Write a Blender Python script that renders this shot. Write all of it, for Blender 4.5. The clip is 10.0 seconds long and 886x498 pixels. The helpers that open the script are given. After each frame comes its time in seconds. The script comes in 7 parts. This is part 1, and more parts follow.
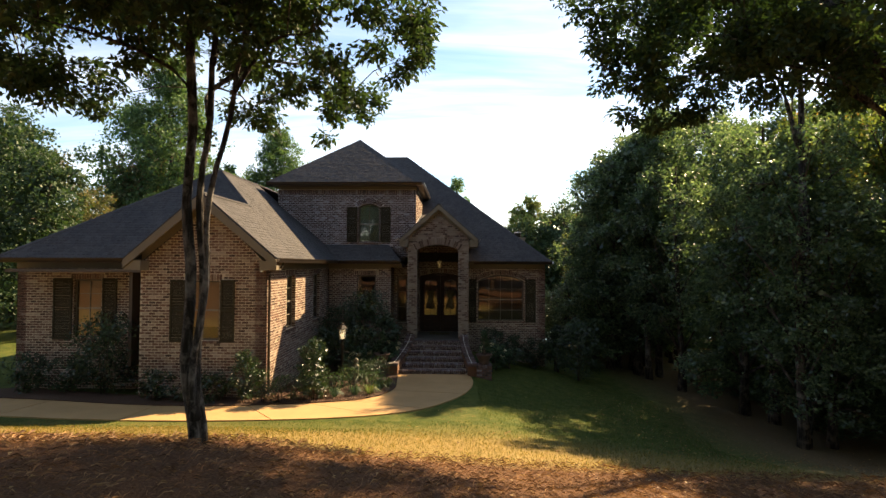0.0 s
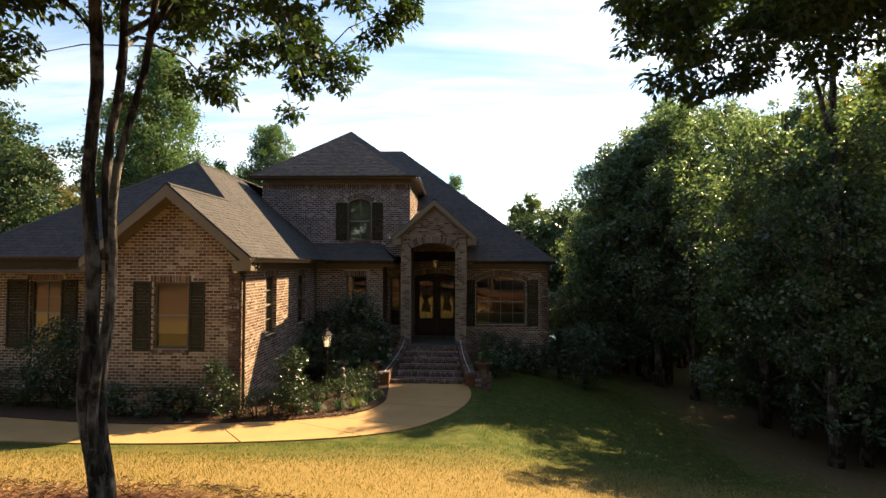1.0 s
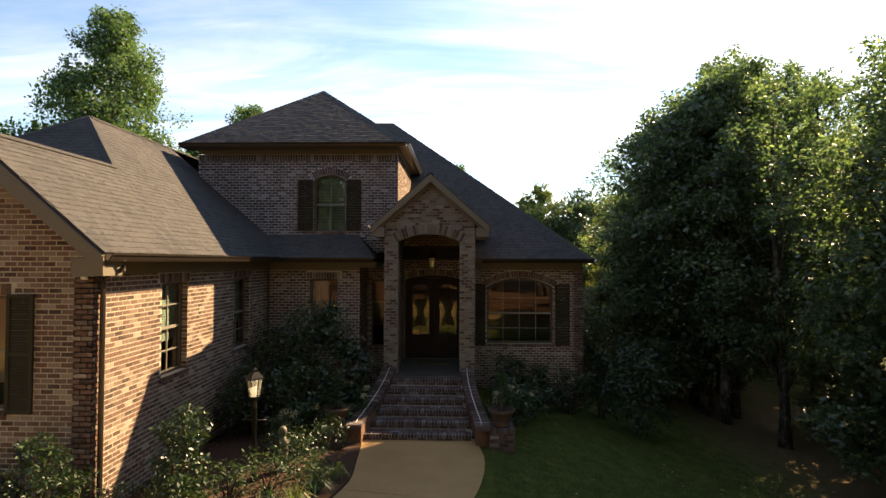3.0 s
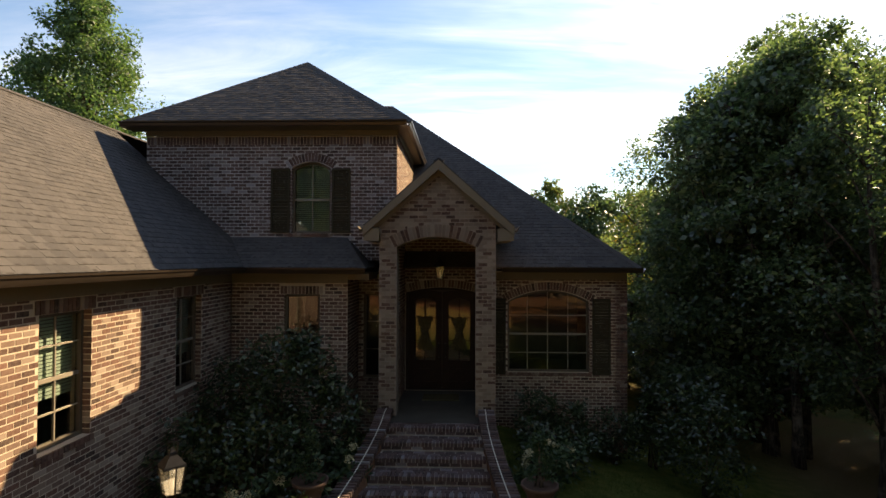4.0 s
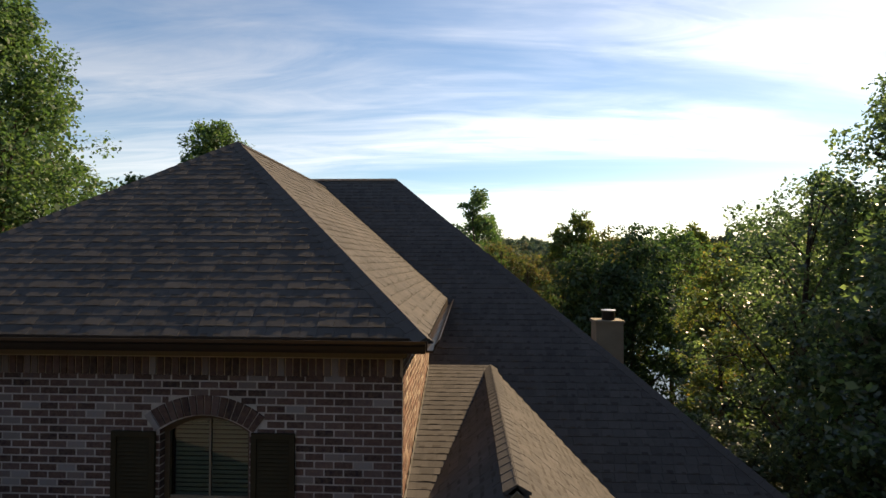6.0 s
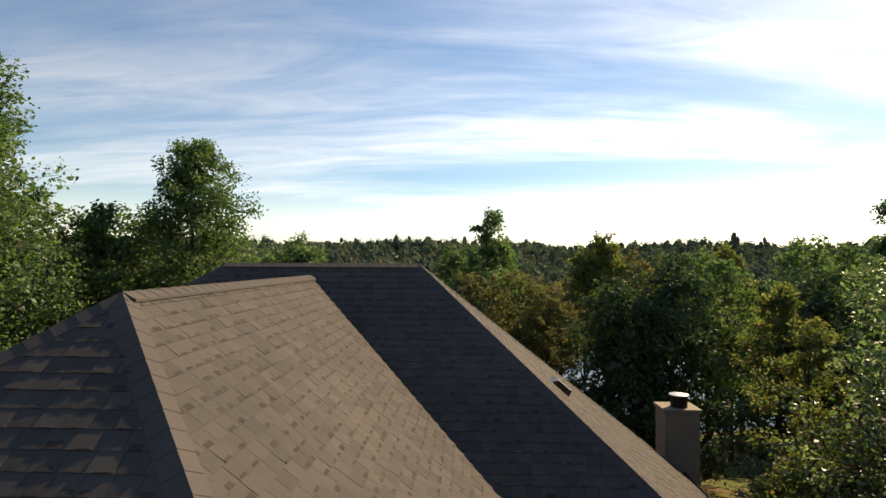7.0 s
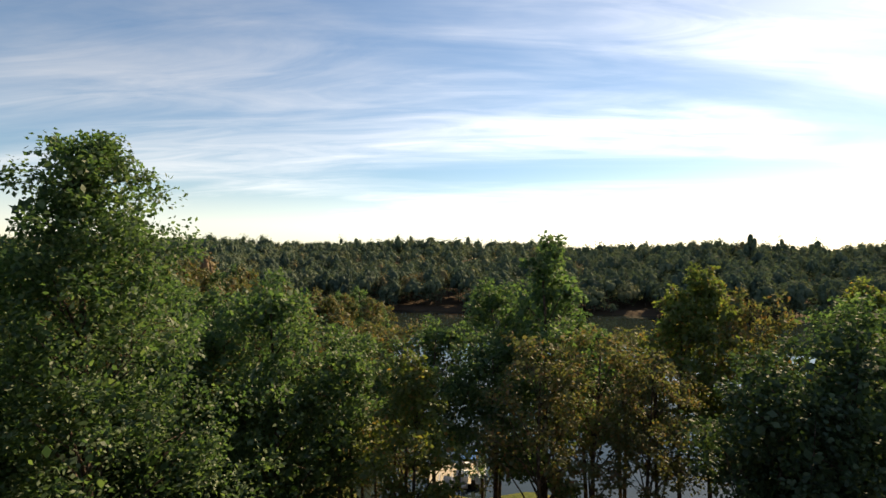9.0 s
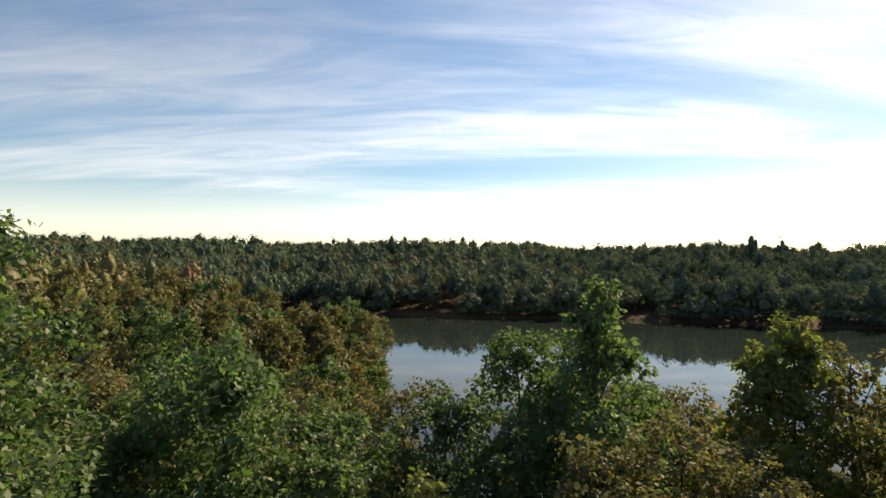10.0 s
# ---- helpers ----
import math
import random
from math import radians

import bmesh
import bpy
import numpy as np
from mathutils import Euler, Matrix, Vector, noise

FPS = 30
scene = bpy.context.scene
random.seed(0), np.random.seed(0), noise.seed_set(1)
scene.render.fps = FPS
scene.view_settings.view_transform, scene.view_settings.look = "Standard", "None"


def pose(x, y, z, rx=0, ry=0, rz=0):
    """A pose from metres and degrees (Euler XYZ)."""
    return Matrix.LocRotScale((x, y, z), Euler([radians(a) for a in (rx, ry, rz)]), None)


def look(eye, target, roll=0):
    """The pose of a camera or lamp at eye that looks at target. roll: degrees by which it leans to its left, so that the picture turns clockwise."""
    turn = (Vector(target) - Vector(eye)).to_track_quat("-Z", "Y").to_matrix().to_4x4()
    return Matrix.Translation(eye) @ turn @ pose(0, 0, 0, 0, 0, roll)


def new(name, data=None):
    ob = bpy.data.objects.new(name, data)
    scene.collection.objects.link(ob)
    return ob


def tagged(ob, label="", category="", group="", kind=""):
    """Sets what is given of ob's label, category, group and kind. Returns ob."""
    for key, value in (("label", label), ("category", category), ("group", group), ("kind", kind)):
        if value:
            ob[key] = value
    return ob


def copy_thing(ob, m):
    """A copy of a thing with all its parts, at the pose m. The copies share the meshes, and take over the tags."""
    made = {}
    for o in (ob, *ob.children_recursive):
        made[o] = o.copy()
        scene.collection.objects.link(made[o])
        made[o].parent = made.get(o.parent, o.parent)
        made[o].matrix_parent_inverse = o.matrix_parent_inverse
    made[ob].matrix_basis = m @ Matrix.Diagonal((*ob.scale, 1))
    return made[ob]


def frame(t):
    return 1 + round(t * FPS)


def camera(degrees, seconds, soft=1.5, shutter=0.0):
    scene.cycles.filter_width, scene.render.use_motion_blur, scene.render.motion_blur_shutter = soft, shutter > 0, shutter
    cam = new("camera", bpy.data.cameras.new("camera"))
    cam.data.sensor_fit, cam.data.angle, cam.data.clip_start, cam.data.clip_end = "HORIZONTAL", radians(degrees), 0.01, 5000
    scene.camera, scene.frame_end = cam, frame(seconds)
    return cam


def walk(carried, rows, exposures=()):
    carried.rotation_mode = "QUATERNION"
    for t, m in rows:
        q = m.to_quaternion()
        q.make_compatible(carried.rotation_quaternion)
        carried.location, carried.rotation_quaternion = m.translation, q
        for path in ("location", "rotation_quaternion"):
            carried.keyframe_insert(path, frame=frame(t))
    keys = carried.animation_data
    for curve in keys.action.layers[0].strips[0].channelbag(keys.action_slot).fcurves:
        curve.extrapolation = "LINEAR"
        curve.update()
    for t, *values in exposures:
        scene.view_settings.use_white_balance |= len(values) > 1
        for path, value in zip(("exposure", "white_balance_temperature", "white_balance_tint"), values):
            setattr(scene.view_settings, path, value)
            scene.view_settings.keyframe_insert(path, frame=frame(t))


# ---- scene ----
cam = camera(79.0, 10.0)
PATH = [
    (0, (1.502, -14.855, 3.563), (1.443, -12.857, 3.622), 0.2),
    (0.5, (1.562, -14.371, 3.6), (1.505, -12.373, 3.655), 0.2),
    (1, (1.562, -13.243, 3.578), (1.508, -11.245, 3.635), 0.2),
    (1.5, (1.612, -11.87, 3.588), (1.558, -9.871, 3.642), 0.2),
    (2, (1.59, -10.357, 3.6), (1.538, -8.358, 3.653), 0.2),
    (2.5, (1.544, -8.774, 3.613), (1.487, -6.776, 3.665), 0.2),
    (3.8, (1.248, -4.804, 3.699), (1.181, -2.806, 3.739), 0.2),
    (4, (1.167, -3.973, 3.921), (1.097, -1.975, 3.96), 0.2),
    (4.5, (1.04, -2.289, 4.662), (0.963, -0.291, 4.702), 0.2),
    (5, (0.848, -0.646, 5.557), (0.77, 1.353, 5.595), 0.2),
    (5.5, (0.566, 1.293, 6.656), (0.484, 3.291, 6.7), 0.2),
    (5.7, (0.465, 2.121, 7.185), (0.377, 4.119, 7.225), 0.2),
    (6.8, (-0.566, 6.962, 9.703), (-0.657, 8.959, 9.748), 0.2),
    (7, (-0.77, 7.86, 10.123), (-0.861, 9.858, 10.168), 0.2),
    (7.2, (-1.029, 8.964, 10.616), (-1.119, 10.961, 10.657), 0.2),
    (7.5, (-1.438, 10.656, 11.302), (-1.528, 12.653, 11.343), 0.2),
    (8, (-2.063, 13.578, 12.189), (-2.153, 15.575, 12.228), 0.2),
    (8.5, (-2.73, 16.98, 12.612), (-2.823, 18.978, 12.649), 0.2),
    (9, (-3.449, 20.529, 12.86), (-3.541, 22.526, 12.897), 0.2),
    (9.5, (-4.178, 24.313, 13.865), (-4.248, 26.312, 13.898), 0.2),
    (10, (-4.736, 28.017, 15.21), (-4.803, 30.016, 15.238), 0.2),
]
EXPOSURE = [(0, 1.93, 7450, 13), (1.5, 1.98, 7500, 13), (2.6, 1.98, 7600, 14), (3.9, 1.8, 7600, 14), (4.5, 1.3, 7500, 14), (5.0, 1.18, 7400, 14), (6.8, 1.05, 7300, 13), (10, 1.0, 7300, 13)]
walk(cam, [(t, look(eye, target, roll)) for t, eye, target, roll in PATH], EXPOSURE)

# ---- world, sun, exposure ----
SUN_AZ, SUN_EL = 41.0, 32.3      # degrees right of the +y axis, degrees above the horizon


def make_world():
    w = bpy.data.worlds.new("sky")
    w.use_nodes = True
    scene.world = w
    nt = w.node_tree
    nt.nodes.clear()
    N = nt.nodes.new
    L = nt.links.new
    out, bg = N("ShaderNodeOutputWorld"), N("ShaderNodeBackground")
    sky = N("ShaderNodeTexSky")
    sky.sky_type, sky.sun_disc = "NISHITA", False
    sky.sun_elevation, sky.sun_rotation = radians(SUN_EL), radians(SUN_AZ)
    sky.air_density, sky.dust_density, sky.ozone_density = 1.0, 0.2, 1.6
    co, sep = N("ShaderNodeTexCoord"), N("ShaderNodeSeparateXYZ")
    L(co.outputs["Generated"], sep.inputs[0])
    # thin cirrus: project the view ray on a flat layer, stretch along x
    zc = N("ShaderNodeMath"); zc.operation = "MAXIMUM"; zc.inputs[1].default_value = 0.0
    L(sep.outputs["Z"], zc.inputs[0])
    za = N("ShaderNodeMath"); za.operation = "ADD"; za.inputs[1].default_value = 0.10
    L(zc.outputs[0], za.inputs[0])
    dx, dy = N("ShaderNodeMath"), N("ShaderNodeMath")
    dx.operation = dy.operation = "DIVIDE"
    L(sep.outputs["X"], dx.inputs[0]); L(za.outputs[0], dx.inputs[1])
    L(sep.outputs["Y"], dy.inputs[0]); L(za.outputs[0], dy.inputs[1])
    comb = N("ShaderNodeCombineXYZ")
    L(dx.outputs[0], comb.inputs[0]); L(dy.outputs[0], comb.inputs[1])
    mp = N("ShaderNodeMapping")
    mp.inputs["Rotation"].default_value = (0, 0, radians(-5))
    mp.inputs["Scale"].default_value = (0.30, 0.92, 1)
    mp.inputs["Location"].default_value = (1.7, 0.35, 0)
    L(comb.outputs[0], mp.inputs[0])
    n1 = N("ShaderNodeTexNoise")
    n1.inputs["Scale"].default_value, n1.inputs["Detail"].default_value = 0.95, 6
    n1.inputs["Roughness"].default_value, n1.inputs["Distortion"].default_value = 0.52, 0.7
    L(mp.outputs[0], n1.inputs["Vector"])
    r1 = N("ShaderNodeMapRange"); r1.interpolation_type = "SMOOTHSTEP"
    r1.inputs[1].default_value, r1.inputs[2].default_value = 0.30, 0.74
    r1.inputs[3].default_value, r1.inputs[4].default_value = 0.0, 0.8
    L(n1.outputs[0], r1.inputs[0])
    fade = N("ShaderNodeMapRange")
    fade.inputs[1].default_value, fade.inputs[2].default_value = -0.02, 0.06
    L(sep.outputs["Z"], fade.inputs[0])
    cf = N("ShaderNodeMath"); cf.operation = "MULTIPLY"
    # the air whitens towards the horizon
    low = N("ShaderNodeMapRange"); low.interpolation_type = "SMOOTHSTEP"
    low.inputs[1].default_value, low.inputs[2].default_value = 0.0, 0.16
    low.inputs[3].default_value, low.inputs[4].default_value = 0.85, 0.0
    L(sep.outputs["Z"], low.inputs[0])
    m2 = N("ShaderNodeMapping")
    m2.inputs["Rotation"].default_value = (0, 0, radians(9))
    m2.inputs["Scale"].default_value = (0.9, 3.4, 1)
    L(comb.outputs[0], m2.inputs[0])
    n2 = N("ShaderNodeTexNoise")
    n2.inputs["Scale"].default_value, n2.inputs["Detail"].default_value = 1.0, 7
    n2.inputs["Roughness"].default_value, n2.inputs["Distortion"].default_value = 0.62, 1.2
    L(m2.outputs[0], n2.inputs["Vector"])
    r2 = N("ShaderNodeMapRange")
    r2.inputs[1].default_value, r2.inputs[2].default_value = 0.35, 0.68
    r2.inputs[3].default_value, r2.inputs[4].default_value = 0.45, 1.25
    L(n2.outputs[0], r2.inputs[0])
    wisp = N("ShaderNodeMath"); wisp.operation = "MULTIPLY"; wisp.use_clamp = True
    L(r1.outputs[0], wisp.inputs[0]); L(r2.outputs[0], wisp.inputs[1])
    veil = N("ShaderNodeMath"); veil.operation = "MAXIMUM"
    L(wisp.outputs[0], veil.inputs[0]); L(low.outputs[0], veil.inputs[1])
    L(veil.outputs[0], cf.inputs[0]); L(fade.outputs[0], cf.inputs[1])
    # ice cloud scatters forwards: it takes the sky's own light, whitened and brightened
    bw = N("ShaderNodeHueSaturation")
    bw.inputs["Saturation"].default_value = 0.36
    dot = N("ShaderNodeVectorMath"); dot.operation = "DOT_PRODUCT"
    a, e = radians(SUN_AZ), radians(SUN_EL)
    dot.inputs[1].default_value = (math.sin(a) * math.cos(e), math.cos(a) * math.cos(e), math.sin(e))
    L(co.outputs["Generated"], dot.inputs[0])
    glow = N("ShaderNodeMapRange"); glow.interpolation_type = "SMOOTHSTEP"
    for i, q in enumerate((0.50, 1.0, 1.40, 1.66)):
        glow.inputs[1 + i].default_value = q
    L(dot.outputs["Value"], glow.inputs[0]); L(glow.outputs[0], bw.inputs["Value"])
    clear = N("ShaderNodeHueSaturation")
    clear.inputs["Saturation"].default_value = 1.22
    L(sky.outputs[0], clear.inputs["Color"])
    L(clear.outputs[0], bw.inputs["Color"])
    mix = N("ShaderNodeMix"); mix.data_type = "RGBA"
    L(cf.outputs[0], mix.inputs["Factor"]); L(clear.outputs[0], mix.inputs["A"]); L(bw.outputs[0], mix.inputs["B"])
    L(mix.outputs["Result"], bg.inputs["Color"])
    bg.inputs["Strength"].default_value = 0.066
    L(bg.outputs[0], out.inputs[0])


make_world()
sun = new("sun", bpy.data.lights.new("sun", "SUN"))
sun.data.energy, sun.data.angle, sun.data.color = 5.0, radians(0.53), (1.0, 0.78, 0.50)
_a, _e = radians(SUN_AZ), radians(SUN_EL)
sun.matrix_basis = look((30, 40, 60), Vector((30, 40, 60)) - Vector((math.sin(_a) * math.cos(_e), math.cos(_a) * math.cos(_e), math.sin(_e))))


# ---- materials ----
def material(name, rough=0.8, metal=0.0, spec=0.3):
    m = bpy.data.materials.new(name)
    m.use_nodes = True
    nt = m.node_tree
    b = nt.nodes["Principled BSDF"]
    b.inputs["Roughness"].default_value = rough
    b.inputs["Metallic"].default_value = metal
    b.inputs["Specular IOR Level"].default_value = spec
    return m, nt, b


def add(nt, kind, **values):
    n = nt.nodes.new(kind)
    for k, v in values.items():
        n.inputs[k].default_value = v
    return n


def ramp(nt, src, stops):
    r = nt.nodes.new("ShaderNodeValToRGB")
    el = r.color_ramp.elements
    while len(el) < len(stops):
        el.new(0.5)
    for e, (p, c) in zip(el, stops):
        e.position, e.color = p, (*c, 1)
    nt.links.new(src, r.inputs[0])
    return r.outputs[0]


def mixc(nt, f, a, b, blend="MIX"):
    m = nt.nodes.new("ShaderNodeMix")
    m.data_type, m.blend_type = "RGBA", blend
    for sock, v in ((m.inputs["Factor"], f), (m.inputs["A"], a), (m.inputs["B"], b)):
        if isinstance(v, (int, float)):
            sock.default_value = v
        elif isinstance(v, tuple):
            sock.default_value = (*v, 1)
        else:
            nt.links.new(v, sock)
    return m.outputs["Result"]


def coords(nt, scale=(1, 1, 1)):
    g = nt.nodes.new("ShaderNodeNewGeometry")
    mp = nt.nodes.new("ShaderNodeMapping")
    mp.inputs["Scale"].default_value = scale
    nt.links.new(g.outputs["Position"], mp.inputs[0])
    return mp.outputs[0]


def noise_of(nt, scale, detail=4, rough=0.55, vec=None):
    n = add(nt, "ShaderNodeTexNoise", Scale=scale, Detail=detail, Roughness=rough)
    nt.links.new(vec if vec is not None else coords(nt), n.inputs["Vector"])
    return n.outputs[0]


def bump(nt, bsdf, height, strength=0.3, dist=0.01):
    b = add(nt, "ShaderNodeBump", Strength=strength, Distance=dist)
    nt.links.new(height, b.inputs["Height"])
    nt.links.new(b.outputs[0], bsdf.inputs["Normal"])


def piece_random(nt):
    """A number for each piece, whether it is an object of its own or an island of a joined mesh."""
    g, o = nt.nodes.new("ShaderNodeNewGeometry"), nt.nodes.new("ShaderNodeObjectInfo")
    s = nt.nodes.new("ShaderNodeMath"); s.operation = "ADD"
    nt.links.new(g.outputs["Random Per Island"], s.inputs[0])
    nt.links.new(o.outputs["Random"], s.inputs[1])
    fr = nt.nodes.new("ShaderNodeMath"); fr.operation = "FRACT"
    nt.links.new(s.outputs[0], fr.inputs[0])
    return fr.outputs[0]


def plain(name, colour, rough=0.6, metal=0.0, var=0.18, scale=6.0, bumps=0.1, spec=0.3):
    m, nt, b = material(name, rough, metal, spec)
    dark = tuple(c * (1 - var) for c in colour)
    lite = tuple(min(1, c * (1 + var)) for c in colour)
    big = ramp(nt, noise_of(nt, scale), [(0.3, dark), (0.7, lite)])
    fine = noise_of(nt, scale * 14, 3)
    col = mixc(nt, 0.25, big, ramp(nt, fine, [(0.35, dark), (0.65, lite)]))
    nt.links.new(col, b.inputs["Base Color"])
    bump(nt, b, fine, bumps, 0.004)
    return m


def brick_material(name, stops):
    m, nt, b = material(name, 0.9, 0, 0.15)
    c = ramp(nt, piece_random(nt), stops)
    n1 = noise_of(nt, 22, 5, 0.65)
    c = mixc(nt, ramp(nt, n1, [(0.35, (0, 0, 0)), (0.8, (0.40, 0.40, 0.40))]), c, (0.28, 0.21, 0.155))
    big = ramp(nt, noise_of(nt, 0.7, 3), [(0.3, (0.82, 0.82, 0.82)), (0.7, (1.1, 1.08, 1.05))])
    c = mixc(nt, 1.0, c, big, "MULTIPLY")
    nt.links.new(c, b.inputs["Base Color"])
    bump(nt, b, noise_of(nt, 70, 4, 0.7), 0.6, 0.006)
    return m


BRICK = brick_material("brick", [(0.0, (0.031, 0.022, 0.022)), (0.2, (0.085, 0.045, 0.037)), (0.45, (0.135, 0.071, 0.056)),
                                 (0.65, (0.114, 0.075, 0.062)), (0.85, (0.183, 0.131, 0.105)), (1.0, (0.306, 0.261, 0.217))])
PALE_BRICK = brick_material("pale_brick", [(0.0, (0.040, 0.026, 0.023)), (0.18, (0.068, 0.038, 0.031)), (0.34, (0.100, 0.062, 0.047)), (0.44, (0.155, 0.122, 0.096)),
                                           (0.8, (0.200, 0.166, 0.134)), (1.0, (0.250, 0.214, 0.176))])
MORTAR = plain("mortar", (0.43, 0.365, 0.285), 0.95, 0, 0.15, 3, 0.5)


def shingle_material(name, stops):
    m, nt, b = material(name, 0.93, 0, 0.12)
    c = ramp(nt, piece_random(nt), stops)
    g = noise_of(nt, 260, 2, 0.7)
    c = mixc(nt, 1.0, c, ramp(nt, g, [(0.3, (0.7, 0.7, 0.7)), (0.7, (1.3, 1.3, 1.3))]), "MULTIPLY")
    c = mixc(nt, 1.0, c, ramp(nt, noise_of(nt, 0.5, 4), [(0.3, (0.84, 0.85, 0.86)), (0.7, (1.1, 1.08, 1.05))]), "MULTIPLY")
    nt.links.new(c, b.inputs["Base Color"])
    bump(nt, b, g, 0.5, 0.003)
    return m


SHINGLE = shingle_material("shingle", [(0.0, (0.057, 0.056, 0.057)), (0.3, (0.065, 0.063, 0.063)), (1.0, (0.077, 0.074, 0.074))])
SHINGLE_BAND = shingle_material("shingle_band", [(0.0, (0.038, 0.036, 0.035)), (1.0, (0.054, 0.051, 0.048))])
TRIM = plain("tan_trim_paint", (0.152, 0.126, 0.088), 0.55, 0, 0.08, 2, 0.08)
GUTTER = plain("bronze_gutter", (0.055, 0.042, 0.032), 0.35, 0.6, 0.1, 4, 0.03, 0.5)
SHUTTER = plain("dark_green_shutter_paint", (0.040, 0.034, 0.021), 0.85, 0, 0.15, 4, 0.1, 0.1)
FRAME = plain("tan_window_paint", (0.085, 0.068, 0.050), 0.5, 0, 0.08, 4, 0.05)
SASH = plain("pale_sash_paint", (0.20, 0.18, 0.145), 0.45, 0, 0.06, 4, 0.04)
WOOD = plain("dark_stained_wood", (0.026, 0.013, 0.009), 0.6, 0, 0.3, 9, 0.15, 0.2)
BLACK = plain("black_iron", (0.022, 0.021, 0.02), 0.45, 0.7, 0.2, 20, 0.08)
ROOM = plain("dim_interior", (0.09, 0.07, 0.055), 0.9, 0, 0.1, 1, 0.02)
SHADE = plain("tan_roller_shade", (0.40, 0.235, 0.13), 0.8, 0, 0.06, 2, 0.03)
SLAT = plain("dull_green_blind", (0.30, 0.37, 0.31), 0.5, 0, 0.08, 3, 0.02)
BLIND = plain("window_blind", (0.62, 0.60, 0.52), 0.6, 0, 0.05, 3, 0.02)
CONCRETE = plain("tan_concrete", (0.385, 0.235, 0.098), 0.85, 0, 0.14, 1.4, 0.25)
STONE = plain("cast_stone", (0.36, 0.31, 0.24), 0.85, 0, 0.2, 5, 0.3)
TERRACOTTA = plain("terracotta", (0.10, 0.06, 0.042), 0.8, 0, 0.15, 6, 0.2)
FLASH = plain("metal_flashing", (0.55, 0.54, 0.52), 0.35, 0.9, 0.1, 5, 0.03)
TOWER_BRICK = brick_material("tumbled_brick", [(0.0, (0.030, 0.023, 0.029)), (0.3, (0.065, 0.042, 0.045)), (0.6, (0.095, 0.062, 0.063)), (0.82, (0.116, 0.089, 0.096)), (0.93, (0.166, 0.150, 0.163)), (1.0, (0.248, 0.252, 0.283))])
STUCCO = plain("chimney_stucco", (0.20, 0.175, 0.135), 0.9, 0, 0.12, 2, 0.4)
DOCKWOOD = plain("weathered_dock_boards", (0.40, 0.36, 0.28), 0.85, 0, 0.2, 5, 0.3)
CANVAS = plain("blue_canvas", (0.045, 0.16, 0.42), 0.8, 0, 0.12, 2, 0.1)
WHITE = plain("white_gelcoat", (0.72, 0.72, 0.70), 0.3, 0, 0.05, 2, 0.02, 0.5)
ALU = plain("brushed_aluminium", (0.6, 0.6, 0.6), 0.35, 0.9, 0.1, 8, 0.05)
WREATH = plain("dry_wreath", (0.09, 0.075, 0.035), 0.9, 0, 0.4, 20, 0.4)
STATUE = plain("weathered_bronze_statue", (0.13, 0.12, 0.09), 0.6, 0.3, 0.25, 9, 0.3)


def glass_material():
    m = bpy.data.materials.new("window_glass")
    m.use_nodes = True
    nt = m.node_tree
    nt.nodes.clear()
    out, mx = nt.nodes.new("ShaderNodeOutputMaterial"), nt.nodes.new("ShaderNodeMixShader")
    tr, gl = nt.nodes.new("ShaderNodeBsdfTransparent"), nt.nodes.new("ShaderNodeBsdfGlossy")
    tr.inputs[0].default_value, gl.inputs[0].default_value = (0.62, 0.68, 0.66, 1), (0.95, 0.95, 0.95, 1)
    gl.inputs["Roughness"].default_value = 0.015
    fr = nt.nodes.new("ShaderNodeFresnel"); fr.inputs[0].default_value = 1.8
    n = add(nt, "ShaderNodeTexNoise", Scale=1.3, Detail=1)
    nt.links.new(coords(nt), n.inputs["Vector"])
    b = add(nt, "ShaderNodeBump", Strength=0.06, Distance=0.02)
    nt.links.new(n.outputs[0], b.inputs["Height"])
    nt.links.new(b.outputs[0], gl.inputs["Normal"])
    nt.links.new(fr.outputs[0], mx.inputs[0]); nt.links.new(tr.outputs[0], mx.inputs[1]); nt.links.new(gl.outputs[0], mx.inputs[2])
    nt.links.new(mx.outputs[0], out.inputs[0])
    return m


GLASS = glass_material()


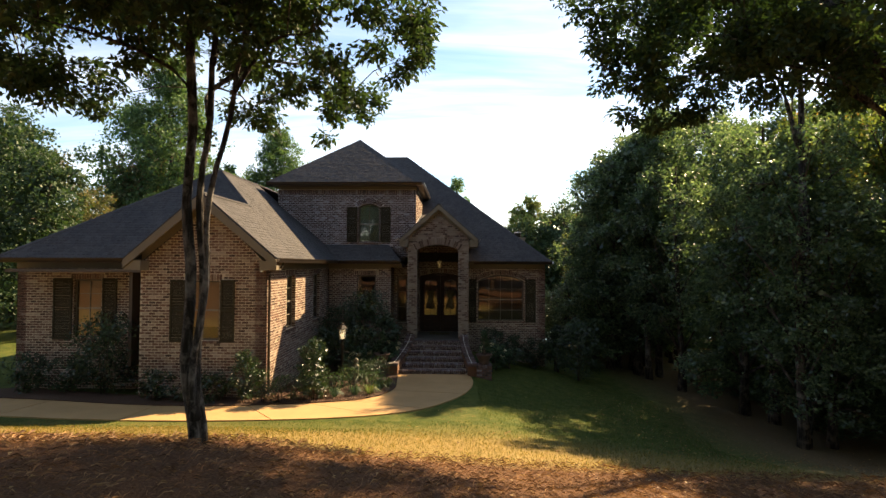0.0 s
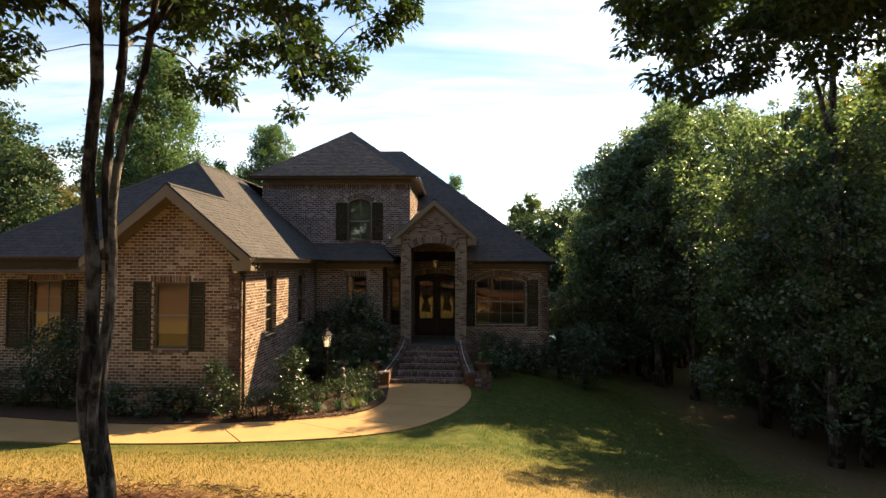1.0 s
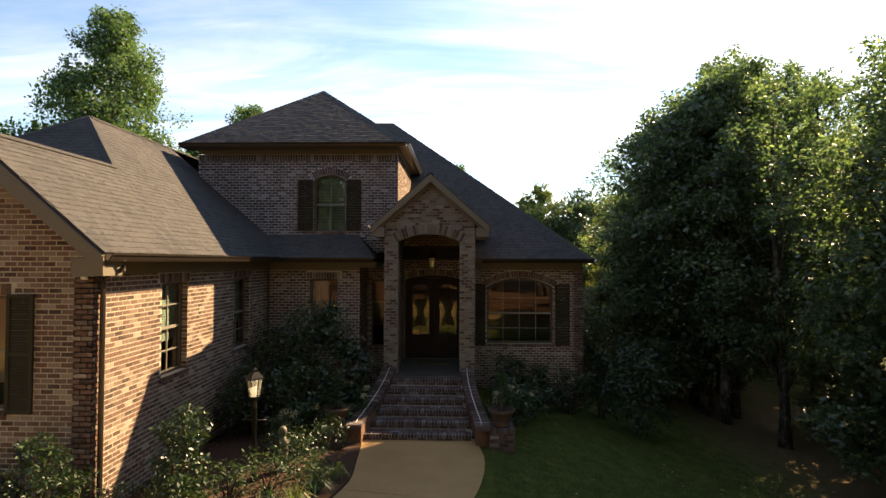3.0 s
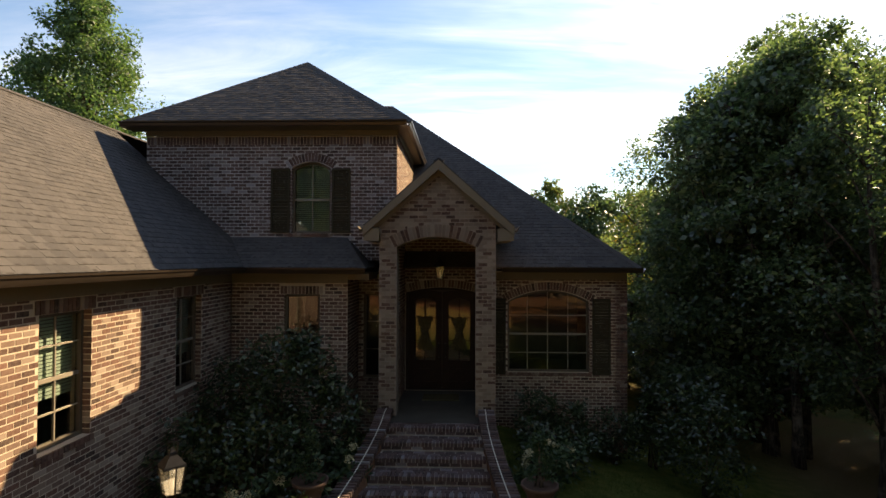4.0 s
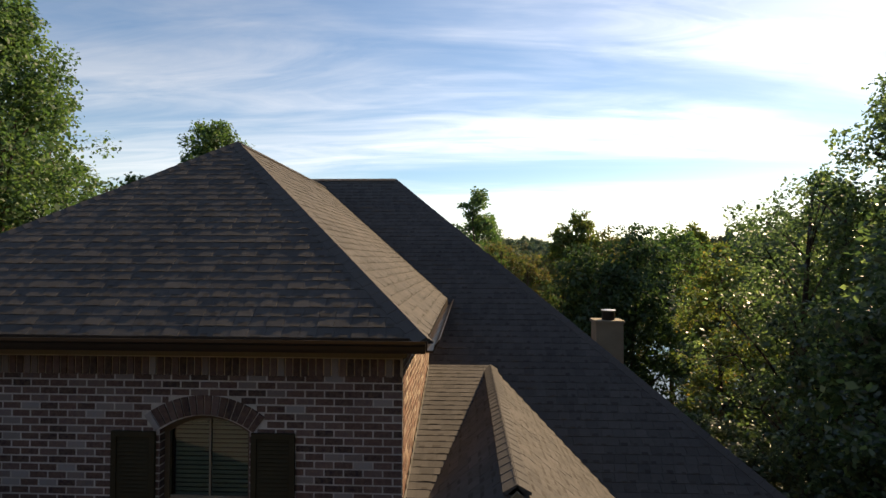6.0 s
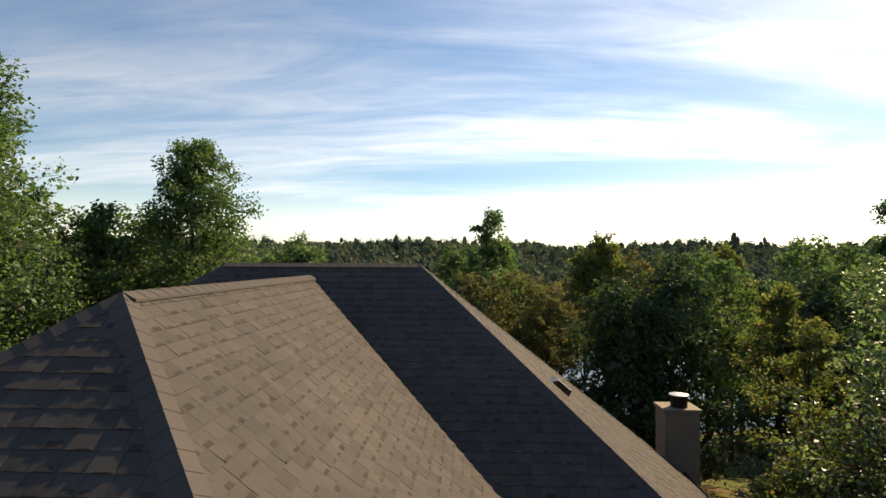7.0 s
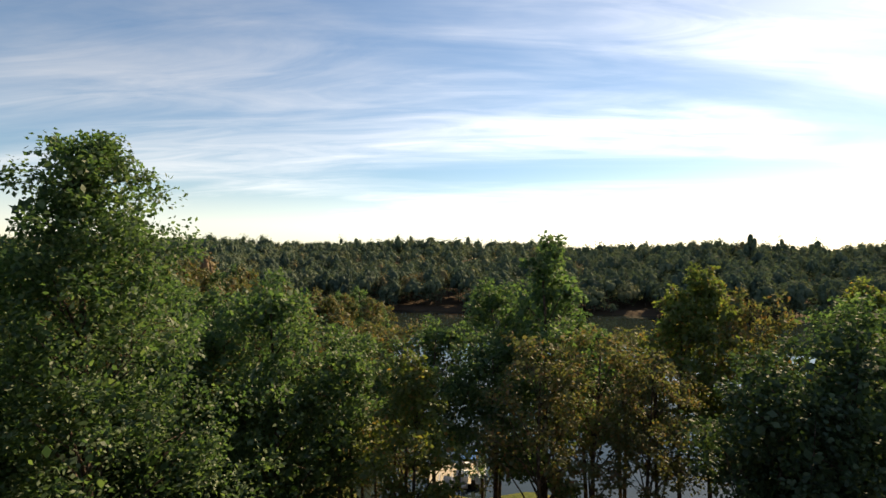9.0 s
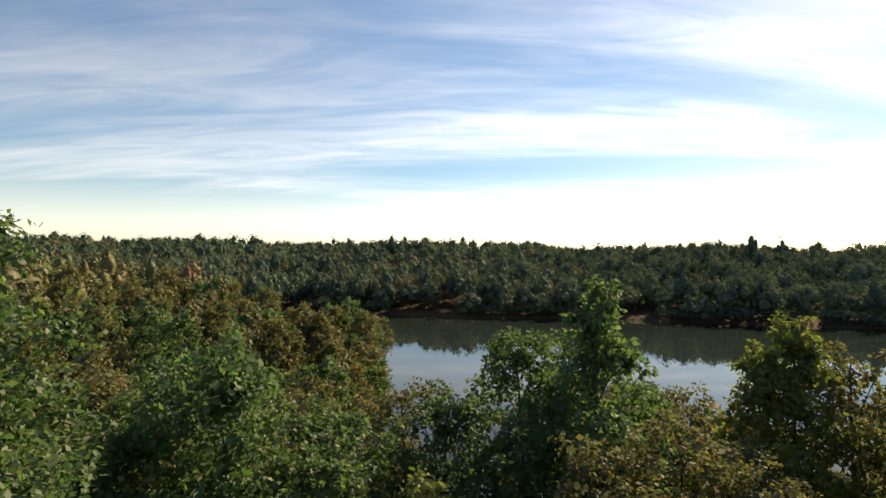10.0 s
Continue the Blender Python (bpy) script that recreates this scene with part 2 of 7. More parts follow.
def leaf_material(name, stops, thru=0.45, by_crown=False, gloss=0.028):
    m = bpy.data.materials.new(name)
    m.use_nodes = True
    nt = m.node_tree
    nt.nodes.clear()
    out = nt.nodes.new("ShaderNodeOutputMaterial")
    if by_crown:
        at = nt.nodes.new("ShaderNodeAttribute")
        at.attribute_name = "tone"
        c = ramp(nt, at.outputs["Fac"], stops)
    else:
        c = ramp(nt, piece_random(nt), stops)
    big = ramp(nt, noise_of(nt, 0.45, 3), [(0.3, (0.75, 0.8, 0.75)), (0.7, (1.2, 1.15, 1.1))])
    c = mixc(nt, 1.0, c, big, "MULTIPLY")
    if by_crown:
        fine = ramp(nt, noise_of(nt, 0.9, 5, 0.75), [(0.35, (0.84, 0.85, 0.85)), (0.65, (1.13, 1.12, 1.10))])
        c = mixc(nt, 1.0, c, fine, "MULTIPLY")
    df, tl, gl = nt.nodes.new("ShaderNodeBsdfDiffuse"), nt.nodes.new("ShaderNodeBsdfTranslucent"), nt.nodes.new("ShaderNodeBsdfGlossy")
    gl.inputs["Roughness"].default_value = 0.6 if gloss < 0.05 else 0.36
    gl.inputs[0].default_value = (0.9, 0.92, 0.95, 1)
    warm = mixc(nt, 1.0, c, (1.09, 1.17, 0.76), "MULTIPLY")
    nt.links.new(c, df.inputs[0]); nt.links.new(warm, tl.inputs[0])
    m1, m2 = nt.nodes.new("ShaderNodeMixShader"), nt.nodes.new("ShaderNodeMixShader")
    m1.inputs[0].default_value, m2.inputs[0].default_value = thru, gloss
    nt.links.new(df.outputs[0], m1.inputs[1]); nt.links.new(tl.outputs[0], m1.inputs[2])
    nt.links.new(m1.outputs[0], m2.inputs[1]); nt.links.new(gl.outputs[0], m2.inputs[2])
    nt.links.new(m2.outputs[0], out.inputs[0])
    return m


LEAF_GREEN = leaf_material("green_leaf", [(0, (0.042, 0.088, 0.035)), (0.6, (0.075, 0.139, 0.055)), (1, (0.132, 0.198, 0.079))], 0.56, False, 0.03)
LEAF_WOOD = leaf_material("woodland_leaf", [(0, (0.030, 0.058, 0.028)), (0.45, (0.070, 0.118, 0.056)), (0.8, (0.130, 0.190, 0.092)), (1, (0.205, 0.262, 0.138))], 0.64, False, 0.052)
LEAF_DEEP = leaf_material("deep_green_leaf", [(0, (0.024, 0.052, 0.024)), (0.6, (0.042, 0.080, 0.034)), (1, (0.078, 0.122, 0.050))], 0.34, False, 0.03)
LEAF_YELLOW = leaf_material("yellow_green_leaf", [(0, (0.080, 0.118, 0.032)), (0.6, (0.125, 0.165, 0.044)), (0.86, (0.18, 0.20, 0.058)), (1, (0.26, 0.155, 0.050))], 0.55)
LEAF_BROWN = leaf_material("autumn_leaf", [(0, (0.066, 0.092, 0.036)), (0.5, (0.115, 0.128, 0.052)), (0.85, (0.165, 0.138, 0.062)), (1, (0.20, 0.115, 0.050))], 0.46)
# bluish distance haze is mixed into these leaf colours
LEAF_FAR_HAZED = leaf_material("hazed_far_leaf", [(0, (0.050, 0.080, 0.066)), (0.45, (0.080, 0.116, 0.086)), (0.7, (0.106, 0.138, 0.092)), (0.9, (0.142, 0.152, 0.090)), (1, (0.155, 0.132, 0.078))], 0.30, True, 0.01)
LEAF_BANK = leaf_material("bank_leaf", [(0, (0.040, 0.066, 0.022)), (0.35, (0.075, 0.090, 0.030)), (0.65, (0.115, 0.105, 0.038)), (0.88, (0.13, 0.088, 0.036)), (1, (0.15, 0.065, 0.03))], 0.3, True)
STRAW = leaf_material("pine_needle", [(0, (0.065, 0.029, 0.014)), (0.5, (0.160, 0.075, 0.035)), (0.85, (0.275, 0.138, 0.061)), (1, (0.435, 0.261, 0.131))], 0.15)
OAK_LEAF = leaf_material("oak_leaf", [(0, (0.020, 0.042, 0.014)), (0.6, (0.036, 0.070, 0.022)), (1, (0.066, 0.105, 0.034))], 0.36, False, 0.03)
BARK_CHIP = leaf_material("bark_chip", [(0, (0.030, 0.016, 0.010)), (0.6, (0.075, 0.041, 0.027)), (0.9, (0.150, 0.092, 0.064)), (1, (0.340, 0.270, 0.200))], 0.02, False, 0.02)
SHRUB_LEAF = leaf_material("glossy_shrub_leaf", [(0, (0.010, 0.026, 0.008)), (0.6, (0.021, 0.046, 0.013)), (1, (0.053, 0.086, 0.028))], 0.2, False, 0.06)
DEAD_LEAF = leaf_material("fallen_leaf", [(0, (0.10, 0.05, 0.022)), (0.5, (0.22, 0.115, 0.045)), (0.85, (0.34, 0.20, 0.085)), (1, (0.48, 0.33, 0.17))], 0.2)
LUSH = leaf_material("green_grass_blade", [(0, (0.035, 0.070, 0.012)), (0.6, (0.075, 0.115, 0.020)), (1, (0.14, 0.150, 0.035))], 0.4)
GRASS = leaf_material("dry_grass_blade", [(0, (0.09, 0.085, 0.015)), (0.5, (0.17, 0.130, 0.027)), (1, (0.29, 0.195, 0.048))], 0.4)
BLOOM = leaf_material("faded_hydrangea_bloom", [(0, (0.35, 0.33, 0.2)), (1, (0.6, 0.55, 0.38))], 0.3)


def bark_material(name, a, b_):
    m, nt, b = material(name, 0.95, 0, 0.1)
    v = coords(nt, (9, 9, 1.6))
    n = noise_of(nt, 1.6, 6, 0.65, v)
    c = ramp(nt, n, [(0.36, tuple(x * 0.6 for x in a)), (0.5, a), (0.64, b_)])
    c = mixc(nt, ramp(nt, noise_of(nt, 2.6, 4, 0.7), [(0.5, (0, 0, 0)), (0.66, (0.7, 0.7, 0.7))]), c, tuple(min(1, x * 2.0) for x in b_))
    nt.links.new(c, b.inputs["Base Color"])
    bump(nt, b, n, 1.0, 0.06)
    return m


BARK = bark_material("bark", (0.040, 0.031, 0.025), (0.12, 0.094, 0.074))
OAK_BARK = bark_material("grey_oak_bark", (0.030, 0.028, 0.026), (0.125, 0.117, 0.108))


def ground_material():
    m, nt, b = material("ground", 0.95, 0, 0.1)
    g = nt.nodes.new("ShaderNodeNewGeometry")
    sep = nt.nodes.new("ShaderNodeSeparateXYZ")
    nt.links.new(g.outputs["Position"], sep.inputs[0])
    n1, n2, n3 = noise_of(nt, 0.35, 4), noise_of(nt, 3.0, 5, 0.7), noise_of(nt, 38, 4, 0.7)
    grass = ramp(nt, n2, [(0.3, (0.035, 0.055, 0.011)), (0.5, (0.065, 0.085, 0.018)), (0.7, (0.12, 0.115, 0.030))])
    dry = ramp(nt, n3, [(0.3, (0.14, 0.10, 0.035)), (0.7, (0.30, 0.215, 0.08))])
    litter = ramp(nt, n3, [(0.25, (0.042, 0.023, 0.014)), (0.5, (0.115, 0.058, 0.030)), (0.75, (0.22, 0.12, 0.062))])

    duff = ramp(nt, n3, [(0.25, (0.070, 0.050, 0.028)), (0.5, (0.160, 0.110, 0.058)), (0.75, (0.300, 0.215, 0.120))])
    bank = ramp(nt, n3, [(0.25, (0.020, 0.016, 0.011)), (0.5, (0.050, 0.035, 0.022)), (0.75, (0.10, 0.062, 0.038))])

    cl = nt.nodes.new("ShaderNodeMapRange")
    for i, q in enumerate((0.0, 8.0, 0.0, -2.6)):
        cl.inputs[1 + i].default_value = q
    nt.links.new(sep.outputs["X"], cl.inputs[0])
    skew = nt.nodes.new("ShaderNodeMath"); skew.operation = "ADD"
    nt.links.new(sep.outputs["Y"], skew.inputs[0]); nt.links.new(cl.outputs[0], skew.inputs[1])

    def band(lo, hi, wobble, along=None):
        a = nt.nodes.new("ShaderNodeMath"); a.operation = "MULTIPLY_ADD"
        nt.links.new(n1, a.inputs[0]); a.inputs[1].default_value = wobble
        nt.links.new(along if along is not None else sep.outputs["Y"], a.inputs[2])
        r = add(nt, "ShaderNodeMapRange"); r.inputs[1].default_value, r.inputs[2].default_value = lo, hi
        nt.links.new(a.outputs[0], r.inputs[0])
        return r.outputs[0]

    c = mixc(nt, band(-3.6, -0.6, 2.4), dry, grass)                 # parched towards the street
    c = mixc(nt, band(-7.15, -6.7, 1.2, skew.outputs[0]), litter, c)                 # pine straw bed in front
    ax = nt.nodes.new("ShaderNodeMath"); ax.operation = "MULTIPLY_ADD"
    nt.links.new(n2, ax.inputs[0]); ax.inputs[1].default_value = 2.2
    nt.links.new(sep.outputs["X"], ax.inputs[2])
    wr = add(nt, "ShaderNodeMapRange"); wr.inputs[1].default_value, wr.inputs[2].default_value = 9.4, 12.6
    nt.links.new(ax.outputs[0], wr.inputs[0])
    c = mixc(nt, wr.outputs[0], c, duff)                         # woodland floor beside the lawn
    c = mixc(nt, band(16, 22, 4.0), c, mixc(nt, ramp(nt, n1, [(0.35, (0.25, 0.25, 0.25)), (0.55, (1, 1, 1))]), litter, grass))
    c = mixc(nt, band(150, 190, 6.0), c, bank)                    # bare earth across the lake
    nt.links.new(c, b.inputs["Base Color"])
    bump(nt, b, n3, 0.8, 0.03)
    return m


GROUND = ground_material()
MULCH = plain("shredded_bark_mulch", (0.065, 0.034, 0.020), 0.95, 0, 0.5, 30, 0.9)


def water_material():
    m, nt, b = material("lake_water", 0.025, 0, 0.5)
    b.inputs["Base Color"].default_value = (0.018, 0.028, 0.026, 1)
    b.inputs["IOR"].default_value = 1.33
    n = noise_of(nt, 1.0, 3, 0.5, coords(nt, (0.9, 0.35, 1)))
    bump(nt, b, n, 0.035, 0.05)
    return m


WATER = water_material()


# ---- mesh helpers ----
def mesh_from(name, verts, faces, mat, smooth=False):
    me = bpy.data.meshes.new(name)
    me.from_pydata(verts, [], faces)
    me.materials.append(mat)
    if smooth:
        me.polygons.foreach_set("use_smooth", [True] * len(me.polygons))
    me.update()
    return me


def part_mesh(name, me, parent=None, label=""):
    ob = new(name, me)
    ob.parent = parent
    if label:
        ob["label"] = label
    return ob


def part(name, bm, mat, parent=None, label="", smooth=False, bevel=0.0):
    if bevel:
        bmesh.ops.bevel(bm, geom=[e for e in bm.edges if e.calc_face_angle(0) > 0.5], offset=bevel, segments=2, affect="EDGES", profile=0.6)
    bmesh.ops.recalc_face_normals(bm, faces=bm.faces)
    me = bpy.data.meshes.new(name)
    bm.to_mesh(me)
    bm.free()
    me.materials.append(mat)
    if smooth:
        me.polygons.foreach_set("use_smooth", [True] * len(me.polygons))
    return part_mesh(name, me, parent, label)


def thing(name, label, category, group="", kind="", at=(0, 0, 0), turn=0):
    ob = new(name)
    ob.empty_display_size = 0.3
    ob.matrix_basis = pose(*at, 0, 0, turn)
    return tagged(ob, label, category, group, kind)


def box(bm, x0, x1, y0, y1, z0, z1):
    v = [bm.verts.new(p) for p in ((x0, y0, z0), (x1, y0, z0), (x1, y1, z0), (x0, y1, z0), (x0, y0, z1), (x1, y0, z1), (x1, y1, z1), (x0, y1, z1))]
    for f in ((0, 1, 5, 4), (1, 2, 6, 5), (2, 3, 7, 6), (3, 0, 4, 7), (4, 5, 6, 7), (3, 2, 1, 0)):
        bm.faces.new([v[i] for i in f])
    return bm


def boxes(*rows):
    bm = bmesh.new()
    for r in rows:
        box(bm, *r)
    return bm


def prism(bm, pts, d):
    """A solid from a planar outline (3D points) pushed along the vector d."""
    a = [bm.verts.new(p) for p in pts]
    b = [bm.verts.new(Vector(p) + Vector(d)) for p in pts]
    bm.faces.new(a)
    bm.faces.new(b[::-1])
    for i in range(len(pts)):
        j = (i + 1) % len(pts)
        bm.faces.new((a[j], a[i], b[i], b[j]))
    return bm


def tube(V, F, pts, radii, sides=8):
    base = len(V)
    pts = [Vector(p) for p in pts]
    for i, (p, r) in enumerate(zip(pts, radii)):
        d = (pts[min(i + 1, len(pts) - 1)] - pts[max(i - 1, 0)]).normalized()
        a = d.orthogonal().normalized() if abs(d.z) < 0.9 else Vector((1, 0, 0)).cross(d).normalized()
        b = d.cross(a)
        for k in range(sides):
            t = 2 * math.pi * k / sides
            V.append(tuple(p + r * (math.cos(t) * a + math.sin(t) * b)))
    for i in range(len(pts) - 1):
        for k in range(sides):
            j = (k + 1) % sides
            F.append((base + i * sides + k, base + i * sides + j, base + (i + 1) * sides + j, base + (i + 1) * sides + k))
    F.append(tuple(base + k for k in range(sides))[::-1])
    F.append(tuple(base + (len(pts) - 1) * sides + k for k in range(sides)))


def lathe(profile, sides=20, at=(0, 0, 0)):
    """A turned body from (radius, height) pairs."""
    V, F = [], []
    for r, z in profile:
        for k in range(sides):
            t = 2 * math.pi * k / sides
            V.append((at[0] + r * math.cos(t), at[1] + r * math.sin(t), at[2] + z))
    for i in range(len(profile) - 1):
        for k in range(sides):
            j = (k + 1) % sides
            F.append((i * sides + k, i * sides + j, (i + 1) * sides + j, (i + 1) * sides + k))
    F.append(tuple(range(sides))[::-1])
    F.append(tuple((len(profile) - 1) * sides + k for k in range(sides)))
    return V, F


def spans(poly, v):
    xs = []
    for (u0, v0), (u1, v1) in zip(poly, poly[1:] + poly[:1]):
        if (v0 <= v) != (v1 <= v):
            xs.append(u0 + (v - v0) * (u1 - u0) / (v1 - v0))
    xs.sort()
    return list(zip(xs[::2], xs[1::2]))


def minus(a, b):
    out = []
    for u0, u1 in a:
        cut = [(u0, u1)]
        for c0, c1 in b:
            cut = [q for p0, p1 in cut for q in ((p0, min(p1, c0)), (max(p0, c1), p1)) if q[1] - q[0] > 1e-4]
        out += cut
    return out


def lay(poly, holes, high, long, gap, rng, start=0.0, jitter=0.0, shortest=0.05, within=False):
    """Rows of pieces in running bond inside an outline with holes: (u0, u1, v0, v1) each."""
    vs = [v for _, v in poly]
    row, v = 0, min(vs) + start
    while v + 0.35 * high < max(vs):
        top = min(v + high - gap, max(vs))
        mid = 0.5 * (v + top)
        free = spans(poly, mid)
        if within:
            for q in (v + 0.002, top - 0.002):
                free = [(max(a0, b0), min(a1, b1)) for a0, a1 in free for b0, b1 in spans(poly, q) if min(a1, b1) - max(a0, b0) > 0.01]
        for h in holes:
            for q in (v + 0.12 * high, mid, top - 0.12 * high):
                free = minus(free, spans(h, q))
        shift = (row % 2) * 0.5 * long + (rng.uniform(-jitter, jitter) if jitter else 0)
        for u0, u1 in free:
            k = math.floor((u0 - shift) / long)
            while True:
                p0, p1 = max(u0, shift + k * long), min(u1, shift + (k + 1) * long - gap)
                if shift + k * long > u1:
                    break
                if p1 - p0 > shortest:
                    yield p0, p1, v, top
                k += 1
        v += high
        row += 1


def basis(o, u, n):
    """A plane: origin, along, outward normal; v is the third way."""
    u, n = Vector(u).normalized(), Vector(n).normalized()
    return Vector(o), u, n.cross(u), n


def piece_box(V, F, pl, u0, u1, v0, v1, d0, d1, lift=0.0):
    o, u, v, n = pl
    b = len(V)
    for dd, l in ((d0, 0.0), (d1, lift)):
        for a, c, low in ((u0, v0, 1), (u1, v0, 1), (u1, v1, 0), (u0, v1, 0)):
            V.append(tuple(o + a * u + c * v + (dd + l * low) * n))
    F += [(b + 4, b + 5, b + 6, b + 7), (b, b + 1, b + 5, b + 4), (b + 1, b + 2, b + 6, b + 5), (b + 2, b + 3, b + 7, b + 6), (b + 3, b, b + 4, b + 7)]


def slab(pl, poly, holes, d0, d1):
    """A panel with holes through it, between two depths of a plane."""
    o, u, v, n = pl
    bm = bmesh.new()
    edges = []
    for loop in [poly] + list(holes):
        vs = [bm.verts.new(o + a * u + c * v + d1 * n) for a, c in loop]
        edges += [bm.edges.new((vs[i], vs[(i + 1) % len(vs)])) for i in range(len(vs))]
    bmesh.ops.triangle_fill(bm, edges=edges, use_beauty=True, use_dissolve=False, normal=n)
    ext = bmesh.ops.extrude_face_region(bm, geom=bm.faces[:])
    bmesh.ops.translate(bm, vec=(d0 - d1) * n, verts=[g for g in ext["geom"] if isinstance(g, bmesh.types.BMVert)])
    return bm


def rect(u0, u1, v0, v1):
    return [(u0, v0), (u1, v0), (u1, v1), (u0, v1)]


def arched(u0, u1, v0, v1, rise, n=10):
    """A rectangle with a segmental arch on top: v1 is the crown."""
    pts = [(u0, v0), (u1, v0)]
    for i in range(n + 1):
        t = i / n
        pts.append((u1 + (u0 - u1) * t, v1 - rise + rise * (1 - (2 * t - 1) ** 2)))
    return pts


# ---- the ground, the lake and the far land ----
WATER_Z = -9.4


def smooth(a, b, x):
    t = min(1.0, max(0.0, (x - a) / (b - a)))
    return t * t * (3 - 2 * t)


def land(x, y):
    """Height of the ground."""
    yard = -0.45 + 0.05 * min(max(3.0 - y, 0), 5.6) + min(0.27, max(0.08, 0.237 - 0.022 * x)) * min(max(-2.6 - y, 0), 6.6) + 0.02 * min(max(-9.2 - y, 0), 40)
    yard += 0.15 * (noise.noise((x * 0.12, y * 0.12, 3.1))) * smooth(7, 14, abs(x + 2))
    yard -= 3.0 * (1 - math.exp(-0.08 * max(0.0, x - 2.2))) * smooth(-8, 2, y) * smooth(45, 25, y)
    fall = -8.6 * smooth(19, 68, y) - 2.4 * smooth(64, 80, y - 4.0 * smooth(-8.5, -5.5, x) * smooth(16, 8, x) + 1.5 * noise.noise((x * 0.2, 0, 9)))
    # a wooded bank on the near left runs out to a point
    edge = -14 - 5 * smooth(70, 150, y) - 60 * smooth(138, 168, y) + 4 * noise.noise((x * 0.03, y * 0.05, 1.7))
    bank = smooth(edge + 3, edge - 9, x)
    left = bank * 3.2 * smooth(60, 80, y) + bank * smooth(edge - 5, edge - 60, x) * 7.0 * smooth(40, 90, y)
    # the far shore and its hills
    shore = 250 - 0.20 * (x + 10) + 9 * noise.noise((x * 0.02, 4.4, 0.3)) - 30 * smooth(-60, -160, x)
    far = smooth(shore - 4, shore + 8, y) * 3.6 + smooth(shore + 6, shore + 190, y) * (20 + 7 * noise.noise((x * 0.010, y * 0.008, 7)) - 0.016 * x) + smooth(shore + 10, shore + 60, y) * smooth(shore + 170, shore + 90, y) * 9 * max(-0.06, noise.noise((x * 0.022, y * 0.02, 5.2)))
    z = yard + fall + max(left, far)
    z += smooth(12, 60, x) * smooth(20, 60, y) * smooth(120, 60, y) * 3.0
    return z


def steps_between(a, b, n, power=1.0):
    return [a + (b - a) * (i / n) ** power for i in range(n)]


def make_ground():
    xs = [-x for x in steps_between(26, 900, 34, 2.2)[::-1]] + [-26 + 0.6 * i for i in range(1, 87)] + steps_between(26.5, 900, 34, 2.2)[1:]
    ys = [-y for y in steps_between(12, 500, 20, 2.2)[::-1]] + [-12 + 0.6 * i for i in range(1, 70)] + steps_between(30, 300, 110, 1.0) + steps_between(300, 1500, 36, 1.8)
    V = [(x, y, land(x, y)) for y in ys for x in xs]
    n = len(xs)
    F = [(j * n + i, j * n + i + 1, (j + 1) * n + i + 1, (j + 1) * n + i) for j in range(len(ys) - 1) for i in range(n - 1)]
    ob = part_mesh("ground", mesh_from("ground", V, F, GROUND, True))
    tagged(ob, "yard of patchy grass and pine straw sloping to a lake", "ground", kind="structure")


make_ground()
lake = part_mesh("water", mesh_from("water", [(-700, 55, WATER_Z), (700, 55, WATER_Z), (700, 330, WATER_Z), (-700, 330, WATER_Z)], [(0, 1, 2, 3)], WATER))
tagged(lake, "calm dark green lake reflecting the sky", "lake", kind="structure")


def ribbon(name, left, right, mat, lift, label, category, thick=0.12):
    """A paved strip between two edge lines, laid on the ground."""
    V, F = [], []
    for (a, b) in zip(left, right):
        for x, y in (a, b):
            z = land(x, y) + lift
            V += [(x, y, z), (x, y, z - thick)]
    for i in range(len(left) - 1):
        a = 4 * i
        F += [(a, a + 2, a + 6, a + 4), (a, a + 4, a + 5, a + 1), (a + 2, a + 3, a + 7, a + 6)]
    F += [(0, 1, 3, 2), (a + 4, a + 6, a + 7, a + 5)]
    ob = part_mesh(name, mesh_from(name, V, F, mat))
    return tagged(ob, label, category, kind="structure")


def bend(ctrl, n=6):
    """A smooth line through control points."""
    out = []
    p = [ctrl[0]] + list(ctrl) + [ctrl[-1]]
    for i in range(1, len(p) - 2):
        for k in range(n):
            t = k / n
            out.append(tuple(0.5 * (2 * p[i][c] + (p[i + 1][c] - p[i - 1][c]) * t + (2 * p[i - 1][c] - 5 * p[i][c] + 4 * p[i + 1][c] - p[i + 2][c]) * t * t
                             + (3 * p[i][c] - p[i - 1][c] - 3 * p[i + 1][c] + p[i + 2][c]) * t ** 3) for c in (0, 1)))
    return out + [ctrl[-1]]


# a curved concrete walk from the steps to the drive, cut by joints
WALK_IN = bend([(-0.72, 4.9), (-0.6, 3.6), (-0.55, 2.3), (-0.95, 1.0), (-2.0, 0.2), (-3.3, -0.2), (-5.2, -0.55), (-7.5, -0.45), (-10.5, 0.1), (-15, 0.8)])
WALK_OUT = bend([(1.86, 4.9), (2.0, 3.6), (1.75, 1.9), (1.15, 0.4), (0.2, -0.85), (-1.6, -1.65), (-4.6, -2.1), (-7.6, -2.1), (-10.5, -1.75), (-15, -1.0)])
cuts = [0, 13, 22, 27, 33, 40, 47, len(WALK_IN)]
for a, b in zip(cuts, cuts[1:]):
    def pull(p, q, t):
        return (p[0] + (q[0] - p[0]) * t, p[1] + (q[1] - p[1]) * t)
    li, lo = WALK_IN[a:b + 1], WALK_OUT[a:b + 1]
    if len(li) > 2:
        li[-1], lo[-1] = pull(li[-2], li[-1], 0.93), pull(lo[-2], lo[-1], 0.93)
        ribbon("pavement", li, lo, CONCRETE, 0.03, "tan concrete walk slab curving to the steps", "walkway")

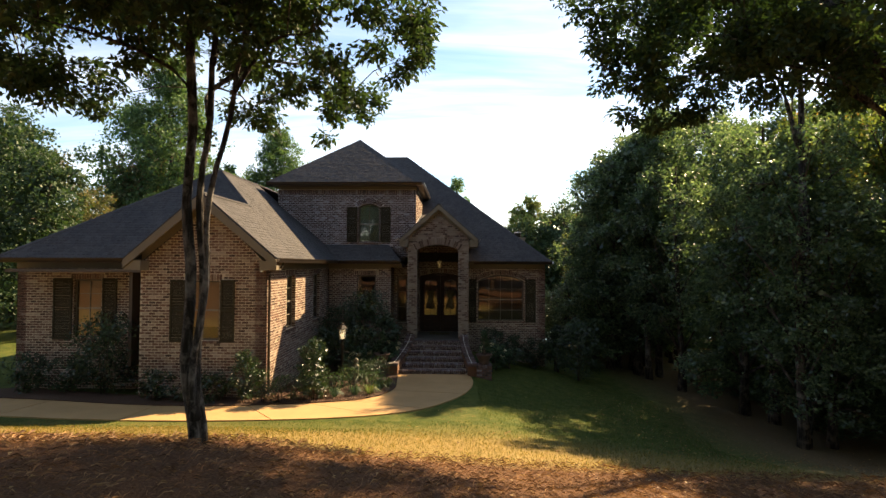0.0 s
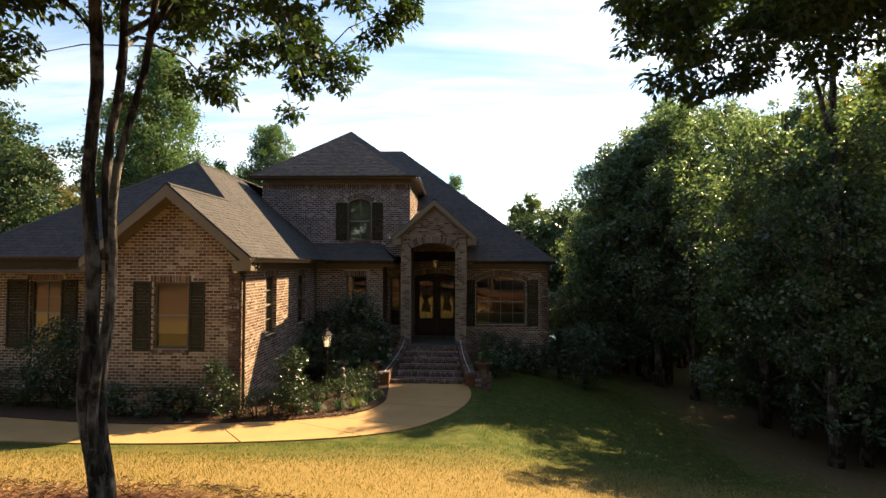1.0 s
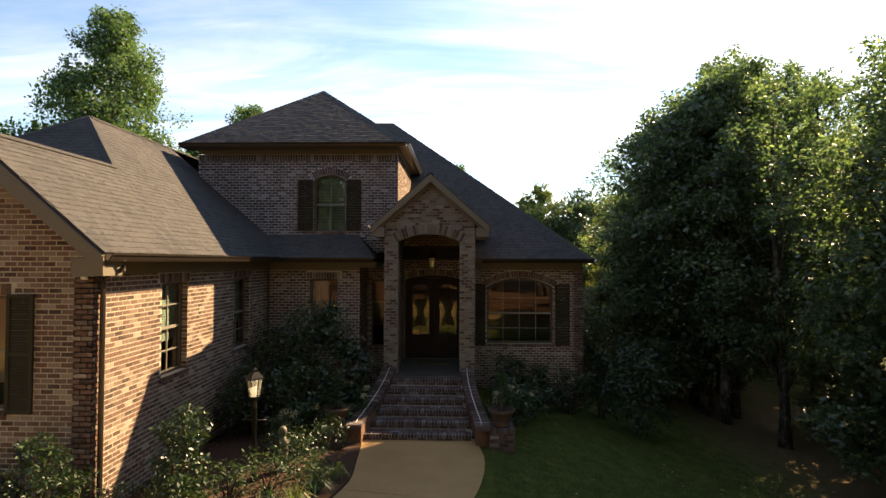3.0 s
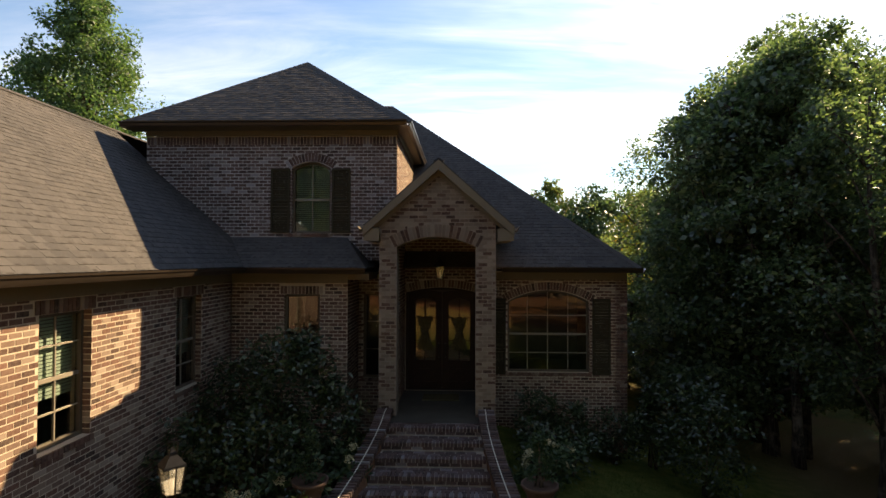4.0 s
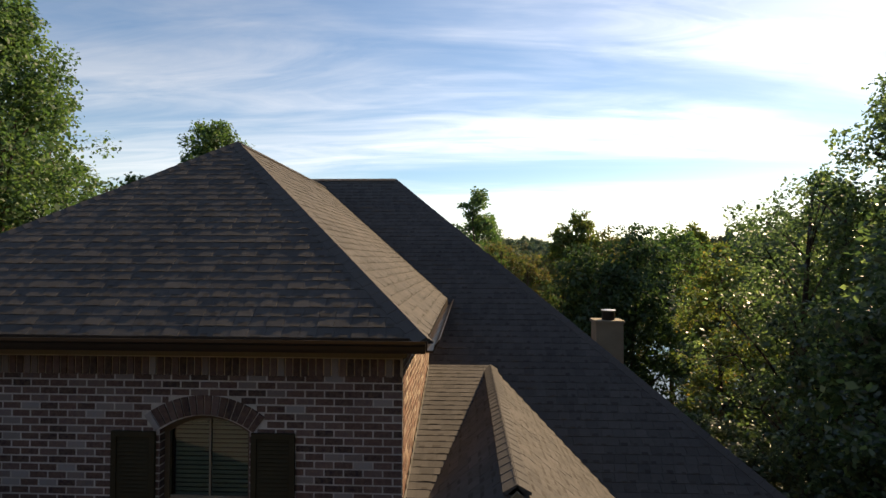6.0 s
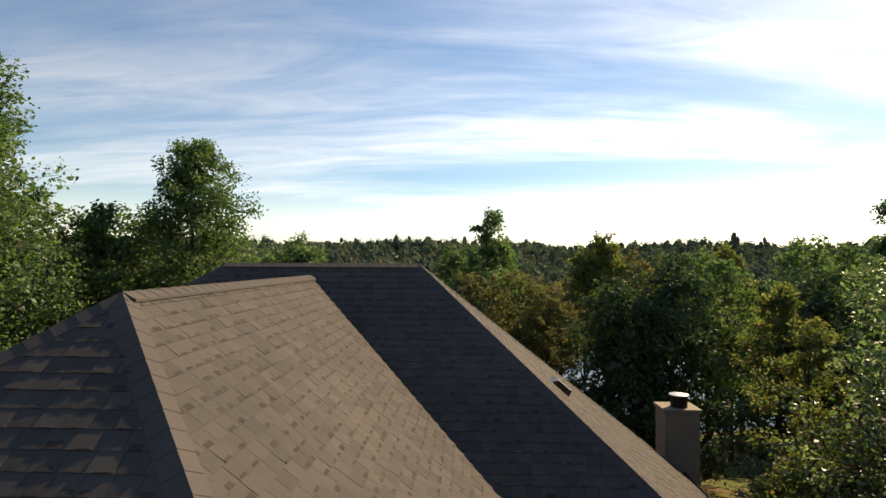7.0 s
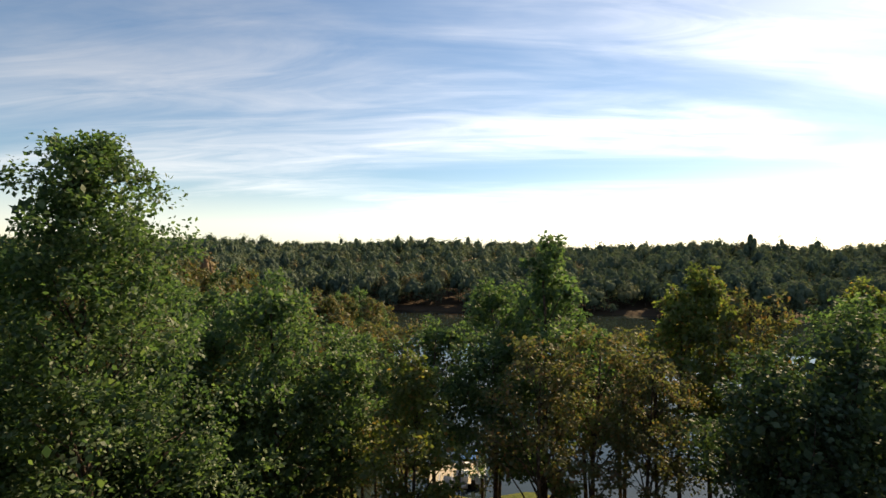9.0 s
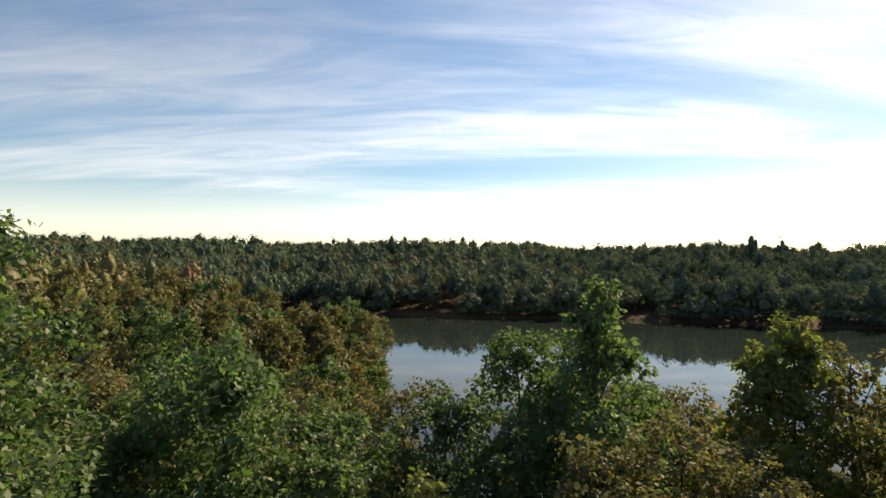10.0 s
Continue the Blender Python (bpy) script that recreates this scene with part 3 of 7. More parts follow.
# bark mulch bed between walk and house
bed_in = bend([(-0.95, 5.6), (-1.6, 7.6), (-3.0, 8.1), (-4.0, 8.0), (-4.1, 5.0), (-4.1, 2.0), (-4.2, 0.72), (-6.0, 0.72), (-7.8, 0.75), (-12.4, 1.9)])
ribbon("flower_bed", bed_in, [(x - 0.02 if i else x, y + 0.03) for i, (x, y) in enumerate(WALK_IN)], MULCH, 0.05, "bark mulch planting bed beside the walk", "flower bed", 0.15)


# ---- the house ----
house = thing("house", "two-storey brick house with hipped brown shingle roofs", "house")
COURSE, LONG, JOINT = 0.0813, 0.205, 0.016
FRONT, BACK, RIGHT, LEFT = (0, -1, 0), (0, 1, 0), (1, 0, 0), (-1, 0, 0)
AX, AY = (1, 0, 0), (0, 1, 0)
brick_rng = random.Random(5)
AGED_MORTAR = plain("aged_mortar", (0.395, 0.377, 0.366), 0.95, 0, 0.3, 2.5, 0.5)
SMEARED_MORTAR = plain("smeared_mortar", (0.215, 0.180, 0.145), 0.95, 0, 0.25, 6, 0.5)
BRICK_FACE = plain("distant_brick", (0.17, 0.085, 0.05), 0.9, 0, 0.3, 5, 0.4)
ONE_BRICK = {}


def brick_wall(pl, poly, openings, headers=(), mat=None, thick=0.3, single=None, label="", step=0.004, bricks=None):
    """A wall: mortar slab with openings, and its bricks. openings: holes through it; headers: where other brickwork stands."""
    mat = mat or BRICK
    wall = part("wall", slab(pl, poly, openings, -thick, 0), BRICK_FACE if bricks else MORTAR if mat is BRICK else SMEARED_MORTAR if mat is PALE_BRICK else AGED_MORTAR, house, label)
    V, F = [], []
    o, u, v, n = pl
    count = 0
    for u0, u1, v0, v1 in lay(poly, list(openings) + list(headers), COURSE, LONG, JOINT, brick_rng, 0.004):
        if bricks and not bricks[0] <= u0 <= bricks[1]:
            continue
        full = abs((u1 - u0) - (LONG - JOINT)) < 1e-4
        if single and full and count < 300 and single[0] < u0 < single[1] and single[2] < v0 < single[3]:
            key = (mat.name, tuple(round(c, 3) for c in u), tuple(round(c, 3) for c in n))
            if key not in ONE_BRICK:
                bv, bf = [], []
                piece_box(bv, bf, (Vector(), u, v, n), 0, LONG - JOINT, 0, COURSE - JOINT, -0.01, step)
                ONE_BRICK[key] = mesh_from("brick", bv, bf, mat)
            b = part_mesh("brick", ONE_BRICK[key], wall)
            b.location = o + u0 * u + v0 * v + brick_rng.uniform(-0.0015, 0.0015) * n
            count += 1
        else:
            slack = 0.012 if mat is PALE_BRICK else 0.004
            piece_box(V, F, pl, u0 + brick_rng.uniform(0, slack), u1 - brick_rng.uniform(0, slack), v0 + brick_rng.uniform(0, slack), v1, -0.01, step + brick_rng.uniform(-0.0015, 0.0015))
    rest = part_mesh("brickwork", mesh_from("brickwork", V, F, mat), wall)
    tagged(rest, kind="stuff")
    return wall


def soldiers(pl, u0, u1, v0, high=0.195, mat=None, wall=None, step=0.012, each=COURSE):
    """An upright course of bricks, each its own piece."""
    n = max(1, round((u1 - u0) / each))
    w = (u1 - u0) / n
    o, u, v, nn = pl
    V, F = [], []
    piece_box(V, F, (Vector(), u, v, nn), 0, w - JOINT, 0, high - JOINT, -0.01, step)
    me = mesh_from("soldier_brick", V, F, mat or BRICK)
    for i in range(n):
        b = part_mesh("soldier_brick", me, wall)
        b.location = o + (u0 + i * w) * u + v0 * v + brick_rng.uniform(-0.002, 0.002) * nn


def arch_ring(pl, u0, u1, crown, rise, high=0.195, mat=None, wall=None, step=0.014, spread=0.10):
    """Wedge bricks round the head of a segmental arch, each its own piece."""
    o, u, v, n = pl
    half = (u1 - u0) / 2
    R = (half * half + rise * rise) / (2 * rise)
    cu, cv = (u0 + u1) / 2, crown - R
    a = math.asin(min(1, half / R)) + spread * high / R
    k = max(5, round(2 * a * (R + high / 2) / COURSE))
    for i in range(k):
        t0, t1 = -a + 2 * a * i / k + 0.16 * a / k, -a + 2 * a * (i + 1) / k - 0.16 * a / k
        V = []
        for d in (-0.01, step + brick_rng.uniform(-0.002, 0.002)):
            for r, t in ((R, t0), (R, t1), (R + high, t1), (R + high, t0)):
                V.append(tuple(o + (cu + r * math.sin(t)) * u + (cv + r * math.cos(t)) * v + d * n))
        F = [(7, 6, 5, 4), (0, 1, 5, 4), (1, 2, 6, 5), (2, 3, 7, 6), (3, 0, 4, 7)]
        part_mesh("arch_brick", mesh_from("arch_brick", V, F, mat or BRICK), wall)


def ring_hole(u0, u1, crown, rise, high=0.195, n=12):
    """The outline of an arch ring and what is under it, as a hole for plain brickwork."""
    half = (u1 - u0) / 2
    R = (half * half + rise * rise) / (2 * rise)
    cu, cv = (u0 + u1) / 2, crown - R
    a = math.asin(min(1, half / R)) + 0.10 * high / R
    pts = [(cu + (R + high) * math.sin(-a + 2 * a * i / n), cv + (R + high) * math.cos(-a + 2 * a * i / n)) for i in range(n + 1)]
    inner = [(cu + R * math.sin(a - 2 * a * i / n), cv + R * math.cos(a - 2 * a * i / n)) for i in range(n + 1)]
    return pts + inner


def window(pl, u0, u1, v0, v1, rise=0.0, cols=2, rows=4, inset=0.10, blinds=False, label="", sill=True, shade=0.0, reveal=None):
    """A window set back in its opening: frame, sash bars, panes, sill."""
    out = arched(u0, u1, v0, v1, rise) if rise else rect(u0, u1, v0, v1)
    t = 0.055
    inn = arched(u0 + t, u1 - t, v0 + t, v1 - t, rise * 0.94) if rise else rect(u0 + t, u1 - t, v0 + t, v1 - t)
    win = part("window", slab(pl, out, [inn], -inset - 0.06, -inset + 0.02), FRAME, house, label)
    o, u, v, n = pl
    reveal = reveal or BRICK
    top = v1 - t
    bars = []
    for c in range(1, cols):
        x = u0 + (u1 - u0) * c / cols
        bars.append((x - 0.010, x + 0.010, v0 + t, top, -inset - 0.045, -inset - 0.012))
    for r in range(1, rows):
        z = v0 + (v1 - rise * 0.6 - v0) * r / rows
        w = 0.026 if 2 * r == rows else 0.010
        bars.append((u0 + t, u1 - t, z - w, z + w, -inset - 0.045, -inset - 0.008 + 0.004 * (w > 0.02)))
    for q in bars:
        V, F = [], []
        piece_box(V, F, pl, *q)
        part_mesh("sash_bar", mesh_from("sash_bar", V, F, SASH), win)
    for c in range(cols):
        for r in range(rows):
            a0, a1 = u0 + (u1 - u0) * c / cols, u0 + (u1 - u0) * (c + 1) / cols
            b0, b1 = v0 + (v1 - rise * 0.6 - v0) * r / rows, v0 + (v1 - rise * 0.6 - v0) * (r + 1) / rows
            a0, a1 = (a0 + t * 0.8 if c == 0 else a0), (a1 - t * 0.8 if c == cols - 1 else a1)
            if r == 0:
                b0 += t * 0.8
            if r == rows - 1:
                b1 = v1 - t * 0.8 if rise == 0 else v1 - rise * 0.62
            q = [tuple(o + a * u + b * v - (inset + 0.03) * n) for a, b in rect(a0, a1, b0, b1)]
            p = part_mesh("pane", mesh_from("pane", q, [(0, 1, 2, 3)], GLASS), win)
            p.visible_shadow = False
    if rise:
        m = [(a, b) for a, b in arched(u0 + t * 0.8, u1 - t * 0.8, v1 - rise * 0.62, v1 - t * 0.7, rise * 0.55)]
        q = [tuple(o + a * u + b * v - (inset + 0.03) * n) for a, b in m]
        p = part_mesh("pane", mesh_from("pane", q, [tuple(range(len(q)))], GLASS), win)
        p.visible_shadow = False
    if sill:
        k = max(3, round((u1 - u0 + 0.1) / 0.1))
        w = (u1 - u0 + 0.1) / k
        V, F = [], []
        piece_box(V, F, (Vector(), u, v, n), 0, w - 0.01, 0, 0.08, -inset, 0.03)
        me = mesh_from("sill_brick", V, F, BRICK)
        for i in range(k):
            s = part_mesh("sill_brick", me, win)
            s.location = o + (u0 - 0.05 + i * w) * u + (v0 - 0.085) * v
    for a0 in (u0 - 0.01, u1 - 0.006):
        V, F = [], []
        z = v0
        while z < v1 - rise - 0.02:
            piece_box(V, F, pl, a0, a0 + 0.016, z, min(z + COURSE - JOINT, v1 - rise), -inset + 0.024, -0.004)
            z += COURSE
        part_mesh("brick_return", mesh_from("brick_return", V, F, reveal), win)
    if blinds:
        V, F = [], []
        z = v0 + 0.35 * (v1 - v0) if blinds == "half" else v0 + 0.05
        while z < v1 - 0.05:
            piece_box(V, F, pl, u0 + 0.06, u1 - 0.06, z, z + 0.034, -inset - 0.12, -inset - 0.10)
            z += 0.048
        part_mesh("blind", mesh_from("blind", V, F, SLAT), win, "dull green slatted blind")
    if shade:
        V, F = [], []
        piece_box(V, F, pl, u0 + 0.05, u1 - 0.05, v0 + (1 - shade) * (v1 - v0), v1 - 0.05, -inset - 0.058, -inset - 0.048)
        part_mesh("roller_shade", mesh_from("roller_shade", V, F, SHADE), win, "tan roller shade drawn partly down")
    return win


def shutter(pl, u0, u1, v0, v1, mirrored=False):
    """A board-and-batten shutter with louvre rows, fixed to the wall."""
    fr = 0.055
    body = part("shutter", slab(pl, rect(u0, u1, v0, v1), [rect(u0 + fr, u1 - fr, v0 + fr, (v0 + v1) / 2 - fr / 2), rect(u0 + fr, u1 - fr, (v0 + v1) / 2 + fr / 2, v1 - fr)], 0.008, 0.045),
                SHUTTER, house, "dark green louvred shutter")
    V, F = [], []
    z = v0 + fr
    while z < v1 - fr - 0.03:
        if abs(z + 0.018 - (v0 + v1) / 2) > fr / 2 + 0.01:
            piece_box(V, F, pl, u0 + fr, u1 - fr, z, z + 0.034, 0.008, 0.018, 0.016)
        z += 0.042
    part_mesh("louvre", mesh_from("louvre", V, F, SHUTTER), body)
    return body


# wing beside the walk: gabled front, lower front section, long side wall
pl_gable = basis((0, 0.70, 0), AX, FRONT)
win_g = (-6.42, -5.49, 1.33, 3.08)
gx0, gx1, apx = -7.85, -4.13, -5.88
w = brick_wall(pl_gable, [(gx0, -0.7), (gx1, -0.7), (gx1, 3.58), (apx, 5.25), (gx0, 3.58)], [rect(*win_g)], [rect(-6.55, -5.36, 3.08, 3.28)], label="red-brown brick gable wall of the wing", single=(-5.4, -4.2, 0.2, 3.4))
soldiers(pl_gable, -6.5, -5.41, 3.085, wall=w)
window(pl_gable, *win_g, cols=1, rows=2, label="tan framed double-hung window", shade=0.78)
shutter(pl_gable, -6.95, -6.47, 1.28, 3.1)
shutter(pl_gable, -5.46, -5.04, 1.28, 3.1)

pl_left = basis((0, 2.0, 0), AX, FRONT)
win_l = (-10.79, -9.89, 1.2, 3.07)
w = brick_wall(pl_left, rect(-12.64, gx0, -0.7, 3.5), [rect(*win_l)], [rect(-10.9, -9.78, 3.07, 3.27)])
soldiers(pl_left, -10.88, -9.8, 3.075, wall=w)
window(pl_left, *win_l, cols=2, rows=4, label="tan framed double-hung window", shade=0.9)
shutter(pl_left, -11.45, -10.83, 1.15, 3.1)
shutter(pl_left, -9.85, -9.38, 1.15, 3.1)
brick_wall(basis((gx0, 0, 0), AY, LEFT)[:1] + (Vector((0, -1, 0)), Vector((0, 0, 1)), Vector((-1, 0, 0))), rect(-1.99, -0.71, -0.7, 3.5), [])

pl_side = basis((-4.13, 0, 0), AY, RIGHT)
win_s, win_s2 = (2.60, 3.57, 1.42, 3.2), (5.85, 6.82, 1.42, 3.2)
w = brick_wall(pl_side, rect(0.70, 8.2, -0.7, 3.58), [rect(*win_s), rect(*win_s2)], [rect(2.5, 3.67, 3.2, 3.4), rect(5.75, 6.92, 3.2, 3.4)], label="sunlit brick side wall of the wing", single=(0.7, 5.0, 1.0, 3.2))
soldiers(pl_side, 2.53, 3.65, 3.205, wall=w)
soldiers(pl_side, 5.78, 6.9, 3.205, wall=w)
window(pl_side, *win_s, cols=2, rows=4, inset=0.14, blinds="half", label="tan double-hung window with half-drawn blinds")
window(pl_side, *win_s2, cols=2, rows=4, inset=0.14, blinds="half", label="tan double-hung window with half-drawn blinds")

# bay room between wing and porch
pl_bay = basis((0, 8.2, 0), AX, FRONT)
win_b = (-2.89, -2.06, 1.15, 3.12)
w = brick_wall(pl_bay, rect(-4.1, -1.43, -0.7, 3.5), [rect(*win_b)], [rect(-3.0, -1.95, 3.12, 3.32)])
soldiers(pl_bay, -2.97, -1.98, 3.125, wall=w)
window(pl_bay, *win_b, cols=1, rows=2, label="tan framed window reflecting the trees")
brick_wall(basis((-1.43, 0, 0), AY, RIGHT), rect(8.21, 9.5, -0.7, 3.5), [])
pl_rec = basis((0, 9.5, 0), AX, FRONT)
win_r = (-1.30, -0.85, 0.95, 3.05)
brick_wall(pl_rec, rect(-1.42, -0.4, -0.7, 3.6), [rect(*win_r)])
window(pl_rec, *win_r, cols=1, rows=3, label="narrow sidelight window in shade")

# upper storey
pl_tower = basis((0, 9.0, 0), AX, FRONT)
win_t = (-3.0, -2.03, 4.55, 6.30)
tw = brick_wall(pl_tower, rect(-6.62, -0.42, 3.9, 6.72), [arched(*win_t, 0.16)], [ring_hole(-3.03, -2.0, 6.31, 0.17, 0.2), rect(-6.62, -0.42, 6.72, 6.93)], mat=TOWER_BRICK, label="brown brick front wall of the upper storey", single=(-1.5, -0.44, 4.4, 6.7))
brick_wall(pl_tower, rect(-6.62, -0.42, 6.722, 6.93), [], [rect(-6.62, -0.42, 6.7, 6.95)])
soldiers(pl_tower, -6.6, -0.43, 6.725, 0.20, mat=TOWER_BRICK, wall=tw)
arch_ring(pl_tower, -3.03, -2.0, 6.31, 0.17, 0.2, mat=TOWER_BRICK, wall=tw)
window(pl_tower, *win_t, rise=0.16, cols=2, rows=2, inset=0.12, blinds=True, reveal=TOWER_BRICK, label="arched upper window with drawn green blinds")
shutter(pl_tower, -3.50, -3.03, 4.56, 6.13)
shutter(pl_tower, -2.0, -1.54, 4.56, 6.13)
brick_wall(basis((-0.42, 0, 0), AY, RIGHT), rect(9.01, 15.5, 4.2, 6.93), [], label="sunlit brick side wall of the upper storey")
brick_wall(basis((-6.62, 0, 0), AY, LEFT)[:1] + (Vector((0, -1, 0)), Vector((0, 0, 1)), Vector((-1, 0, 0))), rect(-15.5, -9.01, 4.2, 6.93), [])

# entrance porch
PFLOOR = 0.45
pl_porch = basis((0, 7.95, 0), AX, FRONT)
px0, px1, ox0, ox1 = -0.67, 1.92, -0.28, 1.48
porch_open = arched(ox0, ox1, PFLOOR - 0.02, 4.42, 0.22)
w = brick_wall(pl_porch, [(px0, -0.7), (px1, -0.7), (px1, 4.72), (0.63, 5.83), (px0, 4.72)], [porch_open], [ring_hole(ox0 - 0.02, ox1 + 0.02, 4.43, 0.23, 0.27)], mat=PALE_BRICK, thick=0.42, single=(px0, px1, 1.0, 5.8), label="pale tumbled brick porch front with an arch")
arch_ring(pl_porch, ox0 - 0.02, ox1 + 0.02, 4.43, 0.23, 0.27, mat=PALE_BRICK, wall=w, step=0.02)
brick_wall(basis((px1, 0, 0), AY, RIGHT), rect(7.96, 10.33, -0.7, 4.6), [], mat=PALE_BRICK)
brick_wall(basis((px0, 0, 0), AY, LEFT)[:1] + (Vector((0, -1, 0)), Vector((0, 0, 1)), Vector((-1, 0, 0))), rect(-9.5, -7.96, -0.7, 4.6), [], mat=PALE_BRICK)
brick_wall(basis((px1 - 0.36, 0, 0), AY, LEFT)[:1] + (Vector((0, -1, 0)), Vector((0, 0, 1)), Vector((-1, 0, 0))), rect(-10.32, -8.38, PFLOOR, 4.5), [], thick=0.05)
brick_wall(basis((px0 + 0.32, 0, 0), AY, RIGHT), rect(8.38, 10.32, PFLOOR, 4.5), [], thick=0.05)
part("porch_ceiling", boxes((px0 + 0.05, px1 - 0.05, 8.38, 10.3, 4.46, 4.52)), TRIM, house)
# the wall with the doors, under an inner arch
pl_door = basis((0, 10.33, 0), AX, FRONT)
door_hole = arched(-0.32, 1.61, PFLOOR, 3.18, 0.14)
w = brick_wall(pl_door, rect(-0.6, 1.8, -0.5, 4.5), [door_hole], [ring_hole(-0.34, 1.63, 3.19, 0.15, 0.2)])
arch_ring(pl_door, -0.34, 1.63, 3.19, 0.15, 0.2, wall=w)

# right-hand room
pl_right = basis((0, 10.33, 0), AX, FRONT)
win_rr = (2.38, 4.53, 0.96, 3.12)
w = brick_wall(pl_right, rect(1.93, 5.51, -2.0, 3.5), [arched(*win_rr, 0.30)], [ring_hole(2.34, 4.57, 3.13, 0.31, 0.2)], label="shaded brick front wall beside the porch")
arch_ring(pl_right, 2.34, 4.57, 3.13, 0.31, 0.2, wall=w)
window(pl_right, *win_rr, rise=0.30, cols=4, rows=4, inset=0.12, label="wide arched picture window with sixteen panes")
shutter(pl_right, 1.97, 2.33, 0.9, 2.9)
shutter(pl_right, 4.60, 5.07, 0.9, 2.9)
brick_wall(basis((5.51, 0, 0), AY, RIGHT), rect(10.33, 24.6, -3.4, 3.55), [], bricks=(10.3, 13.0), label="brick end wall of the main block")
back = basis((0, 24.6, 0), (-1, 0, 0), BACK)
brick_wall(back, rect(-5.51, 12.64, -4.0, 3.55), [rect(-4.0, -1.6, 0.4, 2.8), rect(0.5, 2.4, 0.8, 2.8), rect(6, 8, 0.8, 2.8)], bricks=(-6, -5))
for a, b, c, d in ((-4.0, -1.6, 0.4, 2.8), (0.5, 2.4, 0.8, 2.8), (6, 8, 0.8, 2.8)):
    window(back, a, b, c, d, cols=3, rows=3, label="rear window of the house")
brick_wall((Vector((-12.64, 0, 0)), Vector((0, -1, 0)), Vector((0, 0, 1)), Vector((-1, 0, 0))), rect(-24.6, -2.0, -2.0, 3.55), [], bricks=(-3.0, -2.0))
part("inner_floor", boxes((-12.3, 5.2, 10.7, 24.3, PFLOOR - 0.1, PFLOOR), (-12.3, -4.45, 2.3, 10.7, PFLOOR - 0.1, PFLOOR), (-4.4, -1.75, 8.5, 10.7, PFLOOR - 0.1, PFLOOR)), ROOM, house)
part("inner_ceiling", boxes((-12.3, 5.2, 10.7, 24.3, 3.3, 3.4), (-12.3, -4.45, 1.1, 10.7, 3.3, 3.4)), ROOM, house)
part("inner_wall", boxes((-12.3, 5.2, 15.0, 15.1, PFLOOR, 3.3), (-8.5, -8.4, 1.2, 15.0, PFLOOR, 3.3), (-6.4, -0.7, 12.4, 12.5, 3.5, 6.8)), ROOM, house)


# ---- roofs ----
EXPOSE, TAB = 0.142, 0.17
shingle_rng = random.Random(8)


def roof_face(pts, single=None, label="", pieces=True):
    """One slope: a deck, its courses of shingles."""
    P = [Vector(p) for p in pts]
    n = Vector()
    for a, b in zip(P, P[1:] + P[:1]):
        n += a.cross(b)
    n.normalize()
    if n.z < 0:
        n = -n
    u = Vector((-n.y, n.x, 0)).normalized()
    v = n.cross(u)
    o = min(P, key=lambda p: p.z).copy()
    poly = [((p - o).dot(u), (p - o).dot(v)) for p in P]
    pl = (o, u, v, n)
    deck = part("roof", slab(pl, poly, [], -0.05, -0.004), SHINGLE, house, label or "brown asphalt shingle roof slope")
    V, F = [], []
    count = 0
    cache = {}
    BV, BF = [], []
    for u0, u1, v0, v1 in lay(poly, [], EXPOSE if pieces else 0.9, TAB, 0.003, shingle_rng, 0.0, 0.13, 0.03, True):
        r = shingle_rng.random()
        thick = 0.004 if r < 0.7 else 0.008
        full = abs((u1 - u0) - (TAB - 0.003)) < 1e-4
        if single and full and count < 300 and single[0] < v0 < single[1]:
            if thick not in cache:
                bv, bf = [], []
                piece_box(bv, bf, (Vector(), u, v, n), 0, TAB - 0.003, 0, EXPOSE + 0.02, -0.004, 0.003, thick)
                cache[thick] = mesh_from("shingle", bv, bf, SHINGLE)
            s = part_mesh("shingle", cache[thick], deck)
            s.location = o + u0 * u + v0 * v
            count += 1
        else:
            piece_box(V, F, pl, u0, u1, v0, min(v1 + 0.02, v0 + EXPOSE + 0.02), -0.004, 0.003, thick)
        # the dark granule band under a cut-out of the laminated upper layer
        if pieces and u1 - u0 > 0.12 and shingle_rng.random() < 0.72:
            wide = shingle_rng.uniform(0.055, 0.11)
            a = shingle_rng.uniform(u0 + 0.005, u1 - wide - 0.005)
            piece_box(BV, BF, pl, a, a + wide, v0 + 0.004, v0 + shingle_rng.uniform(0.035, 0.06), 0.0, 0.0055, thick)
    if BV:
        tagged(part_mesh("shadow_banding", mesh_from("shadow_banding", BV, BF, SHINGLE_BAND), deck), kind="stuff")
    rest = part_mesh("shingles", mesh_from("shingles", V, F, SHINGLE), deck)
    tagged(rest, kind="stuff")
    return deck


def ridge_cap(a, b, wide=0.115):
    """A bent cap along a ridge or hip."""
    a, b = Vector(a), Vector(b)
    d = (b - a).normalized()
    side = d.cross(Vector((0, 0, 1))).normalized()
    up = side.cross(d)
    n = max(1, int((b - a).length / 0.17))
    V, F = [], []
    for i in range(n):
        for f, h in ((i / n, 0.021), ((i + 0.97) / n, 0.016)):
            c = a + (b - a) * f
            for w_, dz in ((-wide, -0.085), (-wide, -0.064), (0, 0.0), (wide, -0.064), (wide, -0.085)):
                V.append(tuple(c + w_ * side + (h + dz) * up))
    for r in range(2 * n - 1):
        F += [(5 * r + k, 5 * r + k + 1, 5 * r + k + 6, 5 * r + k + 5) for k in range(4)]
    F += [(4, 3, 2, 1, 0), tuple(5 * (2 * n - 1) + k for k in range(5))]
    ob = part_mesh("ridge_cap", mesh_from("ridge_cap", V, F, SHINGLE), house)
    return ob


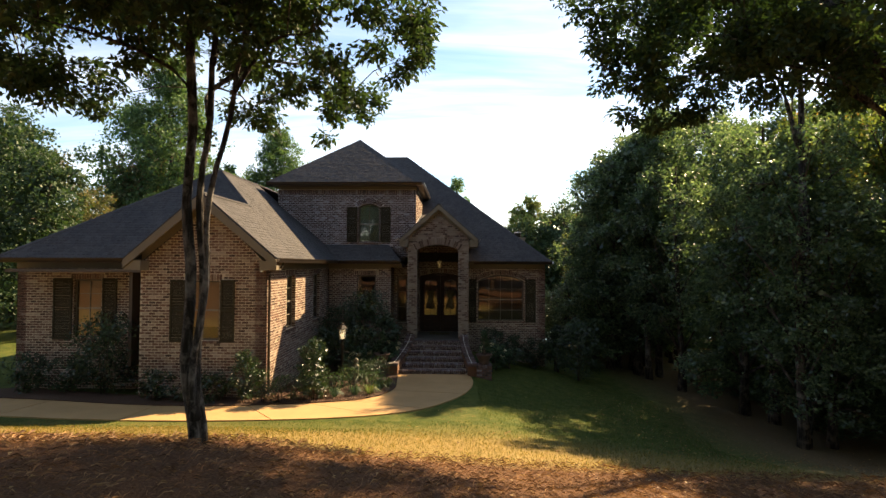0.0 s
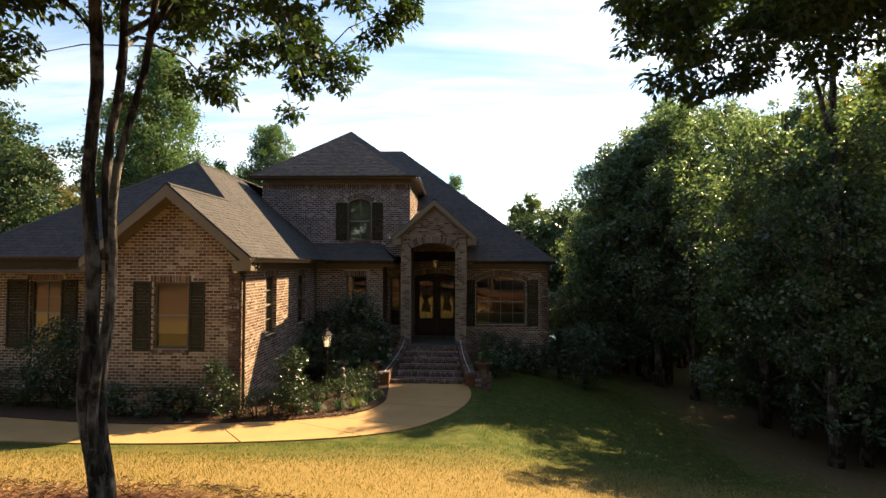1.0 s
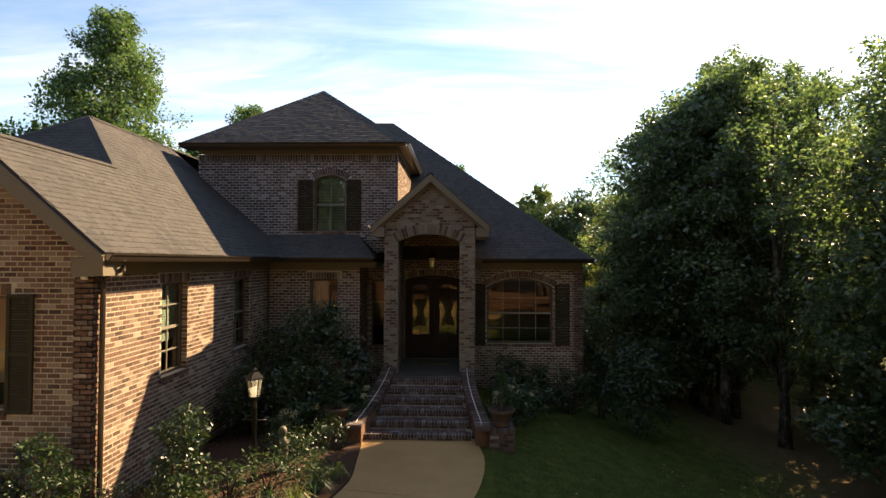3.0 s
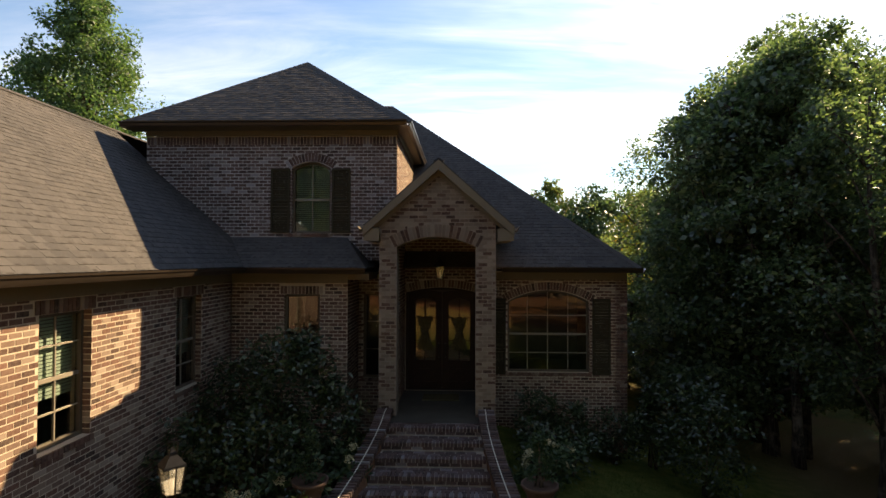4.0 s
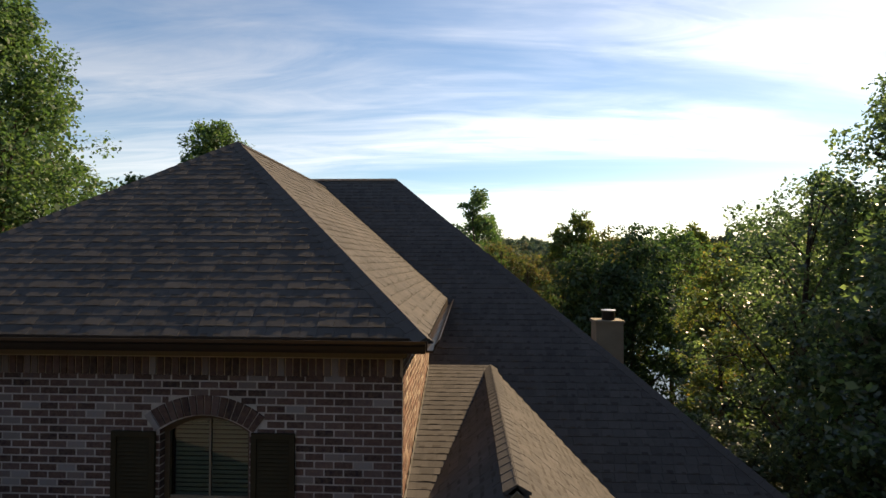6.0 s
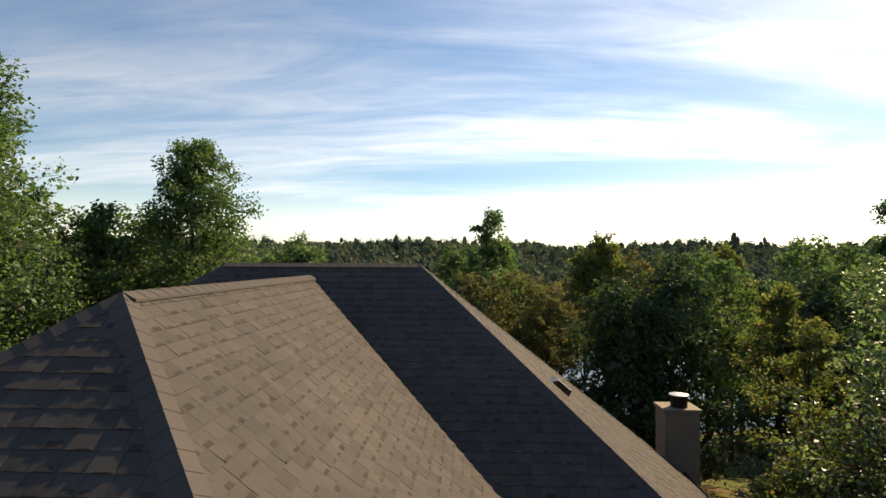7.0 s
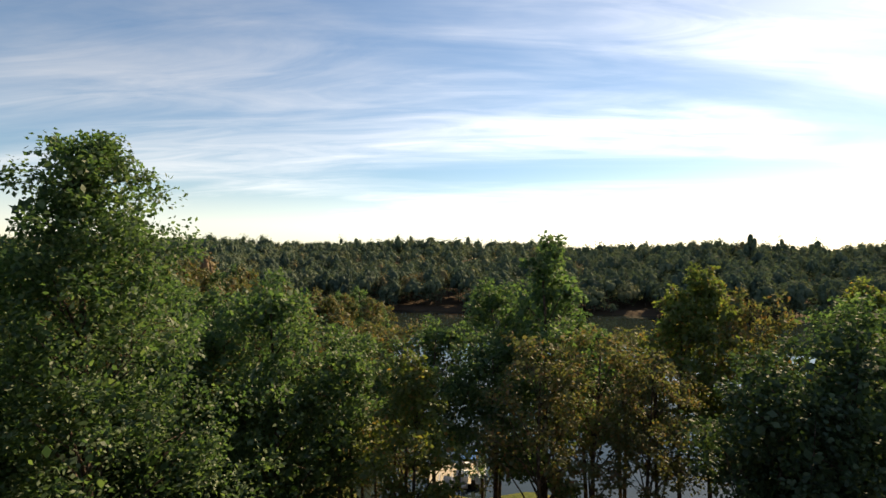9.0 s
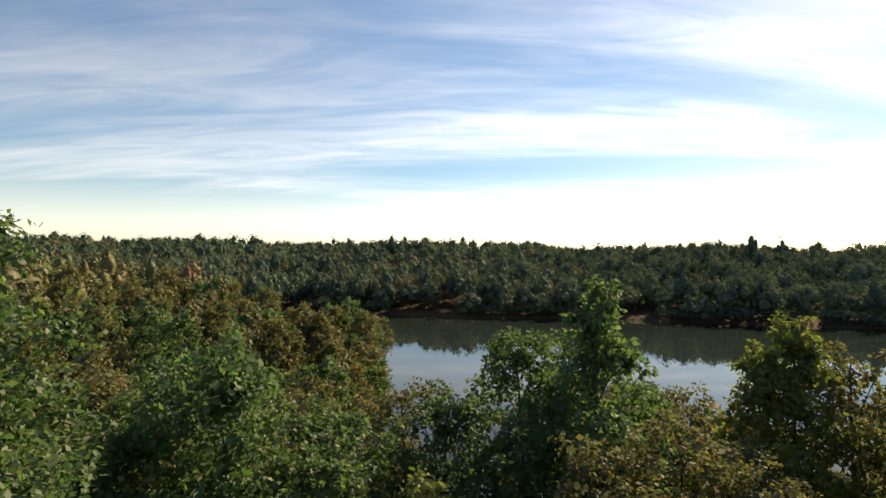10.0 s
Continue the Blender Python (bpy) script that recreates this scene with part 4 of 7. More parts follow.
def gutter(a, b, out):
    """An ogee gutter along an eave, open above."""
    a, b, out = Vector(a), Vector(b), Vector(out)
    prof = [(0.0, -0.02), (0.0, -0.13), (0.07, -0.13), (0.085, -0.10), (0.10, -0.06), (0.125, -0.035), (0.13, -0.005), (0.12, -0.005), (0.11, -0.03), (0.08, -0.06), (0.065, -0.11), (0.012, -0.11), (0.012, -0.02)]
    bm = bmesh.new()
    prism(bm, [a + out * x + Vector((0, 0, z)) for x, z in prof], b - a)
    return part("gutter", bm, GUTTER, house)


def board(pts, d, mat=None, name="fascia", label=""):
    bm = bmesh.new()
    prism(bm, [Vector(p) for p in pts], d)
    return part(name, bm, mat or TRIM, house, label)


S = 0.857
EZ = 3.74                                   # eave line of the ground floor
WPX, WPY, WPZ = -7.7, 5.55, 7.2             # front peak of the wing's hip
wing_x = -3.66
gable_z = EZ + S * (wing_x + 5.88)
RAKE = 0.25
hip_y = WPY - (WPZ - gable_z) * (WPY - 1.55) / (WPZ - EZ)
roof_face([(wing_x, RAKE, EZ), (wing_x, 9.3, EZ), (WPX, 9.3, WPZ), (WPX, WPY, WPZ), (-5.88, hip_y, gable_z), (-5.88, RAKE, gable_z)], single=(0.2, 1.6), label="sunlit brown shingle slope of the wing")
roof_face([(WPX, WPY, WPZ), (-13.1, 1.55, EZ), (wing_x - 0.3, 1.55, EZ)])
roof_face([(WPX, WPY, WPZ), (WPX, 16.5, WPZ), (-13.1, 16.5, EZ), (-13.1, 1.55, EZ)], pieces=False)
gl_x = -8.1
roof_face([(-5.88, RAKE, gable_z), (-5.88, hip_y + 0.1, gable_z), (gl_x, 1.75, EZ), (gl_x, RAKE, EZ)])
ridge_cap((-5.88, RAKE, gable_z), (-5.88, hip_y, gable_z))
ridge_cap((-5.88, hip_y, gable_z), (WPX, WPY, WPZ))
ridge_cap((WPX, WPY, WPZ), (WPX, 11, WPZ))
ridge_cap((-13.1, 1.55, EZ), (WPX, WPY, WPZ))
gutter((wing_x, RAKE, EZ), (wing_x, 7.75, EZ), (1, 0, 0))
gutter((-13.1, 1.55, EZ), (gl_x, 1.55, EZ), (0, -1, 0))
# soffits, friezes and rake boards of the wing
board([(wing_x, RAKE + 0.02, EZ - 0.10), (wing_x, 8.2, EZ - 0.10), (wing_x, 8.2, EZ - 0.14), (wing_x, RAKE + 0.02, EZ - 0.14)], (-0.47, 0, 0), name="soffit")
board([(-4.12, 0.71, 3.40), (-4.12, 8.2, 3.40), (-4.12, 8.2, EZ - 0.14), (-4.12, 0.71, EZ - 0.14)], (0.03, 0, 0), name="frieze")
board([(-13.1, 1.55, EZ - 0.10), (gl_x, 1.55, EZ - 0.10), (gl_x, 1.55, EZ - 0.14), (-13.1, 1.55, EZ - 0.14)], (0, 0.45, 0), name="soffit")
board([(-12.64, 1.985, 3.42), (gx0, 1.985, 3.42), (gx0, 1.985, EZ - 0.14), (-12.64, 1.985, EZ - 0.14)], (0, -0.03, 0), name="frieze")
for x_out, sgn in ((wing_x, 1), (gl_x, -1)):
    dz, w_ = -0.06, 0.24
    a, b = Vector((-5.88, RAKE, gable_z)), Vector((x_out, RAKE, EZ))
    board([a + Vector((0, 0, dz)), b + Vector((0, 0, dz)), b + Vector((0, 0, dz - w_)), a + Vector((0, 0, dz - w_ * 1.3))], (0, -0.035, 0), name="rake_board", label="tan painted rake board")
    board([a + Vector((0, 0, dz)), b + Vector((0, 0, dz)), b + Vector((0, 0, dz - 0.04)), a + Vector((0, 0, dz - 0.04))], (0, 0.46, 0), name="soffit")
    a2, b2 = Vector((-5.88, 0.685, gable_z - 0.08)), Vector((x_out - 0.30 * sgn, 0.685, EZ + 0.18))
    board([a2, b2, b2 - Vector((0, 0, 0.26)), a2 - Vector((0, 0, 0.32))], (0, -0.03, 0), name="frieze")
    board([(x_out - sgn * 0.02, RAKE, EZ - 0.08), (x_out - sgn * 0.50, RAKE, EZ - 0.08), (x_out - sgn * 0.50, RAKE, EZ - 0.36), (x_out - sgn * 0.02, RAKE, EZ - 0.34)], (0, 0.44, 0), name="eave_return", label="tan boxed eave return")

# low roof over the bay
roof_face([(-4.3, 7.75, 3.73), (-0.95, 7.75, 3.73), (-1.62, 9.0, 4.45), (-4.95, 9.0, 4.45)])
roof_face([(-0.95, 7.75, 3.73), (-0.95, 9.5, 3.73), (-1.62, 9.5, 4.45), (-1.62, 9.0, 4.45)])
gutter((-4.0, 7.75, 3.73), (-0.95, 7.75, 3.73), (0, -1, 0))
board([(-4.1, 7.76, 3.63), (-0.95, 7.76, 3.63), (-0.95, 7.76, 3.59), (-4.1, 7.76, 3.59)], (0, 0.45, 0), name="soffit")
board([(-4.1, 8.185, 3.38), (-1.42, 8.185, 3.38), (-1.42, 8.185, 3.60), (-4.1, 8.185, 3.60)], (0, -0.03, 0), name="frieze")
board([(-1.43, 8.2, 3.45), (-0.95, 8.2, 3.45), (-0.95, 8.2, 3.60), (-1.43, 8.2, 3.60)], (0, 1.2, 0), name="soffit")

# upper roof
TZ, TAX, TAY, TAZ = 7.19, -3.50, 12.0, 9.855
tx0, tx1, ty = -6.98, -0.144, 8.55
main_s = 0.84
back_y = 9.85 + (TAZ - 3.73) / main_s
roof_face([(tx0, ty, TZ), (tx1, ty, TZ), (TAX, TAY, TAZ)], label="brown shingle hip of the upper storey")
meet = 9.85 + (TZ - 3.73) / main_s
roof_face([(tx1, ty, TZ), (tx1, meet, TZ), (TAX, back_y, TAZ), (TAX, TAY, TAZ)], single=(1.6, 4.4), label="sunlit shingle slope of the upper storey")
roof_face([(tx0, ty, TZ), (TAX, TAY, TAZ), (TAX, back_y, TAZ), (tx0, meet, TZ)])
ridge_cap((tx1, ty, TZ), (TAX, TAY, TAZ))
ridge_cap((tx0, ty, TZ), (TAX, TAY, TAZ))
ridge_cap((TAX, TAY, TAZ), (TAX, back_y, TAZ))
gutter((tx0, ty, TZ), (tx1, ty, TZ), (0, -1, 0))
gutter((tx1, ty, TZ), (tx1, meet, TZ), (1, 0, 0))
board([(tx0, ty + 0.01, TZ - 0.09), (tx1, ty + 0.01, TZ - 0.09), (tx1, ty + 0.01, TZ - 0.13), (tx0, ty + 0.01, TZ - 0.13)], (0, 0.46, 0), name="soffit")
board([(tx1 - 0.01, 9.0, TZ - 0.09), (tx1 - 0.01, meet, TZ - 0.09), (tx1 - 0.01, meet, TZ - 0.13), (tx1 - 0.01, 9.0, TZ - 0.13)], (-0.3, 0, 0), name="soffit")
board([(-6.62, 8.985, 6.93), (-0.40, 8.985, 6.93), (-0.40, 8.985, TZ - 0.13), (-6.62, 8.985, TZ - 0.13)], (0, -0.03, 0), name="frieze")
board([(-0.405, 8.96, 6.93), (-0.405, 13, 6.93), (-0.405, 13, TZ - 0.13), (-0.405, 8.96, TZ - 0.13)], (0.03, 0, 0), name="frieze")

# main hip
RX0, RX1, RY, RZ = -5.14, -1.634, 17.42, 10.06
mx1 = 5.74
roof_face([(-1.0, 9.85, 3.73), (mx1, 9.85, 3.73), (RX1, RY, RZ), (RX0, RY, RZ), (-6.6, 16.2, 9.06), (-5.4, 11.5, 5.1), (-1.0, 11.5, 5.1)], label="brown shingle front slope of the main roof")
roof_face([(mx1, 9.85, 3.73), (mx1, 24.99, 3.73), (RX1, RY, RZ)], label="sunlit shingle end slope of the main roof")
roof_face([(mx1, 24.99, 3.73), (-12.5, 24.99, 3.73), (RX0, RY, RZ), (RX1, RY, RZ)], pieces=False)
roof_face([(-12.5, 24.99, 3.73), (-12.5, 9.85, 3.73), (RX0, RY, RZ)], pieces=False)
LX, LY, LZ = -8.44, 18.5, 9.01
roof_face([(LX, LY, LZ), (-6.2, LY, LZ), (-6.2, 12.2, 3.73), (-13.2, 12.2, 3.73)])
roof_face([(LX, LY, LZ), (-13.2, 12.2, 3.73), (-13.2, 24.8, 3.73)], pieces=False)
roof_face([(LX, LY, LZ), (-6.2, LY, LZ), (-6.2, 24.8, 3.73), (-13.2, 24.8, 3.73)], pieces=False)
ridge_cap((RX0, RY, RZ), (RX1, RY, RZ))
ridge_cap((mx1, 9.85, 3.73), (RX1, RY, RZ))
ridge_cap((mx1, 24.99, 3.73), (RX1, RY, RZ))
ridge_cap((-12.5, 9.85, 3.73), (RX0, RY, RZ))
ridge_cap((LX, LY, LZ), (-6.3, LY, LZ))
ridge_cap((-13.2, 12.2, 3.73), (LX, LY, LZ))
gutter((2.2, 9.85, 3.73), (mx1, 9.85, 3.73), (0, -1, 0))
gutter((mx1, 9.85, 3.73), (mx1, 24.99, 3.73), (1, 0, 0))
board([(1.93, 9.86, 3.63), (mx1, 9.86, 3.63), (mx1, 9.86, 3.59), (1.93, 9.86, 3.59)], (0, 0.47, 0), name="soffit")
board([(mx1 - 0.01, 9.86, 3.63), (mx1 - 0.01, 24.9, 3.63), (mx1 - 0.01, 24.9, 3.59), (mx1 - 0.01, 9.86, 3.59)], (-0.25, 0, 0), name="soffit")
board([(1.93, 10.315, 3.40), (5.5, 10.315, 3.40), (5.5, 10.315, 3.60), (1.93, 10.315, 3.60)], (0, -0.03, 0), name="frieze")

# rear hip
QX, QY, QZ = -1.71, 23.6, 8.37
roof_face([(QX, 19.2, QZ), (QX, QY, QZ), (QX + 4, QY + 4, QZ - 3.43), (QX + 4, 23.5, QZ - 3.43)])
roof_face([(QX, 19.2, QZ), (QX, QY, QZ), (QX - 4, QY + 4, QZ - 3.43), (QX - 4, 23.5, QZ - 3.43)])
roof_face([(QX, QY, QZ), (QX + 4, QY + 4, QZ - 3.43), (QX - 4, QY + 4, QZ - 3.43)], pieces=False)
ridge_cap((QX, 19.2, QZ), (QX, QY, QZ))
ridge_cap((QX, QY, QZ), (QX + 4, QY + 4, QZ - 3.43))
ridge_cap((QX, QY, QZ), (QX - 4, QY + 4, QZ - 3.43))
board([(QX - 3.6, 24.95, -4.2), (QX + 3.6, 24.95, -4.2), (QX + 3.6, 24.95, 4.8), (QX - 3.6, 24.95, 4.8)], (0, 2.2, 0), BRICK_FACE, name="rear_wall", label="brick wall of the rear room")

# porch gable
PX, PZ, PEZ, PY = 0.65, 6.14, 4.66, 7.76
pe0, pe1 = -1.01, 2.31
ps = (PZ - PEZ) / (PX - pe0)
pb = 9.85 + (PZ - 3.73) / main_s
pbe = 9.85 + (PEZ - 3.73) / main_s
roof_face([(PX, PY, PZ), (PX, pb, PZ), (pe0, 11.6, PEZ), (pe0, PY, PEZ)])
roof_face([(PX, PY, PZ), (PX, pb, PZ), (pe1, pbe, PEZ), (pe1, PY, PEZ)])
ridge_cap((PX, PY, PZ), (PX, pb, PZ))
# a low cricket fills the valley between the porch roof and the upper storey
cr = 0.2
roof_face([(-0.41, 9.0, PZ - cr * (pb - 9.0)), (PX - cr * (pb - 9.0) / ps, 9.0, PZ - cr * (pb - 9.0)), (PX, pb, PZ), (-0.41, pb, PZ)], label="sunlit shingle cricket behind the porch gable")
board([(-0.41, 8.995, PZ - cr * (pb - 9.0) - 0.01), (PX - cr * (pb - 9.0) / ps, 8.995, PZ - cr * (pb - 9.0) - 0.01), (-0.41, 8.995, PZ - cr * (pb - 9.0) - 0.24)], (0, 0.03, 0), GUTTER, name="flashing")
gutter((pe1, PY, PEZ), (pe1, pbe, PEZ), (1, 0, 0))
gutter((pe0, PY, PEZ), (pe0, 8.95, PEZ), (-1, 0, 0))
for x_out, sgn in ((pe1, 1), (pe0, -1)):
    a, b = Vector((PX, PY, PZ)), Vector((x_out, PY, PEZ))
    board([a + Vector((0, 0, -0.03)), b + Vector((0, 0, -0.03)), b + Vector((0, 0, -0.22)), a + Vector((0, 0, -0.25))], (0, -0.035, 0), name="rake_board", label="tan painted rake board")
    board([a + Vector((0, 0, -0.06)), b + Vector((0, 0, -0.06)), b + Vector((0, 0, -0.10)), a + Vector((0, 0, -0.10))], (0, 0.19, 0), name="soffit")
    board([(x_out - sgn * 0.01, PY, PEZ - 0.06), (x_out - sgn * 0.36, PY, PEZ - 0.06), (x_out - sgn * 0.36, PY, PEZ - 0.34), (x_out - sgn * 0.01, PY, PEZ - 0.32)], (0, 2.2, 0), name="eave_return", label="tan boxed eave return")
    a2, b2 = Vector((PX, 7.935, PZ - 0.11)), Vector((x_out - 0.20 * sgn, 7.935, PEZ + 0.04))
    board([a2, b2, b2 - Vector((0, 0, 0.17)), a2 - Vector((0, 0, 0.25))], (0, -0.03, 0), name="frieze")
# step flashing where the porch roof meets the upper wall
V, F = [], []
for i in range(15):
    z = PZ - cr * (pb - 9.0 - 0.24 * i)
    piece_box(V, F, basis((-0.405, 0, 0), AY, RIGHT), 9.0 + 0.24 * i, 9.26 + 0.24 * i, z - 0.03, z + 0.09, 0.0, 0.006)
part_mesh("flashing", mesh_from("flashing", V, F, FLASH), house, "bright stepped metal flashing")

# downspout, security light
V, F = [], []
tube(V, F, [(-3.60, 0.62, 3.62), (-3.62, 0.62, 3.5), (-4.02, 0.80, 3.36), (-4.06, 0.82, 3.2), (-4.06, 0.82, -0.2), (-3.95, 0.72, -0.32)], [0.04] * 6, 8)
part_mesh("downspout", mesh_from("downspout", V, F, GUTTER), house, "bronze metal downspout at the wing's corner")
V, F = lathe([(0.03, 0), (0.05, 0.02), (0.055, 0.09), (0.02, 0.12)], 12, (-4.22, 0.62, 3.33))
part_mesh("eave_light", mesh_from("eave_light", V, F, WHITE, True), house, "small white eave light")

# roof vent and plumbing stack
vent = thing("roof_vent", "dark square metal vent on the roof slope", "roof vent")
bm = bmesh.new()
vx, vy = 0.76, 17.1
vz = 3.73 + (mx1 - vx) * 0.859
prism(bm, [(vx - 0.13, vy - 0.15, vz + 0.10), (vx + 0.16, vy - 0.15, vz - 0.14), (vx + 0.21, vy - 0.15, vz - 0.05), (vx + 0.0, vy - 0.15, vz + 0.13)], (0, 0.30, 0))
part("hood", bm, GUTTER, vent)

# chimney at the rear corner
chim = thing("chimney", "tan stucco chimney with a round metal cap", "chimney")
cx0, cx1, cy0, cy1 = 5.3, 6.35, 24.75, 25.6
part("shaft", boxes((cx0, cx1, cy0, cy1, -4.0, 5.5)), STUCCO, chim, bevel=0.02)
part("crown", boxes((cx0 - 0.05, cx1 + 0.05, cy0 - 0.05, cy1 + 0.05, 5.5, 5.6)), STUCCO, chim, bevel=0.02)
V, F = lathe([(0.25, 0), (0.25, 0.33), (0.27, 0.34)], 20, (5.85, 25.1, 5.6))
part_mesh("flue", mesh_from("flue", V, F, BLACK, False), chim, "black metal flue")
V, F = lathe([(0.25, 0.35), (0.29, 0.36), (0.29, 0.385), (0.12, 0.41)], 20, (5.85, 25.1, 5.6))
part_mesh("cap", mesh_from("cap", V, F, FLASH, False), chim, "round metal chimney cap")


# ---- front steps ----
stairs = thing("front_steps", "flared brick front steps between sloping brick cheek walls", "steps")
NSTEP = 6
STEP_MORTAR = plain("worn_mortar", (0.40, 0.36, 0.31), 0.95, 0, 0.2, 4, 0.4)
SY0, SY1, SZ0 = 4.85, 7.60, -0.44
rise, run = (PFLOOR - SZ0) / NSTEP, (SY1 - SY0) / NSTEP


def stair_edge(y):
    """Inner edges of the flight: it widens towards the walk."""
    t = max(0.0, min(1.0, (SY1 - y) / (SY1 - SY0)))
    return -0.36 - 0.34 * t ** 1.6, 1.56 + 0.28 * t ** 1.6


for i in range(NSTEP):
    y0, z1 = SY0 + i * run, SZ0 + (i + 1) * rise
    x0, x1 = stair_edge(y0)
    step = part("step", boxes((x0 - 0.05, x1 + 0.05, y0 + 0.03, 8.4, z1 - rise - 0.02, z1 - 0.03)), STEP_MORTAR, stairs)
    V, F = [], []
    pl_t = (Vector((0, y0, z1 - 0.03)), Vector((1, 0, 0)), Vector((0, 1, 0)), Vector((0, 0, 1)))
    n = round((x1 - x0) / 0.072)
    for k in range(n):
        a = x0 + (x1 - x0) * k / n
        piece_box(V, F, pl_t, a, a + 0.058, 0, 0.2, -0.045, 0.03 + brick_rng.uniform(-0.002, 0.002))
    for row in range(2):
        for k in range(round((x1 - x0) / 0.205)):
            a = x0 + 0.205 * k + 0.1 * row
            if a + 0.19 < x1:
                piece_box(V, F, pl_t, a, a + 0.19, 0.212 + 0.11 * row, 0.31 + 0.11 * row, -0.02, 0.024)
    pl_r = (Vector((0, y0 + 0.03, z1 - rise)), Vector((1, 0, 0)), Vector((0, 0, 1)), Vector((0, -1, 0)))
    for k in range(round((x1 - x0) / 0.205)):
        piece_box(V, F, pl_r, x0 + 0.205 * k, x0 + 0.205 * k + 0.19, 0.005, rise - 0.085, -0.01, 0.01)
    part_mesh("tread_bricks", mesh_from("tread_bricks", V, F, TOWER_BRICK), step)
part("landing", boxes((px0 + 0.02, px1 - 0.02, 7.5, 10.3, 0.2, PFLOOR)), plain("porch_slate", (0.065, 0.06, 0.05), 0.6, 0, 0.25, 3, 0.2), stairs, "grey-green slate porch floor")
for side in (0, 1):
    sg = -1 if side == 0 else 1
    bm = bmesh.new()
    V, F = [], []
    prev = None
    ys = [SY1 + 0.35 - i * 0.16 for i in range(22)]
    for y in ys:
        xi = stair_edge(y)[side]
        t = max(0.0, (SY1 - y) / (SY1 - SY0))
        top = max(PFLOOR + 0.12 - (PFLOOR + 0.12 - (SZ0 + 0.42)) * min(1, t) ** 0.9, SZ0 + 0.34)
        ring = [bm.verts.new(p) for p in ((xi, y, SZ0 - 0.3), (xi + sg * 0.30, y, SZ0 - 0.3), (xi + sg * 0.30, y, top), (xi, y, top))]
        if prev:
            for k in range(4):
                bm.faces.new((prev[k], prev[(k + 1) % 4], ring[(k + 1) % 4], ring[k]))
        else:
            bm.faces.new(ring)
        prev = ring
        # a rowlock brick across the top at each stride
        for h in (0.0, 0.08):
            yy = y - h
            xj = stair_edge(yy)[side]
            tt = max(0.0, (SY1 - yy) / (SY1 - SY0))
            tp = max(PFLOOR + 0.12 - (PFLOOR + 0.12 - (SZ0 + 0.42)) * min(1, tt) ** 0.9, SZ0 + 0.34)
            a, b_ = (xj - 0.02, xj + 0.32) if sg > 0 else (xj - 0.32, xj + 0.02)
            piece_box(V, F, (Vector((0, yy - 0.068, tp)), Vector((1, 0, 0)), Vector((0, 1, 0)), Vector((0, 0, 1))), a, b_, 0, 0.066, -0.05, 0.05)
    bm.faces.new(prev[::-1])
    cheek = part("cheek_wall", bm, BRICK_FACE, stairs, "sloping brick cheek wall")
    part_mesh("coping_bricks", mesh_from("coping_bricks", V, F, TOWER_BRICK), cheek)
    # pale strip added along the top to stand in for the coping's lit edge
    V, F = [], []
    line = []
    for y in ys:
        t = max(0.0, (SY1 - y) / (SY1 - SY0))
        top = max(PFLOOR + 0.12 - (PFLOOR + 0.12 - (SZ0 + 0.42)) * min(1, t) ** 0.9, SZ0 + 0.34)
        line.append((stair_edge(y)[side] + sg * 0.13, y, top + 0.056))
    tube(V, F, line, [0.011] * len(line), 6)
    part_mesh("coping_cable", mesh_from("coping_cable", V, F, BLIND, True), cheek, "thin pale strip standing in for the lit coping edge")
    pedx = stair_edge(SY0)[side] + sg * 0.30
    ped = part("pedestal", boxes((min(pedx, pedx + sg * 0.55), max(pedx, pedx + sg * 0.55), 4.45, 5.0, SZ0 - 0.3, SZ0 + 0.40)), BRICK_FACE, cheek)
    pa, pb_ = min(pedx, pedx + sg * 0.55), max(pedx, pedx + sg * 0.55)
    V, F = [], []
    for q0, q1, c, d in lay(rect(pa, pb_, SZ0 - 0.2, SZ0 + 0.32), [], COURSE, LONG, JOINT, brick_rng):
        piece_box(V, F, basis((0, 4.45, 0), AX, FRONT), q0, q1, c, d, -0.01, 0.007)
    k = 0
    x = pa
    while x < pb_:
        piece_box(V, F, (Vector((0, 4.43, SZ0 + 0.40)), Vector((1, 0, 0)), Vector((0, 1, 0)), Vector((0, 0, 1))), x, min(x + 0.066, pb_), 0, 0.59, -0.07, 0.02)
        x += 0.078
    part_mesh("pedestal_bricks", mesh_from("pedestal_bricks", V, F, TOWER_BRICK), cheek)


